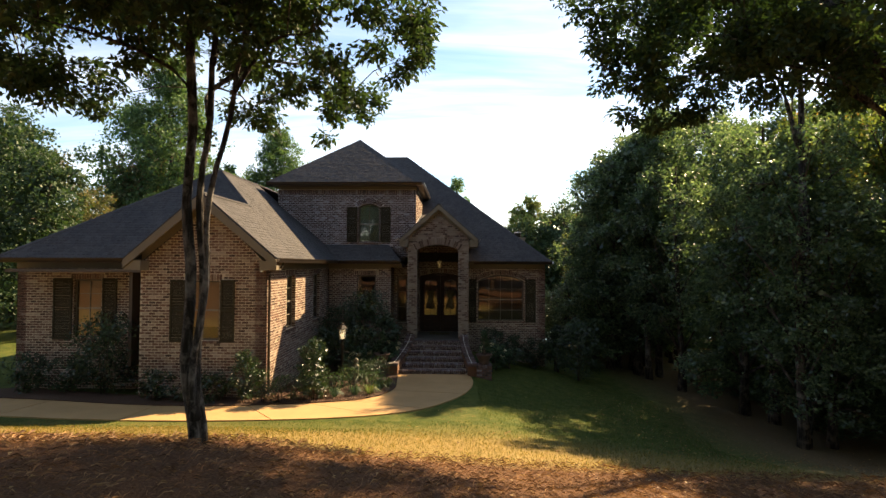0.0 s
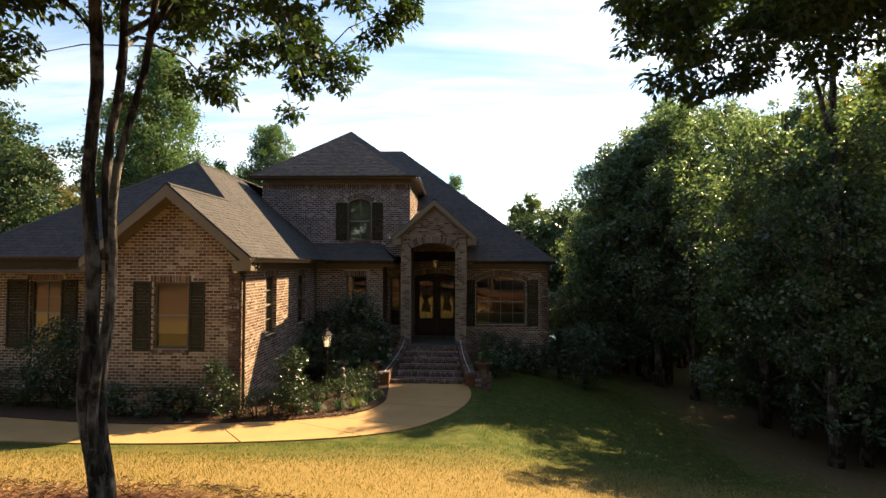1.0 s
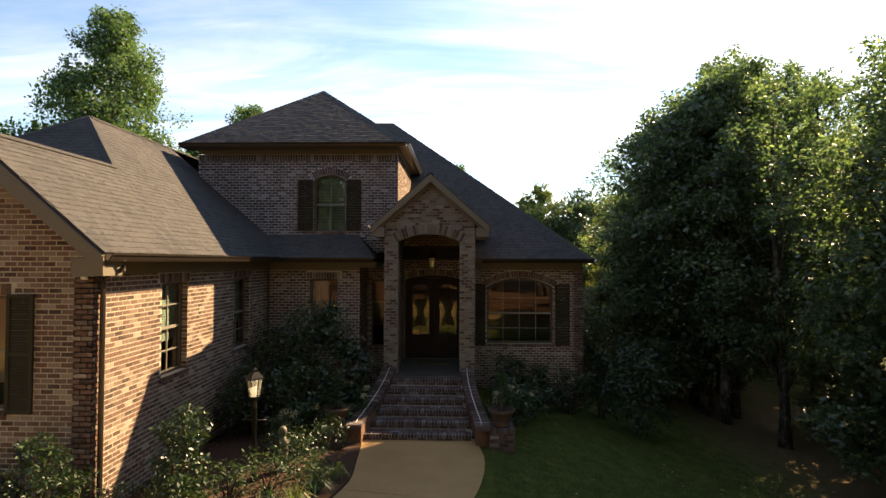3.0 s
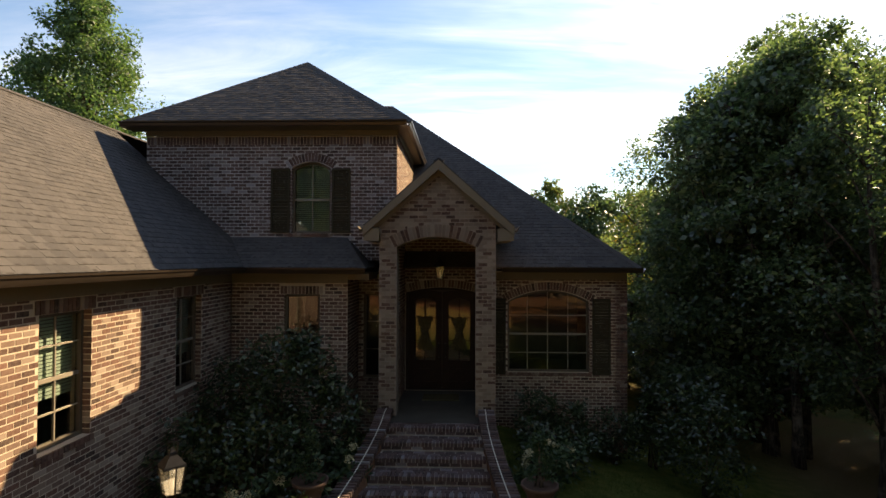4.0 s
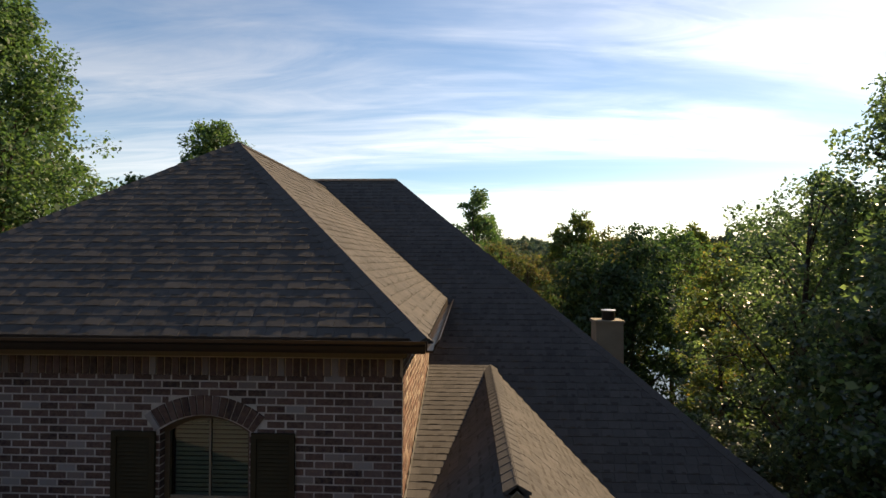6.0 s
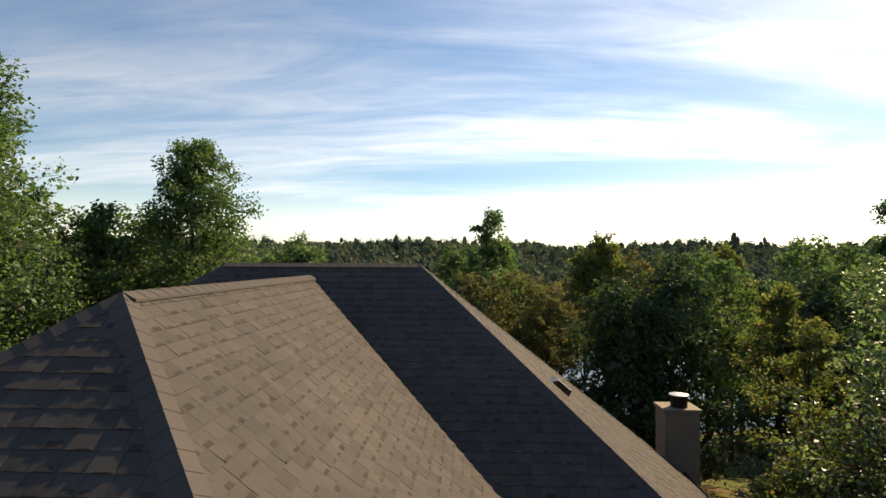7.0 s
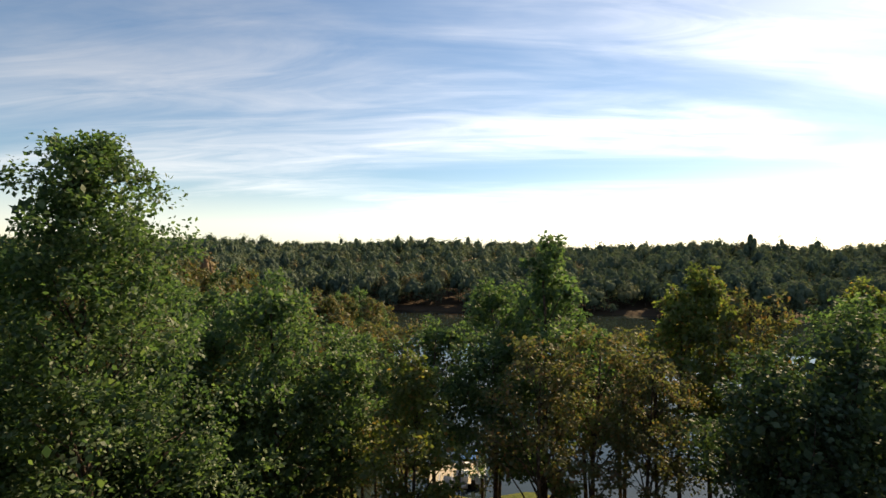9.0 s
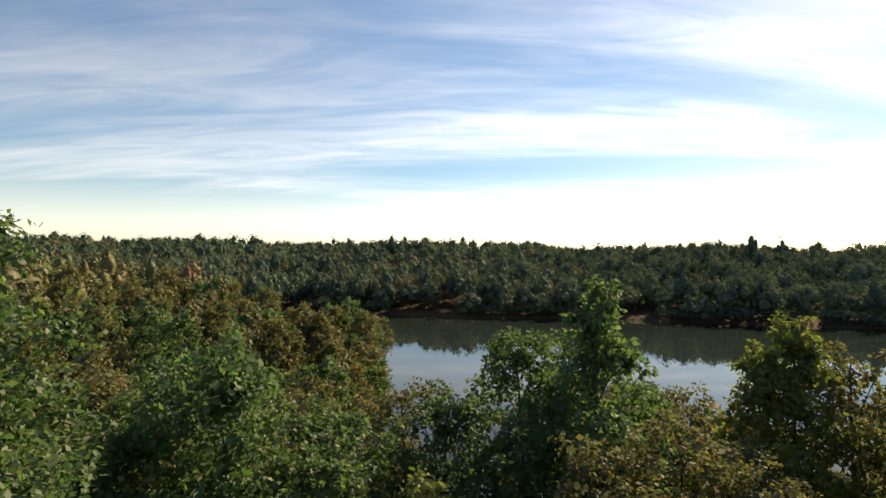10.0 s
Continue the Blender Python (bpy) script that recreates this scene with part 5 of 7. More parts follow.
# ---- the doors ----
def front_door(u0, u1, hinge_left):
    d = thing("front_door", "dark stained wooden front door with arched glass", "door", "pair of front doors")
    pl = pl_door
    glass = arched(u0 + 0.17, u1 - 0.17, PFLOOR + 0.77, 2.88, 0.10)
    low = rect(u0 + 0.17, u1 - 0.17, PFLOOR + 0.20, PFLOOR + 0.60)
    part("leaf", slab(pl, arched(u0, u1, PFLOOR + 0.01, 3.10, 0.06), [glass, low], -0.20, -0.15), WOOD, d)
    part("panel", slab(pl, low, [], -0.19, -0.172), WOOD, d)
    part("raised_field", slab(pl, rect(u0 + 0.23, u1 - 0.23, PFLOOR + 0.26, PFLOOR + 0.54), [], -0.18, -0.158), WOOD, d)
    q = [tuple(pl[0] + a * pl[1] + b * pl[2] - 0.178 * pl[3]) for a, b in glass]
    p = part_mesh("glass", mesh_from("glass", q, [tuple(range(len(q)))], GLASS), d)
    p.visible_shadow = False
    V, F = [], []
    m = (u0 + u1) / 2
    piece_box(V, F, pl, m - 0.014, m + 0.014, PFLOOR + 0.77, 2.86, -0.18, -0.16)
    for z in (1.75, 2.36):
        piece_box(V, F, pl, u0 + 0.17, u1 - 0.17, z - 0.014, z + 0.014, -0.18, -0.16)
    part_mesh("glazing_bar", mesh_from("glazing_bar", V, F, WOOD), d)
    V, F = [], []
    hx = u1 - 0.08 if hinge_left else u0 + 0.08
    tube(V, F, [(hx, 10.48, 1.30), (hx, 10.42, 1.32), (hx, 10.41, 1.50), (hx, 10.42, 1.66), (hx, 10.48, 1.68)], [0.012] * 5, 6)
    part_mesh("handle", mesh_from("handle", V, F, BLACK, True), d, "black iron pull handle")
    # a dried swag, tied at the waist, on each leaf
    wr = thing("door_swag", "dried door swag tied at its waist", "door decoration", "swags on the doors")
    V, F = [], []
    rng = random.Random(3 if hinge_left else 4)
    for k in range(420):
        z = rng.uniform(1.52, 2.36)
        wide = 0.065 + 0.14 * min(1.0, abs(z - 1.96) / 0.33)
        c = Vector((m + wide * rng.uniform(-1, 1), 10.45 + rng.gauss(0, 0.02), z))
        lean = (c.x - m) * (1 if z > 1.96 else -1)
        a = Vector((lean + rng.uniform(-0.25, 0.25), rng.uniform(-0.3, 0.1), 0.5 + rng.uniform(-0.2, 0.2))).normalized() * 0.06
        b = a.cross(Vector((rng.uniform(-0.4, 0.4), 1, 0))).normalized() * 0.02
        n = len(V)
        V += [tuple(c - a), tuple(c + b), tuple(c + a), tuple(c - b)]
        F.append((n, n + 1, n + 2, n + 3))
    part_mesh("foliage", mesh_from("foliage", V, F, WREATH), wr)
    V, F = [], []
    ring = [(m + 0.075 * math.cos(k * 0.7854), 10.435 - 0.035 * math.sin(k * 0.7854), 1.96) for k in range(9)]
    tube(V, F, ring, [0.022] * 9, 6)
    for dx in (-0.09, 0.06):
        tube(V, F, [(m, 10.40, 1.95), (m + dx, 10.39, 1.80), (m + dx * 1.6, 10.41, 1.62)], [0.022, 0.026, 0.012], 6)
    part_mesh("bow", mesh_from("bow", V, F, WREATH), wr)


front_door(-0.27, 0.64, True)
front_door(0.65, 1.56, False)
part("door_frame", slab(pl_door, arched(-0.32, 1.61, PFLOOR, 3.18, 0.14), [arched(-0.275, 1.565, PFLOOR + 0.005, 3.115, 0.07)], -0.24, -0.05), WOOD, house, "dark wooden door frame")
mat_ob = part("doormat", boxes((0.2, 1.1, 9.3, 9.9, PFLOOR, PFLOOR + 0.02)), WREATH, None, bevel=0.008)
tagged(mat_ob, "dark coir doormat before the doors", "doormat")


def lantern(at, s, name, label, post=None):
    ln = thing(name, label, "lamp", at=at)
    V, F = [], []
    for k in range(4):
        t = math.pi / 4 + k * math.pi / 2
        tube(V, F, [(0.075 * s * math.cos(t) * 1.3, 0.075 * s * math.sin(t) * 1.3, 0), (0.11 * s * math.cos(t) * 1.3, 0.11 * s * math.sin(t) * 1.3, 0.30 * s)], [0.008 * s] * 2, 6)
    part_mesh("cage", mesh_from("cage", V, F, BLACK), ln)
    bm = bmesh.new()
    lo, hi = 0.07 * s, 0.103 * s
    a = [bm.verts.new((x * lo, y * lo, 0.005)) for x, y in ((-1, -1), (1, -1), (1, 1), (-1, 1))]
    b = [bm.verts.new((x * hi, y * hi, 0.295 * s)) for x, y in ((-1, -1), (1, -1), (1, 1), (-1, 1))]
    for k in range(4):
        bm.faces.new((a[k], a[(k + 1) % 4], b[(k + 1) % 4], b[k]))
    g = part("glass", bm, SEEDED, ln, "seeded clear glass")
    g.visible_shadow = False
    V, F = lathe([(0.17 * s, 0.295 * s), (0.16 * s, 0.32 * s), (0.06 * s, 0.42 * s), (0.055 * s, 0.45 * s), (0.03 * s, 0.47 * s), (0.012 * s, 0.50 * s)], 4)
    part_mesh("roof", mesh_from("roof", V, F, BLACK), ln)
    V, F = [], []
    tube(V, F, [(-0.05 * s, 0, 0.46 * s), (-0.055 * s, 0, 0.56 * s), (0.055 * s, 0, 0.56 * s), (0.05 * s, 0, 0.46 * s)], [0.009 * s] * 4, 6)
    part_mesh("loop", mesh_from("loop", V, F, BLACK), ln)
    V, F = lathe([(0.02 * s, 0.0), (0.022 * s, 0.12 * s), (0.012 * s, 0.15 * s), (0.006 * s, 0.2 * s)], 10)
    part_mesh("candle", mesh_from("candle", V, F, BLIND, True), ln)
    V, F = lathe([(0.09 * s, -0.02), (0.10 * s, 0.0), (0.06 * s, 0.006)], 4)
    part_mesh("base", mesh_from("base", V, F, BLACK), ln)
    if post:
        V, F = lathe([(0.075, -post), (0.075, -post + 0.10), (0.045, -post + 0.16), (0.038, -post + 0.5), (0.034, -0.22), (0.05, -0.2), (0.034, -0.17), (0.032, -0.05), (0.06, -0.02)], 14)
        part_mesh("post", mesh_from("post", V, F, BLACK, True), ln)
        V, F = [], []
        tube(V, F, [(-0.22, 0, -0.42), (0.22, 0, -0.42)], [0.012, 0.012], 8)
        part_mesh("ladder_bar", mesh_from("ladder_bar", V, F, BLACK, True), ln)
    return ln


def seeded():
    """Milky bubbled glass: it scatters part of the light and lets part through."""
    m = bpy.data.materials.new("lantern_glass")
    m.use_nodes = True
    nt = m.node_tree
    nt.nodes.clear()
    N = nt.nodes.new
    out, m1, m2 = N("ShaderNodeOutputMaterial"), N("ShaderNodeMixShader"), N("ShaderNodeMixShader")
    tr, tl, gl = N("ShaderNodeBsdfTransparent"), N("ShaderNodeBsdfTranslucent"), N("ShaderNodeBsdfGlossy")
    tl.inputs[0].default_value = (0.62, 0.62, 0.58, 1)
    gl.inputs["Roughness"].default_value = 0.25
    m1.inputs[0].default_value, m2.inputs[0].default_value = 0.30, 0.16
    nt.links.new(tr.outputs[0], m1.inputs[1]); nt.links.new(tl.outputs[0], m1.inputs[2])
    nt.links.new(m1.outputs[0], m2.inputs[1]); nt.links.new(gl.outputs[0], m2.inputs[2])
    nt.links.new(m2.outputs[0], out.inputs[0])
    return m


SEEDED = seeded()
gz_lamp = land(-2.19, 2.21)
lantern((-2.19, 2.21, 1.20), 1.05, "lamp_post", "black iron lamp post with a glass lantern", 1.20 - gz_lamp + 0.02)
pl_lan = lantern((0.63, 9.3, 3.45), 1.0, "porch_lantern", "small hanging porch lantern")
V, F = [], []
tube(V, F, [(0, 0, 0.5), (0, 0, 1.02)], [0.008, 0.008], 6)
part_mesh("chain", mesh_from("chain", V, F, BLACK), pl_lan)


# ---- trees ----
def leaf_cloud(centres, radii, counts, size, rng, flat=0.35, narrow=0.5, hang=0.25):
    """Leaves of four corners each, folded along the rib, scattered about the twig ends."""
    idx = np.repeat(np.arange(len(centres)), counts)
    n = len(idx)
    c = np.asarray(centres)[idx]
    r = np.asarray(radii)[idx][:, None]
    d = rng.normal(size=(n, 3))
    d /= np.linalg.norm(d, axis=1)[:, None] + 1e-9
    p = c + d * r * (rng.random((n, 1)) ** 0.55) * np.array([1, 1, 0.72])
    way = rng.normal(size=(n, 3)) * np.array([1, 1, 0.6]) + d * 0.6 - np.array([0, 0, hang])
    way /= np.linalg.norm(way, axis=1)[:, None]
    nrm = rng.normal(size=(n, 3)) * flat + np.array([0, 0, 1.0]) * (1 - flat) + rng.normal(size=(n, 3)) * 0.45
    side = np.cross(way, nrm)
    side /= np.linalg.norm(side, axis=1)[:, None] + 1e-9
    up = np.cross(side, way)
    s = size * rng.uniform(0.65, 1.3, (n, 1))
    a, b = p, p + way * s
    m = p + way * s * 0.45
    w1 = m + side * s * narrow * 0.5 + up * s * 0.10
    w2 = m - side * s * narrow * 0.5 + up * s * 0.10
    V = np.stack([a, w1, b, w2], 1).reshape(-1, 3)
    return V, n


def quads(name, V, n, mat):
    me = bpy.data.meshes.new(name)
    me.vertices.add(4 * n)
    me.vertices.foreach_set("co", V.astype(np.float32).ravel())
    me.loops.add(4 * n)
    me.loops.foreach_set("vertex_index", np.arange(4 * n, dtype=np.int32))
    me.polygons.add(n)
    me.polygons.foreach_set("loop_start", np.arange(0, 4 * n, 4, dtype=np.int32))
    me.materials.append(mat)
    me.update(calc_edges=True)
    return me


def outward(centre, axes, n, size, rng, ragged=0.3, low=-1.0):
    """Four-cornered leaf masses over a lumpy ovoid, facing out of it."""
    d = rng.normal(size=(n, 3))
    d /= np.linalg.norm(d, axis=1)[:, None]
    d[:, 2] = np.where(d[:, 2] < low, -d[:, 2], d[:, 2])
    ph = rng.uniform(0, 6.28, 3)
    lump = 1 + 0.13 * np.sin(3 * np.arctan2(d[:, 1], d[:, 0]) + ph[0]) * np.cos(3 * d[:, 2] + ph[1]) + 0.10 * np.sin(7 * d[:, 0] + ph[2]) * np.sin(6 * d[:, 2] + ph[0]) + rng.normal(size=n) * 0.05
    p = centre + d * lump[:, None] * axes
    nrm = d / axes
    nrm /= np.linalg.norm(nrm, axis=1)[:, None]
    nrm = nrm + rng.normal(size=(n, 3)) * ragged
    a = np.cross(nrm, rng.normal(size=(n, 3)))
    a /= np.linalg.norm(a, axis=1)[:, None] + 1e-9
    c = np.cross(nrm, a)
    c /= np.linalg.norm(c, axis=1)[:, None] + 1e-9
    k = size * rng.uniform(0.6, 1.35, (n, 1))
    return np.stack([p - a * k, p - c * k * 0.75, p + a * k, p + c * k * 0.75], 1).reshape(-1, 3)


def tree(name, label, high, spread, base, n_clump, per, size, mat, seed, shape="round", trunk_r=0.17, lean=0.0, stems=1, category="tree", lobes_n=15, inner=60):
    """A tapered trunk with limbs and a crown of leaf clumps with gaps between them; stands at its own origin."""
    t = thing(name, label, category)
    rng = np.random.default_rng(seed)
    V, F = [], []
    stem_tops = []
    for k in range(stems):
        ang = rng.uniform(0, 6.28)
        dx, dy = lean * math.cos(ang), lean * math.sin(ang)
        pts = []
        for i in range(9):
            f = i / 8
            pts.append((dx * high * f + 0.18 * math.sin(3.1 * f + seed + k) * f * 2, dy * high * f + 0.18 * math.cos(2.7 * f + seed) * f * 2, -0.4 + (high * 0.93 + 0.4) * f))
        rad = [trunk_r * (1.45 if i == 0 else 1.0) * (1 - 0.88 * i / 8) + 0.012 for i in range(9)]
        tube(V, F, pts, rad, 9)
        stem_tops.append(pts)
    cen, rr, lobes = [], [], []
    zb = base * high
    n_lobe = lobes_n
    each = max(3, int(n_clump / n_lobe))
    for i in range(n_lobe):
        f = (i + 0.2 + 0.6 * rng.random()) / n_lobe
        z = zb + (high - zb) * (0.05 + (0.88 if shape == "round" else 0.91) * f)
        if shape == "round":
            prof = math.sqrt(max(0.03, 1 - (2 * f - 0.80) ** 2 / 1.5))
        elif shape == "dome":
            prof = max(0.04, 1 - f ** 2.6) ** 0.72
        else:
            prof = max(0.20, 1 - abs(f - 0.35) ** 1.5 * 1.8)
        a = 2.4 * i + rng.uniform(-0.5, 0.5)
        r = spread * prof * rng.uniform(0.35, 0.72)
        st = stem_tops[i % stems]
        j = min(7, int(f * 7))
        lobe = Vector((st[j][0] + r * math.cos(a), st[j][1] + r * math.sin(a), z))
        size_l = spread * rng.uniform(0.30, 0.46) * (0.55 + 0.55 * prof)
        lobes.append((lobe, size_l))
        z0 = max(0.22 * high, z - 0.8 * r - 0.8)
        jj = min(7, max(0, int(8 * z0 / (high * 0.93))))
        s0 = Vector(st[jj]).lerp(Vector(st[jj + 1]), 0.5)
        s0.z = min(s0.z, z)
        mid = s0.lerp(lobe, 0.5) + Vector((0, 0, 0.10 * r))
        tr = trunk_r * 0.42 * (1 - 0.6 * f)
        tube(V, F, [s0, mid, lobe], [tr, tr * 0.65, 0.02], 6)
        for k in range(each):
            d = rng.normal(size=3)
            d /= np.linalg.norm(d)
            c = lobe + Vector(d * np.array([1, 1, 0.8])) * size_l * (0.55 + 0.5 * rng.random())
            cen.append(tuple(c))
            rr.append(size_l * rng.uniform(0.24, 0.44) + 0.10)
            if k % 4 == 0:
                tube(V, F, [lobe, c], [0.02, 0.008], 4)
    part_mesh("trunk", mesh_from("trunk", V, F, BARK, True), t)
    L, n = leaf_cloud(cen, rr, per, size, rng, 0.35, 0.62)
    # leaf layers deeper in the crown
    Q = [outward(np.array(c), np.array([r, r, 0.8 * r]) * 0.55, inner, 0.75 * size, rng, 0.6) for c, r in lobes]
    Q = np.concatenate([L] + Q)
    part_mesh("crown", quads("crown", Q, len(Q) // 4, mat), t)
    return t


def plant(src, x, y, turn, scale, tall=1.0, sink=0.0, label=""):
    c = copy_thing(src, pose(x, y, land(x, y) - sink, 0, 0, turn) @ Matrix.Diagonal((scale, scale, scale * tall, 1)))
    if label:
        c["label"] = label
    return c


WOODS = "trees of the surrounding woods"
near_round = tree("tree", "green broadleaf tree with an uneven crown", 12.0, 3.3, 0.18, 170, 66, 0.14, LEAF_WOOD, 11, inner=6, lobes_n=17)
near_tall = tree("tree", "tall slender green broadleaf tree in the wood", 13.5, 2.7, 0.16, 170, 64, 0.14, LEAF_WOOD, 12, "tall", 0.15, inner=6, lobes_n=17)
near_deep = tree("tree", "dense dark green oak in the wood", 10.5, 2.9, 0.06, 190, 96, 0.14, LEAF_WOOD, 13, inner=44, lobes_n=18)
near_yellow = tree("tree", "slender broadleaf tree turning yellow", 11.0, 2.6, 0.20, 140, 84, 0.14, LEAF_YELLOW, 14, "tall", 0.13, inner=6)
mid_round = tree("tree", "green broadleaf tree near the lake", 13.0, 3.8, 0.25, 170, 52, 0.225, LEAF_GREEN, 21, lobes_n=17, inner=34)
mid_brown = tree("tree", "browning autumn tree near the lake", 12.0, 3.0, 0.28, 150, 50, 0.205, LEAF_BROWN, 22, "round", 0.15, inner=30)
mid_yellow = tree("tree", "yellow-green tree near the lake", 13.5, 2.5, 0.50, 130, 52, 0.21, LEAF_YELLOW, 23, "tall", 0.13, inner=30)
mid_deep = tree("tree", "dense dark green tree near the lake", 12.0, 4.0, 0.10, 210, 62, 0.21, LEAF_DEEP, 24, lobes_n=20, inner=110)
mid_tall = tree("tree", "tall green poplar near the lake", 16.0, 2.9, 0.30, 165, 54, 0.22, LEAF_GREEN, 25, "tall", 0.17, lobes_n=17, inner=34)
high_green = tree("tree", "high-crowned green tree with a bare trunk", 15.0, 3.0, 0.54, 135, 52, 0.21, LEAF_GREEN, 28, "round", 0.16, inner=34)
high_brown = tree("tree", "high-crowned browning tree with a bare trunk", 15.0, 3.0, 0.50, 125, 42, 0.19, LEAF_BROWN, 29, "round", 0.15, inner=14)
great_round = tree("tree", "great green oak with a broad dense crown", 21.0, 5.7, 0.10, 560, 90, 0.19, LEAF_GREEN, 27, "dome", 0.26, lobes_n=54, inner=70)
fine_round = tree("tree", "dense round-headed green tree", 13.5, 3.7, 0.20, 210, 78, 0.19, LEAF_GREEN, 33, lobes_n=22, inner=60)
bank_round = tree("tree", "olive-brown tree on the lake's bank", 11.0, 3.2, 0.30, 90, 26, 0.34, LEAF_BROWN, 31, "round", 0.15, inner=36)
bank_green = tree("tree", "green tree on the lake's bank", 12.0, 3.4, 0.26, 90, 26, 0.34, LEAF_GREEN, 32, "round", 0.15, inner=36)
PROTOS = [high_green, high_brown, near_round, near_tall, near_deep, near_yellow, mid_round, mid_brown, mid_yellow, mid_deep, mid_tall, great_round, bank_round, bank_green, fine_round]
HOMES = [(-1.8, 50.5), (0.0, 45.5), (16.5, 13.0), (13.0, 22.5), (12.4, 6.1), (17.5, 3.0), (-20, 50), (-9, 66), (-5.6, 43.5), (10.6, 44.8), (-21.0, 36.0), (-16.9, 39.2), (-19, 76), (-24, 82), (-17.8, 44.5)]
for p, (x, y) in zip(PROTOS, HOMES):
    p.matrix_basis = pose(x, y, land(x, y), 0, 0, 30)
    p["group"] = WOODS


LOW = {}


def stand(rows, seed):
    rng = random.Random(seed)
    for src, x, y, top in rows:
        high = {near_round: 12, near_tall: 13.5, near_deep: 10.5, near_yellow: 11, mid_round: 13, mid_brown: 12, mid_yellow: 13.5, mid_deep: 12, mid_tall: 16, high_green: 15, high_brown: 15, great_round: 21.0, fine_round: 13.5, bank_round: 11, bank_green: 12, **LOW}[src]
        s = (top - land(x, y)) / high
        wide = s if 0.7 < s < 1.25 else (0.7 + 1.25) / 2 if s < 0.7 else 1.25
        plant(src, x, y, rng.uniform(0, 360), wide, s / wide)


A, B, C, D = near_round, near_tall, near_deep, near_yellow
# the wood on the right of the lawn
# a few C trees stand hidden behind the rest, added only to block sun
stand([(A, 10.8, 20.7, 11.3), (A, 15.4, 21.2, 14.2), (A, 22.3, 24.8, 15.8), (B, 18.7, 22.0, 14.6), (C, 11.2, 14.8, 11.3), (C, 10.6, 12.8, 10.4), (B, 10.8, 11.8, 10.9), (B, 11.7, 13.0, 11.6), (C, 9.4, 13.4, 9.8), (C, 10.0, 14.4, 10.2), (A, 12.2, 16.4, 12.2), (C, 21.5, 10.0, 11.0), (C, 24.0, 13.0, 14.0), (C, 19.5, 8.8, 9.5), (C, 17.2, 3.6, 7.0), (C, 15.0, 6.8, 8.5), (C, 10.8, 14.2, 10.6), (A, 12.3, 2.4, 8.8), (B, 13.4, 17.6, 13.6), (B, 14.9, 18.8, 14.2), (A, 16.4, 21.6, 15.0), (A, 17.0, 15.5, 12.6), (C, 9.4, 16.5, 7.0), (B, 14.8, 9.4, 10.8), (A, 11.4, 9.4, 8.8), (A, 13.0, 5.2, 9.6), (C, 15.2, 9.7, 0.3), (C, 15.9, 11.6, 0.4), (C, 16.4, 8.4, 0.0), (C, 18.5, 4.5, 3.0), (C, 20.5, 7.5, 3.0), (C, 17.0, 8.5, 2.5), (C, 21.0, 3.0, 3.5), (A, 17.5, 8.5, 10.5), (D, 14.2, 5.0, 9.0),
       (B, 20.0, 13.0, 12.3), (C, 13.4, 2.8, 6.4), (A, 19.5, 0.5, 12.5), (B, 16.5, -1.5, 11.5), (D, 18.6, 6.5, 13.0), (D, 16.2, 7.6, 9.0),
       (A, 15.0, 26.5, 10.5), (D, 11.5, 27.5, 8.0), (B, 18.5, 19.0, 13.5), (A, 22.5, 5.5, 15.0), (D, 17.0, 23.5, 10.5),
       (D, 22.5, 24.0, 11.0), (B, 24.5, 16.0, 15.5), (A, 27.0, 9.0, 16.5), (B, 24.0, -1.0, 15.5), (A, 29.0, 20.0, 15.0),
       (C, 18.5, -3.5, 6.5), (D, 26.5, 3.0, 14.0), (A, 33.0, 14.0, 18.0), (C, 14.5, 18.5, 7.0), (C, 8.2, 19.5, 2.6), (C, 9.4, 24.0, 2.2), (C, 7.6, 27.5, 1.5), (C, 12.5, 30.0, 3.0), (C, 6.8, 31.5, 0.5), (B, 16.2, 8.4, 11.6), (C, 15.6, 2.2, 1.6), (C, 16.8, 4.6, 2.0), (C, 14.5, 24.0, 0.9), (C, 17.0, 27.0, 0.6), (C, 12.5, 21.5, 1.0), (C, 19.5, 24.0, 1.5)], 31)
G, W = high_green, high_brown
M, N_, Y_, K, T_ = mid_round, mid_brown, mid_yellow, mid_deep, mid_tall
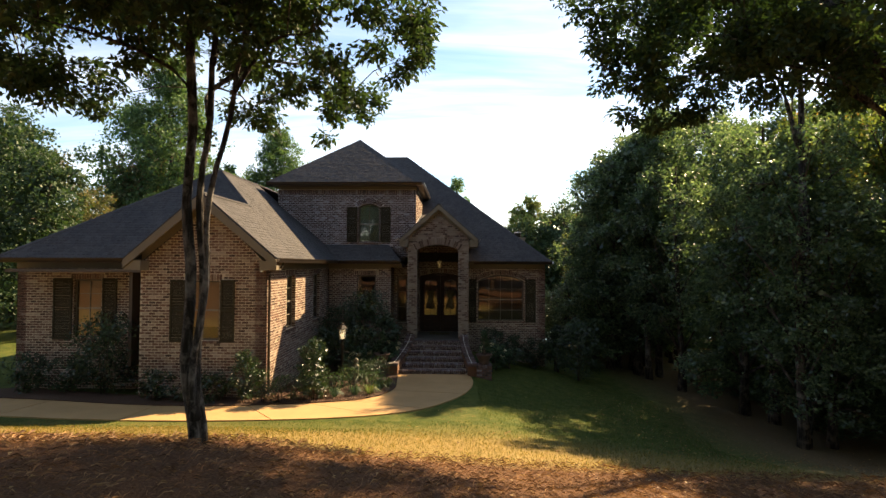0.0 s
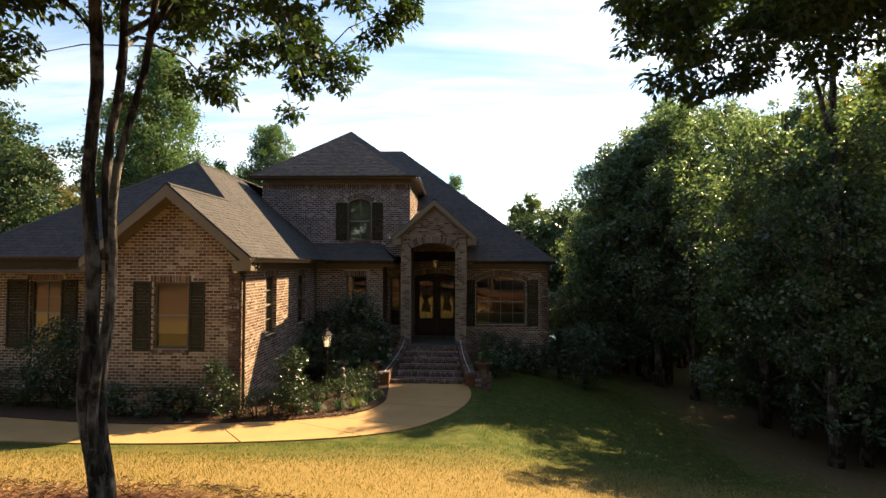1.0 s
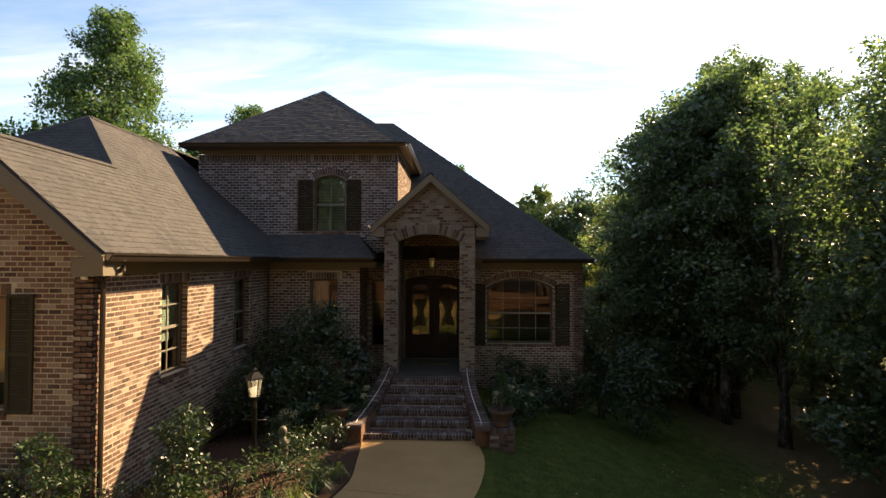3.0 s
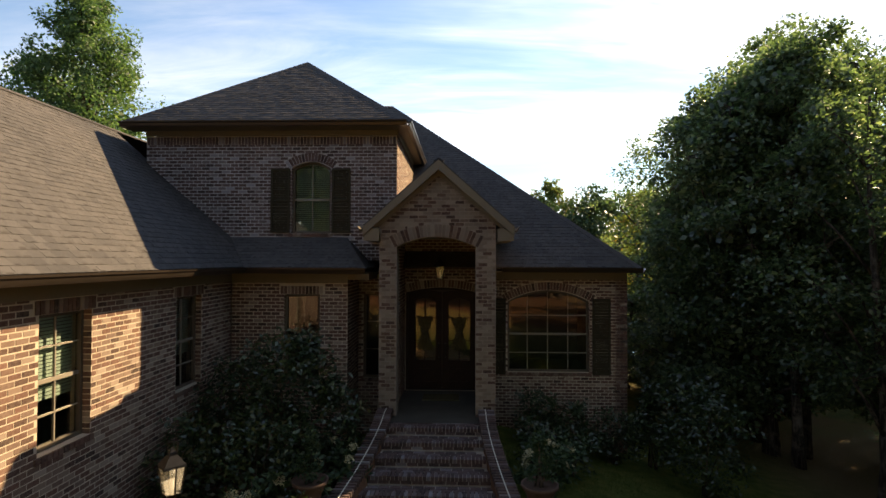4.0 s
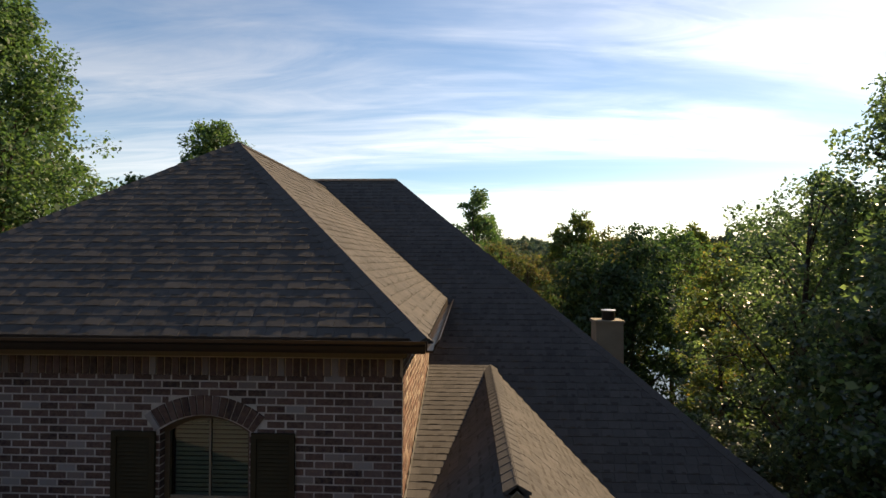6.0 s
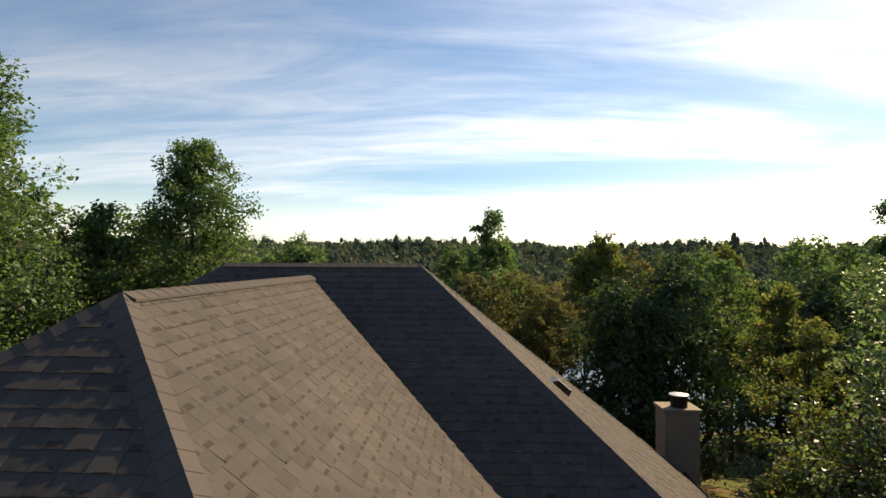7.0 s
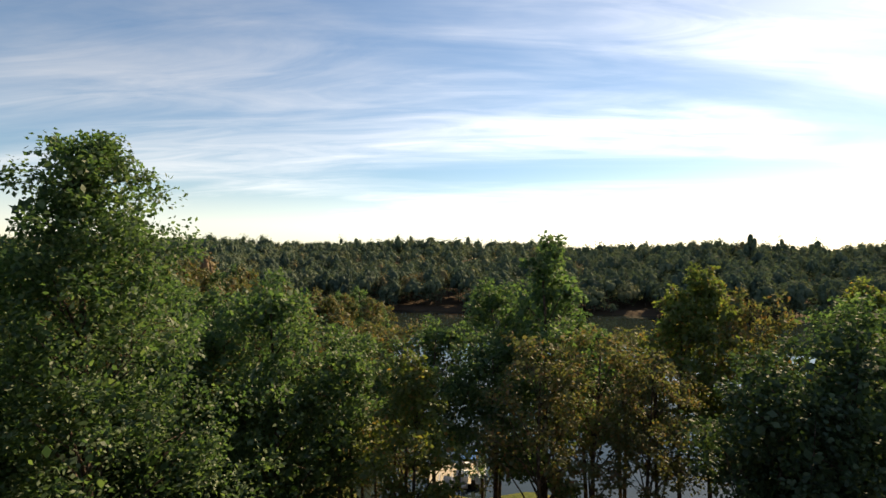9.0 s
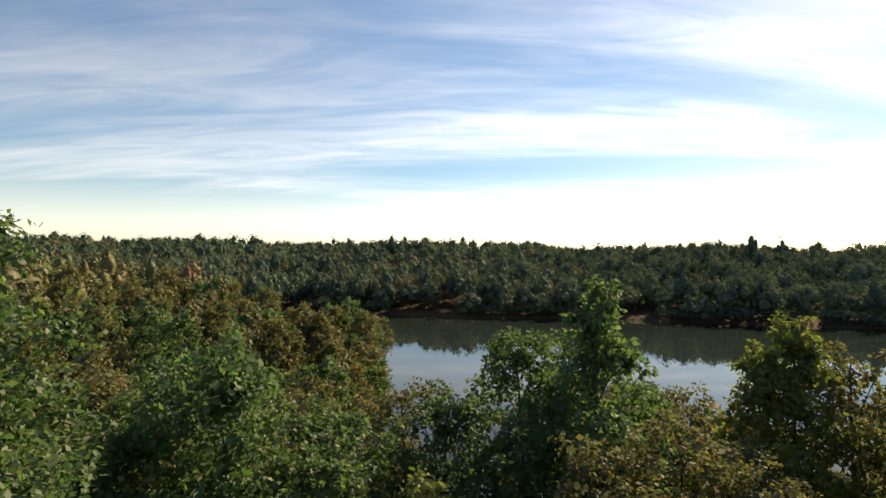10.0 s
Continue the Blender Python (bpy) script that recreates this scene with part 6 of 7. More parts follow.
# behind the house and down to the water
stand([(fine_round, -13.2, 47.9, 12.2), (great_round, -22.0, 28.0, 20.6), (M, -27.0, 32.0, 18.0), (M, -22.0, 40.0, 13.5), (M, -25.5, 35.5, 15.0), (N_, -24.0, 27.0, 12.5),
       (Y_, -19.5, 26.0, 8.5), (M, -12.5, 45.0, 8.2), (G, -9.5, 46.5, 8.8), (W, -7.6, 56.0, 9.2), (W, -13.0, 55.0, 8.5), (fine_round, -15.4, 52.0, 12.0), (G, -1.7, 56.6, 11.5), (G, -5.2, 52.0, 9.3), (W, 4.6, 45.5, 8.8), (G, -9.8, 50.5, 9.0), (G, 4.2, 55.5, 8.8), (W, 7.0, 57.0, 8.6),
       (G, 1.6, 54.8, 12.4), (W, 2.6, 47.0, 9.8), (T_, 0.67, 50.8, 14.1), (W, 8.0, 61.6, 7.6), (G, 5.6, 60.0, 8.2), (W, 6.5, 49.0, 8.5),
       (K, 12.5, 44.0, 10.4), (K, 9.0, 42.5, 8.8), (Y_, 11.0, 53.3, 12.5), (Y_, 9.0, 52.5, 11.2), (N_, 14.0, 54.0, 11.4), (M, 17.5, 50.0, 11.0), (Y_, 22.6, 57.0, 11.6),
       (M, 24.5, 48.0, 12.0), (T_, 23.0, 38.0, 13.5), (K, 18.0, 38.0, 9.5), (M, 28.0, 42.0, 12.5), (Y_, 15.0, 36.0, 9.0), (K, 21.0, 31.0, 9.8), (N_, 30.0, 52.0, 11.0),
       (M, 33.0, 36.0, 13.5), (T_, 36.0, 46.0, 14.0), (K, 28.0, 33.0, 11.0), (M, 38.0, 58.0, 11.0), (N_, 34.0, 62.0, 9.0), (Y_, 41.0, 50.0, 12.0),
       (M, -17.5, 45.5, 9.8), (M, -21.0, 56.0, 9.0), (N_, -26.0, 60.0, 9.0), (M, -30.0, 48.0, 12.0), (K, -33.0, 40.0, 13.0), (N_, -24.5, 68.0, 8.0), (W, -19.0, 63.0, 7.5),
       (K, -35.0, 28.0, 16.0), (K, -30.0, 22.0, 13.0), (N_, -38.0, 36.0, 15.0), (K, -27.0, 17.0, 13.0), (Y_, -33.0, 14.0, 13.5), (N_, -22.5, 19.5, 9.0), (K, -36.0, 20.0, 15.5),
       (K, -20.5, 13.0, 9.5), (N_, -25.5, 9.5, 12.0), (K, -18.5, 19.0, 8.0), (K, -29.0, 5.0, 12.0), (N_, -24.0, 3.0, 10.5), (N_, -17.0, 49.0, 9.0)], 32)
# unseen trees behind the camera, added for window reflections and to cut sky light
low_green = tree("tree", "unseen green tree added behind the camera", 12.0, 3.4, 0.22, 60, 40, 0.45, LEAF_GREEN, 26, inner=8)
low_brown = tree("tree", "unseen browning tree added behind the camera", 11.0, 3.0, 0.22, 60, 40, 0.45, LEAF_BROWN, 27, inner=8)
low_green.matrix_basis, low_brown.matrix_basis = pose(-46, -30, land(-46, -30)), pose(46, -30, land(46, -30))
LOW.update({low_green: 12, low_brown: 11})
low_green["group"] = low_brown["group"] = WOODS
rng = random.Random(77)
for i in range(34):
    a = i / 33
    x, y = -42 + 84 * a + rng.uniform(-1.5, 1.5), -22 - 5 * rng.random() - 7 * (i % 2)
    stand([((low_green, low_brown, low_brown)[i % 3], x, y, rng.uniform(15, 21))], 40 + i)
# a nearer unseen row, added only to darken the house front
for i in range(15):
    x, y = -35 + 5 * i + rng.uniform(-1, 1), -18.6 - 2.5 * rng.random()
    stand([((low_brown, low_green)[i % 2], x, y, rng.uniform(13, 18))], 90 + i)


# the bank that runs out into the lake
rng = random.Random(81)
row = 0
while row < 84:
    x, y = rng.uniform(-72, -15), rng.uniform(70, 166)
    if land(x, y) < WATER_Z + 0.6:
        continue
    row += 1
    stand([((bank_round, bank_green, bank_round)[row % 3], x, y, land(x, y) + rng.uniform(11.5, 16.5))], 300 + row)
for k in range(17):
    y = 76 + 4.3 * k
    x = -14.5 - 5 * smooth(70, 150, y) - 60 * smooth(138, 168, y) - rng.uniform(1.0, 5.5)
    stand([((bank_round, bank_round, bank_green)[k % 3], x, y, land(x, y) + rng.uniform(10.5, 14.5))], 500 + k)
# slender stems standing between house and shore
for i, (x, y, h) in enumerate([(-11.6, 62.0, 9), (-10.2, 60.4, 11), (-8.3, 57.5, 12), (-2.2, 62.0, 12), (-1.2, 58.0, 13), (1.6, 58.5, 13), (3.2, 63.0, 11), (-14.5, 60.5, 10)]):
    t = thing("tree", "slender bare-stemmed tree on the shore", "tree", WOODS, at=(x, y, land(x, y)))
    rng = random.Random(60 + i)
    V, F = [], []
    pts = [(0.25 * math.sin(k * 0.9 + i) * k / 6, 0.2 * math.cos(k + i) * k / 6, -0.3 + h * k / 6) for k in range(7)]
    tube(V, F, pts, [0.17 - 0.022 * k for k in range(7)], 7)
    nrng = np.random.default_rng(90 + i)
    cen = [(pts[5][0] + nrng.normal() * 1.1, pts[5][1] + nrng.normal() * 1.1, h * nrng.uniform(0.42, 1.02)) for k in range(26)]
    for c in cen[::2]:
        b = Vector(pts[min(5, int(6 * c[2] / h * 0.9))])
        tube(V, F, [b, Vector(c)], [0.03, 0.008], 5)
    part_mesh("trunk", mesh_from("trunk", V, F, BARK, True), t)
    L, n = leaf_cloud(cen, [0.55] * len(cen), 42, 0.27, nrng)
    part_mesh("crown", quads("crown", L, n, (LEAF_BROWN, LEAF_GREEN)[i % 2]), t)


def far_woods(name, spots, high, spread, per, size, mat, seed, label, lobes_n=5):
    """Woods too far to tell tree from tree: leaf masses on the outside of lumpy crowns, one mesh."""
    rng = np.random.default_rng(seed)
    V, F, Q, T, B, BF, BT = [], [], [], [], [], [], []
    for x, y in spots:
        z = land(x, y)
        h = high * rng.uniform(0.66, 1.28) * (1.25 if rng.random() < 0.05 else 1.0)
        s = spread * rng.uniform(0.7, 1.25)
        tube(V, F, [(x, y, z - 0.5), (x, y, z + h * 0.6)], [0.2, 0.1], 4)
        c, ax = np.array([x, y, z + h * 0.56]), np.array([s, s * rng.uniform(0.85, 1.15), h * 0.43])
        tone = float(np.clip(rng.normal(0.42, 0.24), 0, 1))
        Q.append(outward(c, ax, per, size * s / spread, rng, 0.32, -0.92))
        T.append(np.full(4 * per, tone))
        # the closed body of the crown: a heap of rounded lobes
        for m in range(lobes_n):
            a0 = 2.4 * m + rng.uniform(-0.4, 0.4)
            out = 0.0 if m == 0 else 0.52
            lift = 0.52 if m == 0 else rng.uniform(-0.25, 0.35)
            lc = c + ax * np.array([out * math.cos(a0), out * math.sin(a0), lift])
            lr = ax * rng.uniform(0.30, 0.42)
            k0 = len(B)
            for i in range(4):
                el = -0.6 + 2.1 * i / 3
                for k in range(6):
                    a = 6.2832 * (k + 0.5 * (i % 2)) / 6
                    g = rng.uniform(0.86, 1.12)
                    B.append((lc[0] + lr[0] * g * math.cos(el) * math.cos(a), lc[1] + lr[1] * g * math.cos(el) * math.sin(a), lc[2] + lr[2] * g * math.sin(el)))
            BT += [min(1, max(0, tone + rng.normal() * 0.06))] * 24
            for i in range(3):
                for k in range(6):
                    q = (k + 1) % 6
                    BF.append((k0 + 6 * i + k, k0 + 6 * i + q, k0 + 6 * (i + 1) + q, k0 + 6 * (i + 1) + k))
    w = thing(name, label, "woods", kind="stuff")
    part_mesh("trunks", mesh_from("trunks", V, F, BARK), w)
    Q = np.concatenate(Q)
    me = quads("crowns", Q, len(Q) // 4, mat)
    tone = me.attributes.new("tone", "FLOAT", "POINT")
    tone.data.foreach_set("value", np.concatenate(T).astype(np.float32))
    part_mesh("crowns", me, w)
    me = mesh_from("crown_bodies", B, BF, mat, True)
    tone = me.attributes.new("tone", "FLOAT", "POINT")
    tone.data.foreach_set("value", np.array(BT, dtype=np.float32))
    part_mesh("crown_bodies", me, w)


rng = random.Random(9)


def scatter(n, x0, x1, y0, y1, ok, gap):
    out, grid = [], {}
    tries = 0
    while len(out) < n and tries < n * 12:
        tries += 1
        x, y = rng.uniform(x0, x1), rng.uniform(y0, y1)
        k = (int(x / gap), int(y / gap))
        if k in grid or land(x, y) < WATER_Z + 0.3 or not ok(x, y):
            continue
        grid[k] = 1
        out.append((x, y))
    return out


bank_spots = scatter(300, -150, -14, 62, 235, lambda x, y: (y > 160 or x < -66) and (y > 74 or x < -24), 5.0)
far_woods("bank_woods", bank_spots, 14.0, 4.3, 170, 0.40, LEAF_BANK, 51, "green and browning woods along the lake's bank")


def clearing(x, y):
    """Open banks on the far shore."""
    d = y - (250 - 0.20 * (x + 10))
    return (-36 < x < -4 and d < 7 + 3 * math.sin(0.5 * x)) or (57 < x < 72 and d < 9)


shore_spots = scatter(1250, -330, 380, 222, 345, lambda x, y: abs(x) < 1.0 * y and not clearing(x, y), 6.4)
far_woods("hill_woods", shore_spots, 13.0, 4.6, 230, 0.42, LEAF_FAR_HAZED, 53, "dark green wooded shore across the lake", 6)
brush_spots = []
x = -330.0
while x < 380:
    y = 190.0
    while land(x, y) < WATER_Z + 0.25 and y < 300:
        y += 0.5
    if not clearing(x, y + 1) and abs(x) < y:
        brush_spots.append((x, y + rng.uniform(0.5, 2.5)))
    x += rng.uniform(2.6, 4.2)
far_woods("shore_brush", brush_spots, 5.0, 3.0, 110, 0.40, LEAF_FAR_HAZED, 56, "dark green brush along the far waterline", 4)
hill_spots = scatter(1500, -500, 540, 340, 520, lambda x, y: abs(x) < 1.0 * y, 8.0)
far_woods("hill_woods", hill_spots, 12.5, 5.6, 120, 0.62, LEAF_FAR_HAZED, 54, "distant wooded hills on the skyline", 5)
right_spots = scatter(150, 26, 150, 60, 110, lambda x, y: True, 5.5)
far_woods("bank_woods", right_spots, 11.0, 3.6, 190, 0.40, LEAF_FAR_HAZED, 55, "green woods beside the lake")


# ---- the front yard's trees ----
def yard_tree(name, label, at, stems, clumps, per, size, mat, seed, n_limb=16):
    t = thing(name, label, "tree", at=at)
    rng = np.random.default_rng(seed)
    V, F = [], []
    for pts, r0, r1 in stems:
        n = len(pts)
        fine = []
        for i in range(n - 1):
            for k in range(4):
                p = Vector(pts[i]).lerp(Vector(pts[i + 1]), k / 4)
                fine.append(p + Vector((0.03 * math.sin(3.3 * p.z + seed), 0.03 * math.cos(2.9 * p.z), 0)))
        fine.append(Vector(pts[-1]))
        m = len(fine)
        rad = [(r0 + (r1 - r0) * i / (m - 1)) * (1.5 - 0.25 * i if i < 2 else 1.0) * (1 + 0.05 * math.sin(5 * i)) for i in range(m)]
        tube(V, F, fine, rad, 12)
    # limbs sweep up and out of the stems; twigs leave the limbs near their ends
    spots = [Vector(p).lerp(Vector(q), k / 4) for pts, _, _ in stems for p, q in zip(pts[-3:], pts[-2:]) for k in range(4)]
    limbs = []
    order = sorted(clumps, key=lambda c: -Vector(c[0]).length)
    for c, r in order[::max(1, len(order) // n_limb)]:
        c = Vector(c)
        s = min(spots, key=lambda q: (q - c).length + 2.5 * max(0, q.z - c.z + 0.6))
        flat = Vector((c.x - s.x, c.y - s.y, 0))
        bow = Vector((-flat.y, flat.x, 0)) * rng.uniform(-0.16, 0.16)
        line = []
        for k in range(8):
            f = k / 7
            line.append(s.lerp(c, f) + bow * math.sin(math.pi * f) + Vector((0, 0, 0.16 * flat.length * math.sin(math.pi * f ** 0.8))) + Vector(rng.normal(size=3)) * 0.03 * (0 < k < 7))
        tube(V, F, line, [0.030 - 0.0035 * k for k in range(8)], 6)
        limbs += line[2:]
    cen, rad = [], []
    for c, r in clumps:
        c = Vector(c)
        s = min(limbs, key=lambda q: (q - c).length + 0.8 * max(0, q.z - c.z))
        if (s - c).length > 0.05:
            tube(V, F, [s, s.lerp(c, 0.5) + Vector((0, 0, 0.10)), c], [0.010, 0.008, 0.004], 5)
        for k in range(5):
            e = c + Vector(rng.normal(size=3)) * r * 0.55
            tube(V, F, [c, e], [0.005, 0.003], 4)
            cen.append(tuple(e))
            rad.append(r * 0.55)
    part_mesh("trunk", mesh_from("trunk", V, F, OAK_BARK, True), t)
    L, n = leaf_cloud(cen, rad, per, size, rng, 0.4, 0.46, 0.6)
    part_mesh("crown", quads("crown", L, n, mat), t)
    return t


rng = random.Random(15)
clumps = []
for i in range(95):
    a, q = rng.uniform(0, 6.283), rng.random() ** 0.5
    x = -0.3 + 3.1 * q * math.cos(a)
    y = 0.5 + 2.5 * q * math.sin(a)
    clumps.append(((x, y, 5.15 + 2.4 * rng.random() - 0.45 * q), rng.uniform(0.40, 0.60)))
clumps += [((-2.3, 0.2, 4.35), 0.36), ((-1.8, 0.0, 4.6), 0.42), ((-2.6, 0.6, 4.8), 0.4), ((-1.2, 0.4, 4.9), 0.4), ((0.8, 2.6, 4.75), 0.36), ((1.4, 2.4, 5.0), 0.4), ((2.1, 2.2, 5.4), 0.4), ((2.5, 2.0, 5.6), 0.36),
           ((0.5, 2.4, 5.0), 0.35), ((1.0, 1.6, 5.4), 0.4), ((-0.2, 1.5, 5.2), 0.35), ((-3.0, 0.9, 5.0), 0.36)]
yard_tree("oak_tree", "young oak with three grey-brown stems in the yard", (-1.65, -8.5, land(-1.65, -8.5)),
          [([(0, 0, -0.3), (-0.01, 0, 0.1), (-0.05, 0, 0.8), (-0.09, 0.0, 1.7), (-0.10, 0.02, 3.3), (-0.09, 0.0, 5.2), (0.1, -0.1, 7.4)], 0.078, 0.044),
           ([(0.07, 0.03, -0.3), (0.07, 0.03, 0.2), (0.05, 0.04, 0.9), (0.03, 0.06, 1.8), (0.03, 0.08, 3.3), (0.12, 0.12, 4.6), (0.3, 0.2, 6.6)], 0.058, 0.030),
           ([(0.04, -0.04, 0.3), (0.05, -0.06, 0.8), (0.11, -0.08, 1.7), (0.19, -0.1, 2.6), (0.29, -0.1, 3.3), (0.52, -0.1, 4.45), (0.92, -0.1, 5.8)], 0.046, 0.024)],
          clumps, 118, 0.105, OAK_LEAF, 71)
clumps = []
for i in range(70):
    a, q = rng.uniform(0, 6.283), rng.random() ** 0.5
    clumps.append(((-2.6 + 3.0 * q * math.cos(a), 0.1 + 2.2 * q * math.sin(a), 6.75 + 2.3 * rng.random() - 0.3 * q), rng.uniform(0.45, 0.65)))
clumps += [((-5.6, 0.2, 6.7), 0.42), ((-5.2, 0.2, 6.3), 0.45), ((-4.8, 0.1, 6.0), 0.42), ((-4.4, 0.1, 5.75), 0.36), ((-4.9, 0.5, 6.6), 0.55), ((-4.1, 0.3, 6.5), 0.5),
           ((-3.4, 0.2, 6.7), 0.5), ((-5.3, 0.6, 7.3), 0.5), ((-4.5, 0.5, 7.0), 0.55), ((-2.6, 0.3, 6.7), 0.5), ((-1.6, 0.3, 6.6), 0.5), ((-0.6, 0.4, 6.8), 0.6)]
yard_tree("oak_tree", "large leafy oak overhanging the front yard", (9.4, -6.5, land(9.4, -6.5)),
          [([(0, 0, -0.3), (0, 0, 0.2), (-0.1, 0, 2), (-0.3, 0.05, 4.4), (-1.0, 0.1, 6.2), (-2.2, 0.2, 7.8)], 0.2, 0.06),
           ([(-0.35, 0.05, 5.0), (-2.0, 0.3, 6.7), (-3.6, 0.3, 7.2)], 0.07, 0.03)],
          clumps, 92, 0.115, OAK_LEAF, 72)
clumps = [((-4.7, -0.75, 10.95), 0.3), ((-4.4, -0.6, 11.6), 0.4)]
for i in range(84):
    a, q = rng.uniform(0, 6.283), rng.random() ** 0.5
    py = -1.2 + 2.9 * q * math.sin(a)
    clumps.append(((-2.0 + 4.2 * q * math.cos(a), py, 12.5 + 0.49 * py + 2.4 * rng.random() + 0.5 * (1 - q)), rng.uniform(0.5, 0.8)))
yard_tree("oak_tree", "tall oak at the wood's edge spreading over the lawn", (12.5, 2.6, land(12.5, 2.6)),
          [([(0, 0, -0.3), (0, 0, 0.3), (-0.05, 0.05, 3), (0.1, 0, 6), (-0.1, -0.1, 9), (-0.2, -0.3, 11.6), (-0.8, -0.5, 13.6)], 0.2, 0.05),
           ([(-0.05, -0.1, 9.0), (-1.0, -0.6, 11.4), (-2.8, -0.9, 13.0)], 0.08, 0.03)],
          clumps, 34, 0.17, OAK_LEAF, 73)


# ---- planting ----
def shrub(name, label, x, y, r, high, mat, size, n, seed, shape="round", stems=7, narrow=0.5, z=None, category="shrub"):
    t = thing(name, label, category, at=(x, y, land(x, y) + 0.03 if z is None else z))
    rng = np.random.default_rng(seed)
    cen, rad, V, F = [], [], [], []
    k = max(8, n // 45)
    for i in range(k):
        f = (i + rng.random()) / k
        prof = (1 - f) ** 0.8 if shape == "cone" else math.sqrt(max(0.05, 1 - (1.7 * f - 0.8) ** 2))
        a, q = rng.uniform(0, 6.283), rng.random() ** 0.5
        cen.append((r * prof * q * math.cos(a), r * prof * q * math.sin(a), high * (0.12 + 0.86 * f)))
        rad.append((0.22 if shape == "cone" else 0.3) * r + 0.05)
    for i in range(stems):
        c = cen[int(rng.integers(k // 3, k))]
        tube(V, F, [(rng.normal() * 0.05, rng.normal() * 0.05, -0.1), (c[0] * 0.4, c[1] * 0.4, c[2] * 0.5), c], [0.018, 0.012, 0.005], 5)
    part_mesh("stem", mesh_from("stem", V, F, BARK, True), t)
    L, m = leaf_cloud(cen, rad, max(10, n // k), size, rng, 0.4, narrow, 0.0)
    part_mesh("foliage", quads("foliage", L, m, mat), t)
    return t


shrub("shrub", "upright glossy green shrub at the wing's corner", -4.45, 0.10, 0.36, 1.38, SHRUB_LEAF, 0.08, 1700, 1)
shrub("shrub", "tall rounded glossy green shrub in the mulch bed", -2.75, 0.75, 0.40, 1.66, SHRUB_LEAF, 0.08, 2300, 2)
shrub("shrub", "rounded glossy green shrub beside the tall one", -2.55, 0.30, 0.32, 0.80, SHRUB_LEAF, 0.075, 1000, 3)
for i, (x, y, r, h) in enumerate([(-3.9, 0.0, 0.5, 0.85), (-3.4, -0.02, 0.45, 0.75), (-3.2, 0.35, 0.4, 0.7), (-1.75, 1.75, 0.5, 0.75), (-1.5, 2.45, 0.5, 0.85), (-1.1, 2.2, 0.4, 0.55), (-1.9, 2.9, 0.45, 0.8), (-2.3, 1.45, 0.4, 0.6), (-1.45, 3.3, 0.5, 0.8), (-2.1, 3.6, 0.5, 0.9), (-1.3, 4.1, 0.45, 0.8)]):
    shrub("shrub", "loose feathery low shrub in the mulch bed", x, y, r, h, LEAF_DEEP if i % 2 else SHRUB_LEAF, 0.085, 520, 10 + i, narrow=0.22)


def tuft(x, y, r, n, mat, seed, label):
    t = thing("liriope", label, "plant", at=(x, y, land(x, y) + 0.04))
    rng = np.random.default_rng(seed)
    V = []
    for i in range(n):
        a, q = rng.uniform(0, 6.283), r * rng.uniform(0.6, 1.2)
        d = np.array([math.cos(a), math.sin(a), 0])
        s = np.array([-math.sin(a), math.cos(a), 0]) * 0.008
        h = 0.26 * rng.uniform(0.6, 1.2)
        b, m, e = d * 0.03, d * q * 0.5 + np.array([0, 0, h]), d * q + np.array([0, 0, h * 0.45])
        V += [b - s, b + s, m + s, m - s, m - s, m + s, e + s * 0.2, e - s * 0.2]
    part_mesh("foliage", quads("foliage", np.array(V), 2 * n, mat), t)


for i, (x, y) in enumerate([(-1.15, 1.25), (-0.95, 1.75), (-1.55, 1.05), (-0.8, 2.5), (-2.1, 0.75)]):
    tuft(x, y, 0.34, 70, LEAF_YELLOW if i in (0, 3) else LEAF_DEEP, 200 + i, "arching green grass-like tuft at the bed's edge")
# dark shrubs against the house
for i, (x, y, r, h, sh) in enumerate([(-2.2, 6.4, 0.95, 2.9, "round"), (-3.3, 6.7, 0.85, 2.3, "round"), (-1.3, 6.4, 0.65, 2.0, "round"), (-3.4, 5.0, 0.7, 1.6, "round"), (-2.3, 5.0, 0.75, 1.7, "round"),
                                      (-9.0, 0.95, 0.95, 2.3, "round"), (-10.3, 1.2, 0.6, 1.0, "round"), (-11.6, 1.2, 0.7, 1.1, "round"), (-7.0, 0.15, 0.5, 0.8, "round"), (-6.0, 0.1, 0.5, 0.7, "round"), (-5.2, 0.1, 0.45, 0.75, "round"),
                                      (2.95, 9.2, 0.6, 1.3, "round"), (3.9, 9.3, 0.65, 1.2, "round"), (4.9, 9.3, 0.65, 1.25, "round"), (2.7, 7.6, 0.5, 1.0, "round"), (3.6, 7.9, 0.6, 0.9, "round"), (5.9, 9.6, 0.7, 2.0, "cone"), (6.6, 8.3, 0.9, 2.3, "round")]):
    shrub("shrub", "dark evergreen shrub against the brick wall" if sh == "round" else "dark conical evergreen by the wall", x, y, r, h, SHRUB_LEAF, 0.10, int(1700 * r * h), 30 + i, sh)
# fading hydrangeas with pale heads
for i, (x, y) in enumerate([(-1.55, 5.0), (-1.15, 5.7), (-2.0, 4.3), (3.0, 6.9), (2.75, 6.2)]):
    h = shrub("hydrangea", "hydrangea bush with pale fading flower heads", x, y, 0.5, 0.95, LEAF_DEEP, 0.12, 620, 60 + i)
    nr = np.random.default_rng(300 + i)
    for k in range(5):
        a = nr.uniform(0, 6.28)
        c = (0.38 * math.cos(a), 0.38 * math.sin(a) - 0.1, nr.uniform(0.55, 1.0))
        L, m = leaf_cloud([c], [0.09], 90, 0.035, nr, 0.5, 0.9, 0)
        part_mesh("flower_head", quads("flower_head", L, m, BLOOM), h)
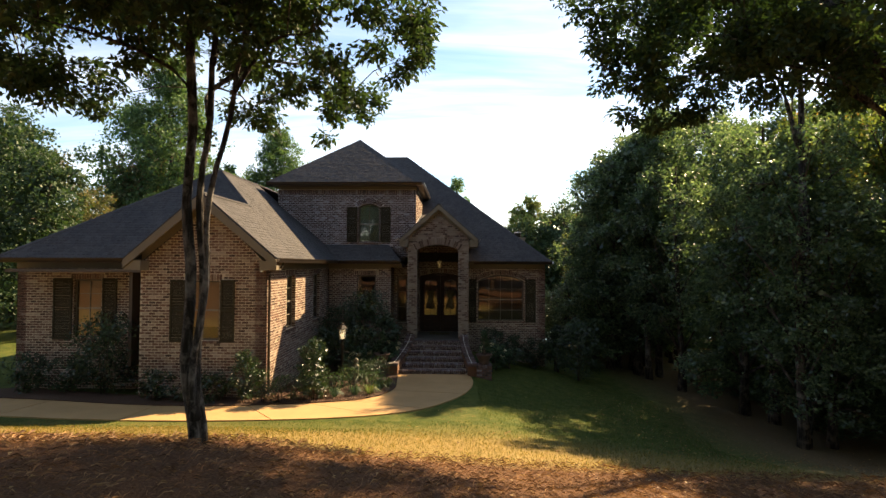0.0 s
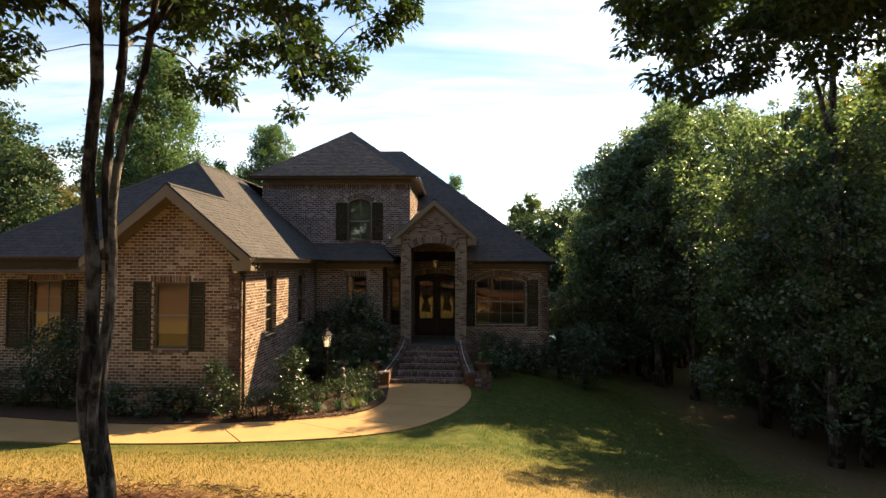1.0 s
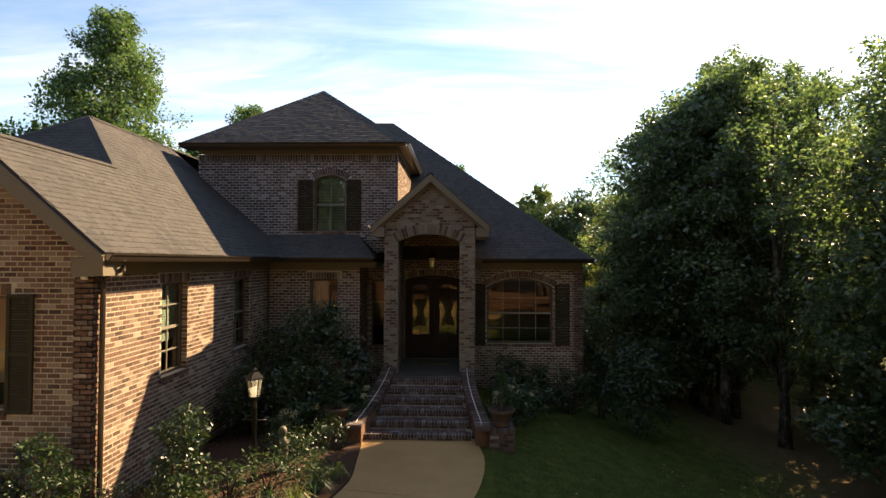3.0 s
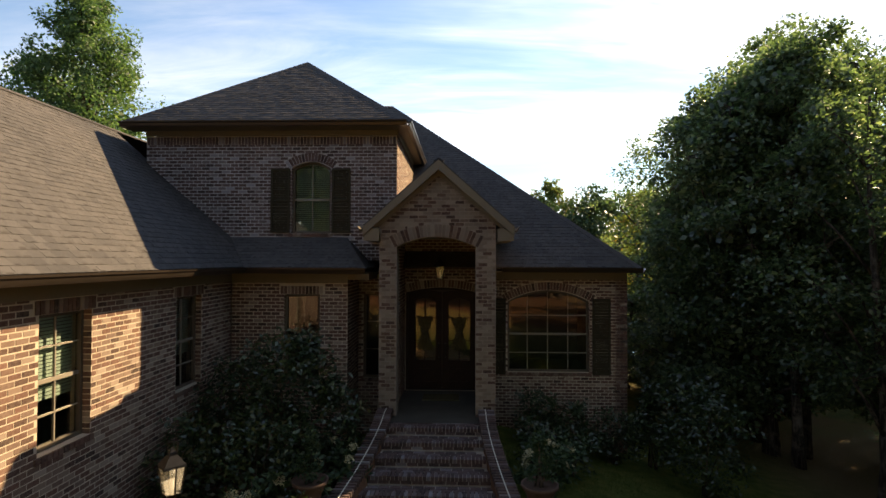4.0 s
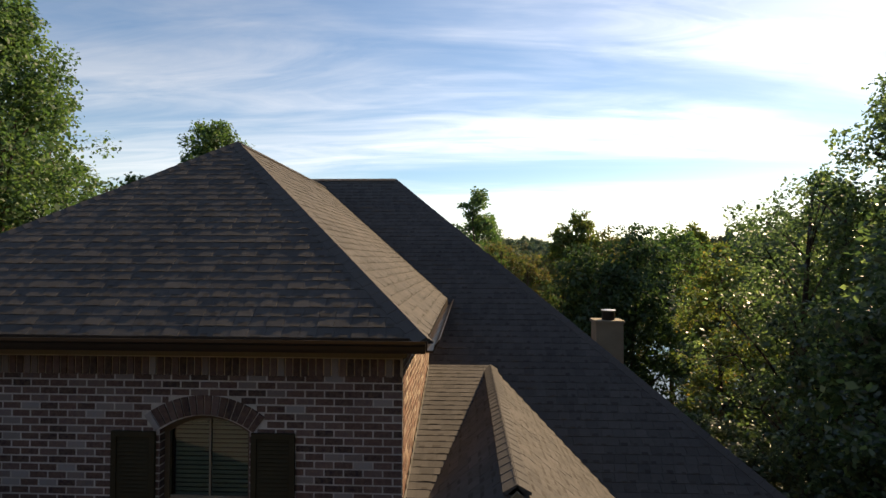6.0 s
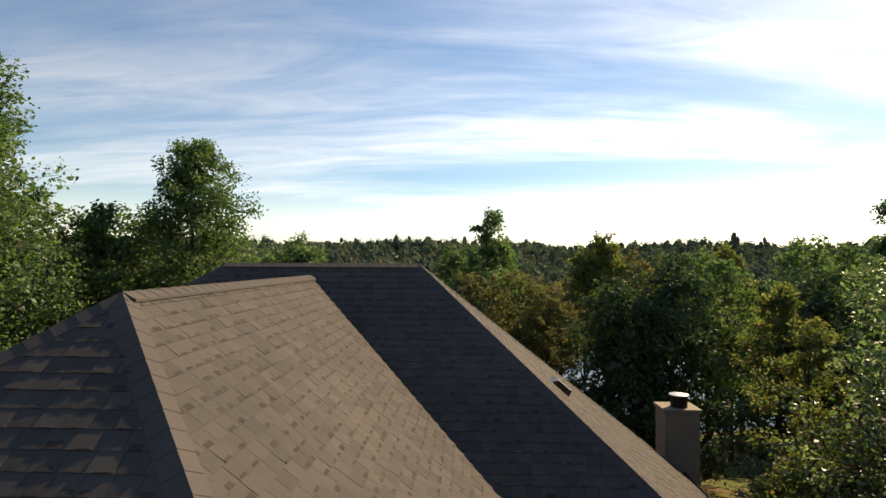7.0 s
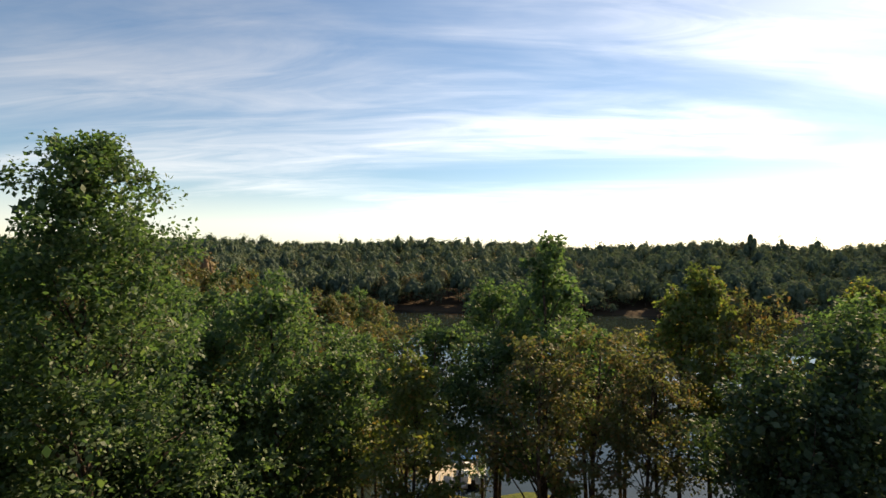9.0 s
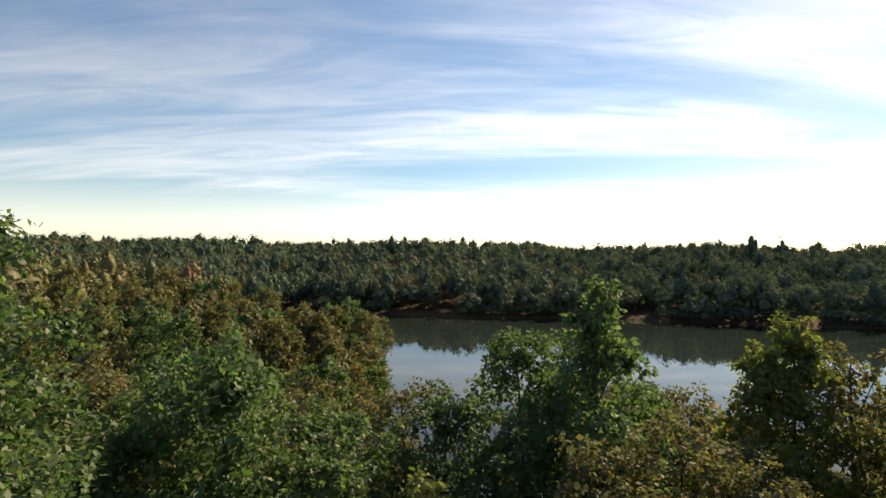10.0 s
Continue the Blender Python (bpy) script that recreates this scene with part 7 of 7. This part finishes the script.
# potted cones on the pedestals
for i, x in enumerate((-1.28, 2.42)):
    p = thing("planter", "round terracotta planter on the brick pedestal", "planter", "planters beside the steps", at=(x, 4.72, SZ0 + 0.42))
    V, F = lathe([(0.17, 0), (0.2, 0.02), (0.17, 0.06), (0.20, 0.16), (0.27, 0.30), (0.30, 0.33), (0.30, 0.37), (0.27, 0.37), (0.26, 0.33), (0.0, 0.32)], 20)
    part_mesh("bowl", mesh_from("bowl", V, F, TERRACOTTA, True), p)
    shrub("topiary", "small dark conical evergreen in a planter", x, 4.72, 0.24, 0.85, LEAF_DEEP, 0.06, 1100, 80 + i, "cone", z=SZ0 + 0.74)
# garden figure by the lamp
V, F = lathe([(0.13, 0), (0.13, 0.06), (0.08, 0.08), (0.085, 0.3), (0.11, 0.42), (0.09, 0.52), (0.12, 0.6), (0.06, 0.68), (0.05, 0.7), (0.075, 0.76), (0.075, 0.83), (0.04, 0.88)], 14)
fig = part_mesh("statue", mesh_from("statue", V, F, STATUE, True))
fig.location = (-1.85, 2.75, land(-1.85, 2.75) + 0.06)
tagged(fig, "small weathered bronze garden statue in the bed", "statue")


# ---- grass, straw and fallen leaves ----
def inside_walk(x, y):
    return any(abs(y - (a[1] + b[1]) / 2) < abs(a[1] - b[1]) / 2 + 0.1 and abs(x - (a[0] + b[0]) / 2) < 0.8 for a, b in zip(WALK_IN[12:], WALK_OUT[12:])) or (-1.0 < x < 2.1 and y > 0.2)


def carpet(name, label, n, x0, x1, y0, y1, size, mat, seed, ok, upright=False, narrow=0.1, lift=0.0):
    rng = np.random.default_rng(seed)
    V, m = [], 0
    while m < n:
        x, y = rng.uniform(x0, x1), rng.uniform(y0, y1)
        if not ok(x, y, rng.random()):
            continue
        m += 1
        z = land(x, y) + lift
        a = rng.uniform(0, 6.283)
        s = size * rng.uniform(0.6, 1.4)
        d = np.array([math.cos(a), math.sin(a), 0])
        q = np.array([-math.sin(a), math.cos(a), 0])
        p = np.array([x, y, z])
        if upright:
            up = np.array([0, 0, 1.0])
            V += [p - q * s * narrow, p + q * s * narrow, p + q * s * narrow * 0.6 + up * s * 0.6 + d * s * 0.15, p + up * s + d * s * 0.45]
        else:
            t = np.array([0, 0, rng.uniform(0.0, 0.5) * s])
            V += [p + np.array([0, 0, 0.012]), p + d * s * 0.5 + q * s * narrow + t + np.array([0, 0, 0.012]), p + d * s + t * 0.6 + np.array([0, 0, 0.012]), p + d * s * 0.5 - q * s * narrow + t * 0.8 + np.array([0, 0, 0.012])]
    t = thing(name, label, "ground cover", kind="stuff")
    part_mesh("blades" if upright else "pieces", quads(name, np.array(V), n, mat), t)


def straw_edge(x):
    return -7.5 + 0.325 * min(max(x, 0), 8) + 0.5 * noise.noise((x * 0.5, 0, 2))


def on_lawn(x, y, r):
    edge = straw_edge(x)
    return y > edge and not inside_walk(x, y) and (y < -0.4 + (2.0 if x > 2 else -1.4) or (x > 2.1)) and x < 8.2 + 1.6 * noise.noise((x * 0.3, y * 0.3, 8)) + 0.05 * max(0, y)


def parched(x, y):
    return smooth(-1.6, -4.6, y + 1.6 * noise.noise((x * 0.35, y * 0.35, 6)))


carpet("grass", "green lawn grass beside the walk", 52000, -14, 9.5, -7.0, 9, 0.040, LUSH, 1, lambda x, y, r: on_lawn(x, y, r) and r > parched(x, y), True, 0.07)
carpet("grass", "dry yellow lawn grass towards the street", 36000, -14, 9.5, -8.6, 0, 0.040, GRASS, 5, lambda x, y, r: on_lawn(x, y, r) and r < parched(x, y), True, 0.07)
carpet("pine_straw", "brown pine straw scattered under the trees", 60000, -9, 11, -12.2, -4.2, 0.12, STRAW, 2, lambda x, y, r: y < straw_edge(x) + 0.4 * r or x > 9, False, 0.014)
carpet("fallen_leaves", "dry fallen leaves on the ground", 8500, -10, 15, -12, 6, 0.05, DEAD_LEAF, 3, lambda x, y, r: (y < straw_edge(x) or r < 0.10 or (x > 6.2 and r < 0.7)) and not inside_walk(x, y), False, 0.3)
carpet("mulch", "shredded bark in the planting bed", 15000, -4.6, -0.6, -0.75, 5, 0.075, BARK_CHIP, 4, lambda x, y, r: not inside_walk(x, y) and y > 0.1 + 0.3 * (x + 0.7) - 0.2, False, 0.14, 0.045)
carpet("fallen_leaves", "brown leaves fallen on the bank by the water", 2600, -18, 9, 57, 69.5, 0.17, DEAD_LEAF, 6, lambda x, y, r: noise.noise((x * 0.16, y * 0.16, 1)) > -0.1 and not -11 < x < -7, False, 0.35)


# ---- the shore: dock and boats ----
dock = thing("dock", "weathered wooden boat dock with a gangway", "dock")
dz = WATER_Z + 0.45
part("frame", boxes((-7.2, -4.3, 73.2, 73.3, dz - 0.3, dz - 0.05), (-7.2, -4.3, 78.2, 78.3, dz - 0.3, dz - 0.05), (-7.2, -7.1, 73.3, 78.2, dz - 0.3, dz - 0.05), (-4.4, -4.3, 73.3, 78.2, dz - 0.3, dz - 0.05)), DOCKWOOD, dock)
plank = mesh_from("plank", *(lambda bm: ([tuple(v.co) for v in bm.verts], [tuple(v.index for v in f.verts) for f in bm.faces]))((lambda b: (b.verts.index_update(), b)[1])(boxes((-1.45, 1.45, 0, 0.135, 0, 0.04)))), DOCKWOOD)
for i in range(34):
    p = part_mesh("plank", plank, dock)
    p.location = (-5.75, 73.25 + 0.148 * i, dz - 0.04)
gang = part("gangway", boxes((-6.1, -4.9, 70.6, 73.3, dz + 0.02, dz + 0.10)), DOCKWOOD, dock, "pale gangway to the shore")
for x in (-6.1, -4.9):
    V, F = [], []
    for y in (70.7, 71.9, 73.1):
        tube(V, F, [(x, y, dz), (x, y, dz + 1.0)], [0.035, 0.035], 6)
    tube(V, F, [(x, 70.65, dz + 1.0), (x, 73.2, dz + 1.0)], [0.035, 0.035], 6)
    part_mesh("handrail", mesh_from("handrail", V, F, ALU), gang)
for x, y in ((-7.25, 73.4), (-7.25, 78.1), (-4.25, 78.1), (-4.25, 73.4)):
    V, F = [], []
    tube(V, F, [(x, y, WATER_Z - 1.5), (x, y, dz + 0.9)], [0.12, 0.11], 10)
    part_mesh("pile", mesh_from("pile", V, F, BARK, True), dock)

boat = thing("pontoon_boat", "white pontoon boat with a blue canvas canopy", "boat", at=(-2.75, 76.2, WATER_Z), turn=-2)
for x in (-0.85, 0.85):
    V, F = [], []
    tube(V, F, [(x, -3.1, 0.05), (x, 2.6, 0.05), (x, 3.2, 0.25)], [0.32, 0.32, 0.06], 12)
    part_mesh("pontoon", mesh_from("pontoon", V, F, ALU, True), boat)
part("deck", boxes((-1.22, 1.22, -3.0, 3.0, 0.36, 0.44)), DOCKWOOD, boat, bevel=0.01)
part("side_fence", boxes((-1.22, -1.17, -2.8, 2.9, 0.44, 1.05)), WHITE, boat, bevel=0.01)
part("side_fence", boxes((1.17, 1.22, -2.8, 2.9, 0.44, 1.05)), WHITE, boat, bevel=0.01)
part("front_fence", boxes((-1.17, 1.17, 2.85, 2.9, 0.44, 1.05)), WHITE, boat, bevel=0.01)
for a in ((-1.1, -0.5, -2.4, -0.6, 0.44, 0.85), (0.5, 1.1, -2.4, -1.2, 0.44, 0.85), (-1.1, -0.5, 1.0, 2.6, 0.44, 0.85), (0.5, 1.1, 1.0, 2.6, 0.44, 0.85)):
    part("bench", boxes(a, (a[0] if a[0] < 0 else a[1] - 0.12, a[0] + 0.12 if a[0] < 0 else a[1], a[2], a[3], 0.85, 1.15)), WHITE, boat)
part("console", boxes((0.45, 1.0, -0.6, -0.1, 0.44, 1.3)), BLACK, boat, bevel=0.04)
part("outboard_motor", boxes((-0.2, 0.2, -3.5, -3.05, 0.1, 1.0)), BLACK, boat, bevel=0.06)
bm = bmesh.new()
prev = None
for i in range(9):
    t = i / 8
    x = -1.2 + 2.4 * t
    z = 2.25 + 0.22 * math.sin(math.pi * t)
    ring = [bm.verts.new(p) for p in ((x, -2.0, z), (x, 0.9, z), (x, 0.9, z - 0.05), (x, -2.0, z - 0.05))]
    if prev:
        for k in range(4):
            bm.faces.new((prev[k], prev[(k + 1) % 4], ring[(k + 1) % 4], ring[k]))
    else:
        bm.faces.new(ring)
    prev = ring
bm.faces.new(prev[::-1])
part("canopy", bm, CANVAS, boat, "blue canvas canopy")
for x in (-1.18, 1.18):
    for y0, y1 in ((-0.5, -1.95), (-0.5, 0.85)):
        V, F = [], []
        tube(V, F, [(x, y0, 1.0), (x, y1, 2.24)], [0.018, 0.018], 6)
        part_mesh("canopy_pole", mesh_from("canopy_pole", V, F, ALU), boat)
ski = thing("rowing_boat", "small white boat drawn up on the ramp", "boat", at=(-10.0, 69.0, land(-10.0, 69.0) + 0.12), turn=74)
bm = bmesh.new()
prev = None
for i in range(9):
    t = i / 8
    w = 0.46 * (1 - t ** 3) + 0.02
    y = -1.1 + 2.2 * t
    ring = [bm.verts.new(p) for p in ((-w, y, 0.45 + 0.12 * t), (-w * 0.7, y, 0.02 + 0.15 * t * t), (w * 0.7, y, 0.02 + 0.15 * t * t), (w, y, 0.45 + 0.12 * t), (w * 0.85, y, 0.45 + 0.12 * t), (w * 0.6, y, 0.16 + 0.15 * t * t), (-w * 0.6, y, 0.16 + 0.15 * t * t), (-w * 0.85, y, 0.45 + 0.12 * t))]
    if prev:
        for k in range(8):
            bm.faces.new((prev[k], prev[(k + 1) % 8], ring[(k + 1) % 8], ring[k]))
    else:
        bm.faces.new(ring)
    prev = ring
bm.faces.new(prev[::-1])
part("hull", bm, WHITE, ski)
part("seat", boxes((-0.34, 0.34, -0.5, -0.25, 0.34, 0.38)), DOCKWOOD, ski)
part("seat", boxes((-0.3, 0.3, 0.3, 0.52, 0.36, 0.40)), DOCKWOOD, ski)
RAMP = plain("grey_gravel", (0.075, 0.07, 0.066), 0.95, 0, 0.25, 8, 0.6)
ribbon("road", [(-11.3 + 0.05 * i, 69.6 - 1.2 * i) for i in range(14)], [(-8.5 + 0.14 * i, 69.6 - 1.2 * i) for i in range(14)], RAMP, 0.05, "grey gravel ramp down to the water", "ramp")
# pale stepping stones from the gangway up the bank
stone_rng = random.Random(21)
for i in range(24):
    f = i / 23
    x, y = -5.5 + 2.0 * f + 0.5 * math.sin(4 * f) + stone_rng.uniform(-0.35, 0.35), 70.3 - 8.0 * f
    bm = bmesh.new()
    k = 7
    ring = [(0.30 * stone_rng.uniform(0.75, 1.2) * math.cos(6.283 * a / k), 0.24 * stone_rng.uniform(0.75, 1.2) * math.sin(6.283 * a / k), 0) for a in range(k)]
    prism(bm, ring, (0, 0, 0.09))
    st = part("stepping_stone", bm, STONE, None, bevel=0.015)
    st.location = (x, y, land(x, y) - 0.02)
    tagged(st, "pale flat stepping stone set in the grass", "stepping stone", "stones of the path to the dock")
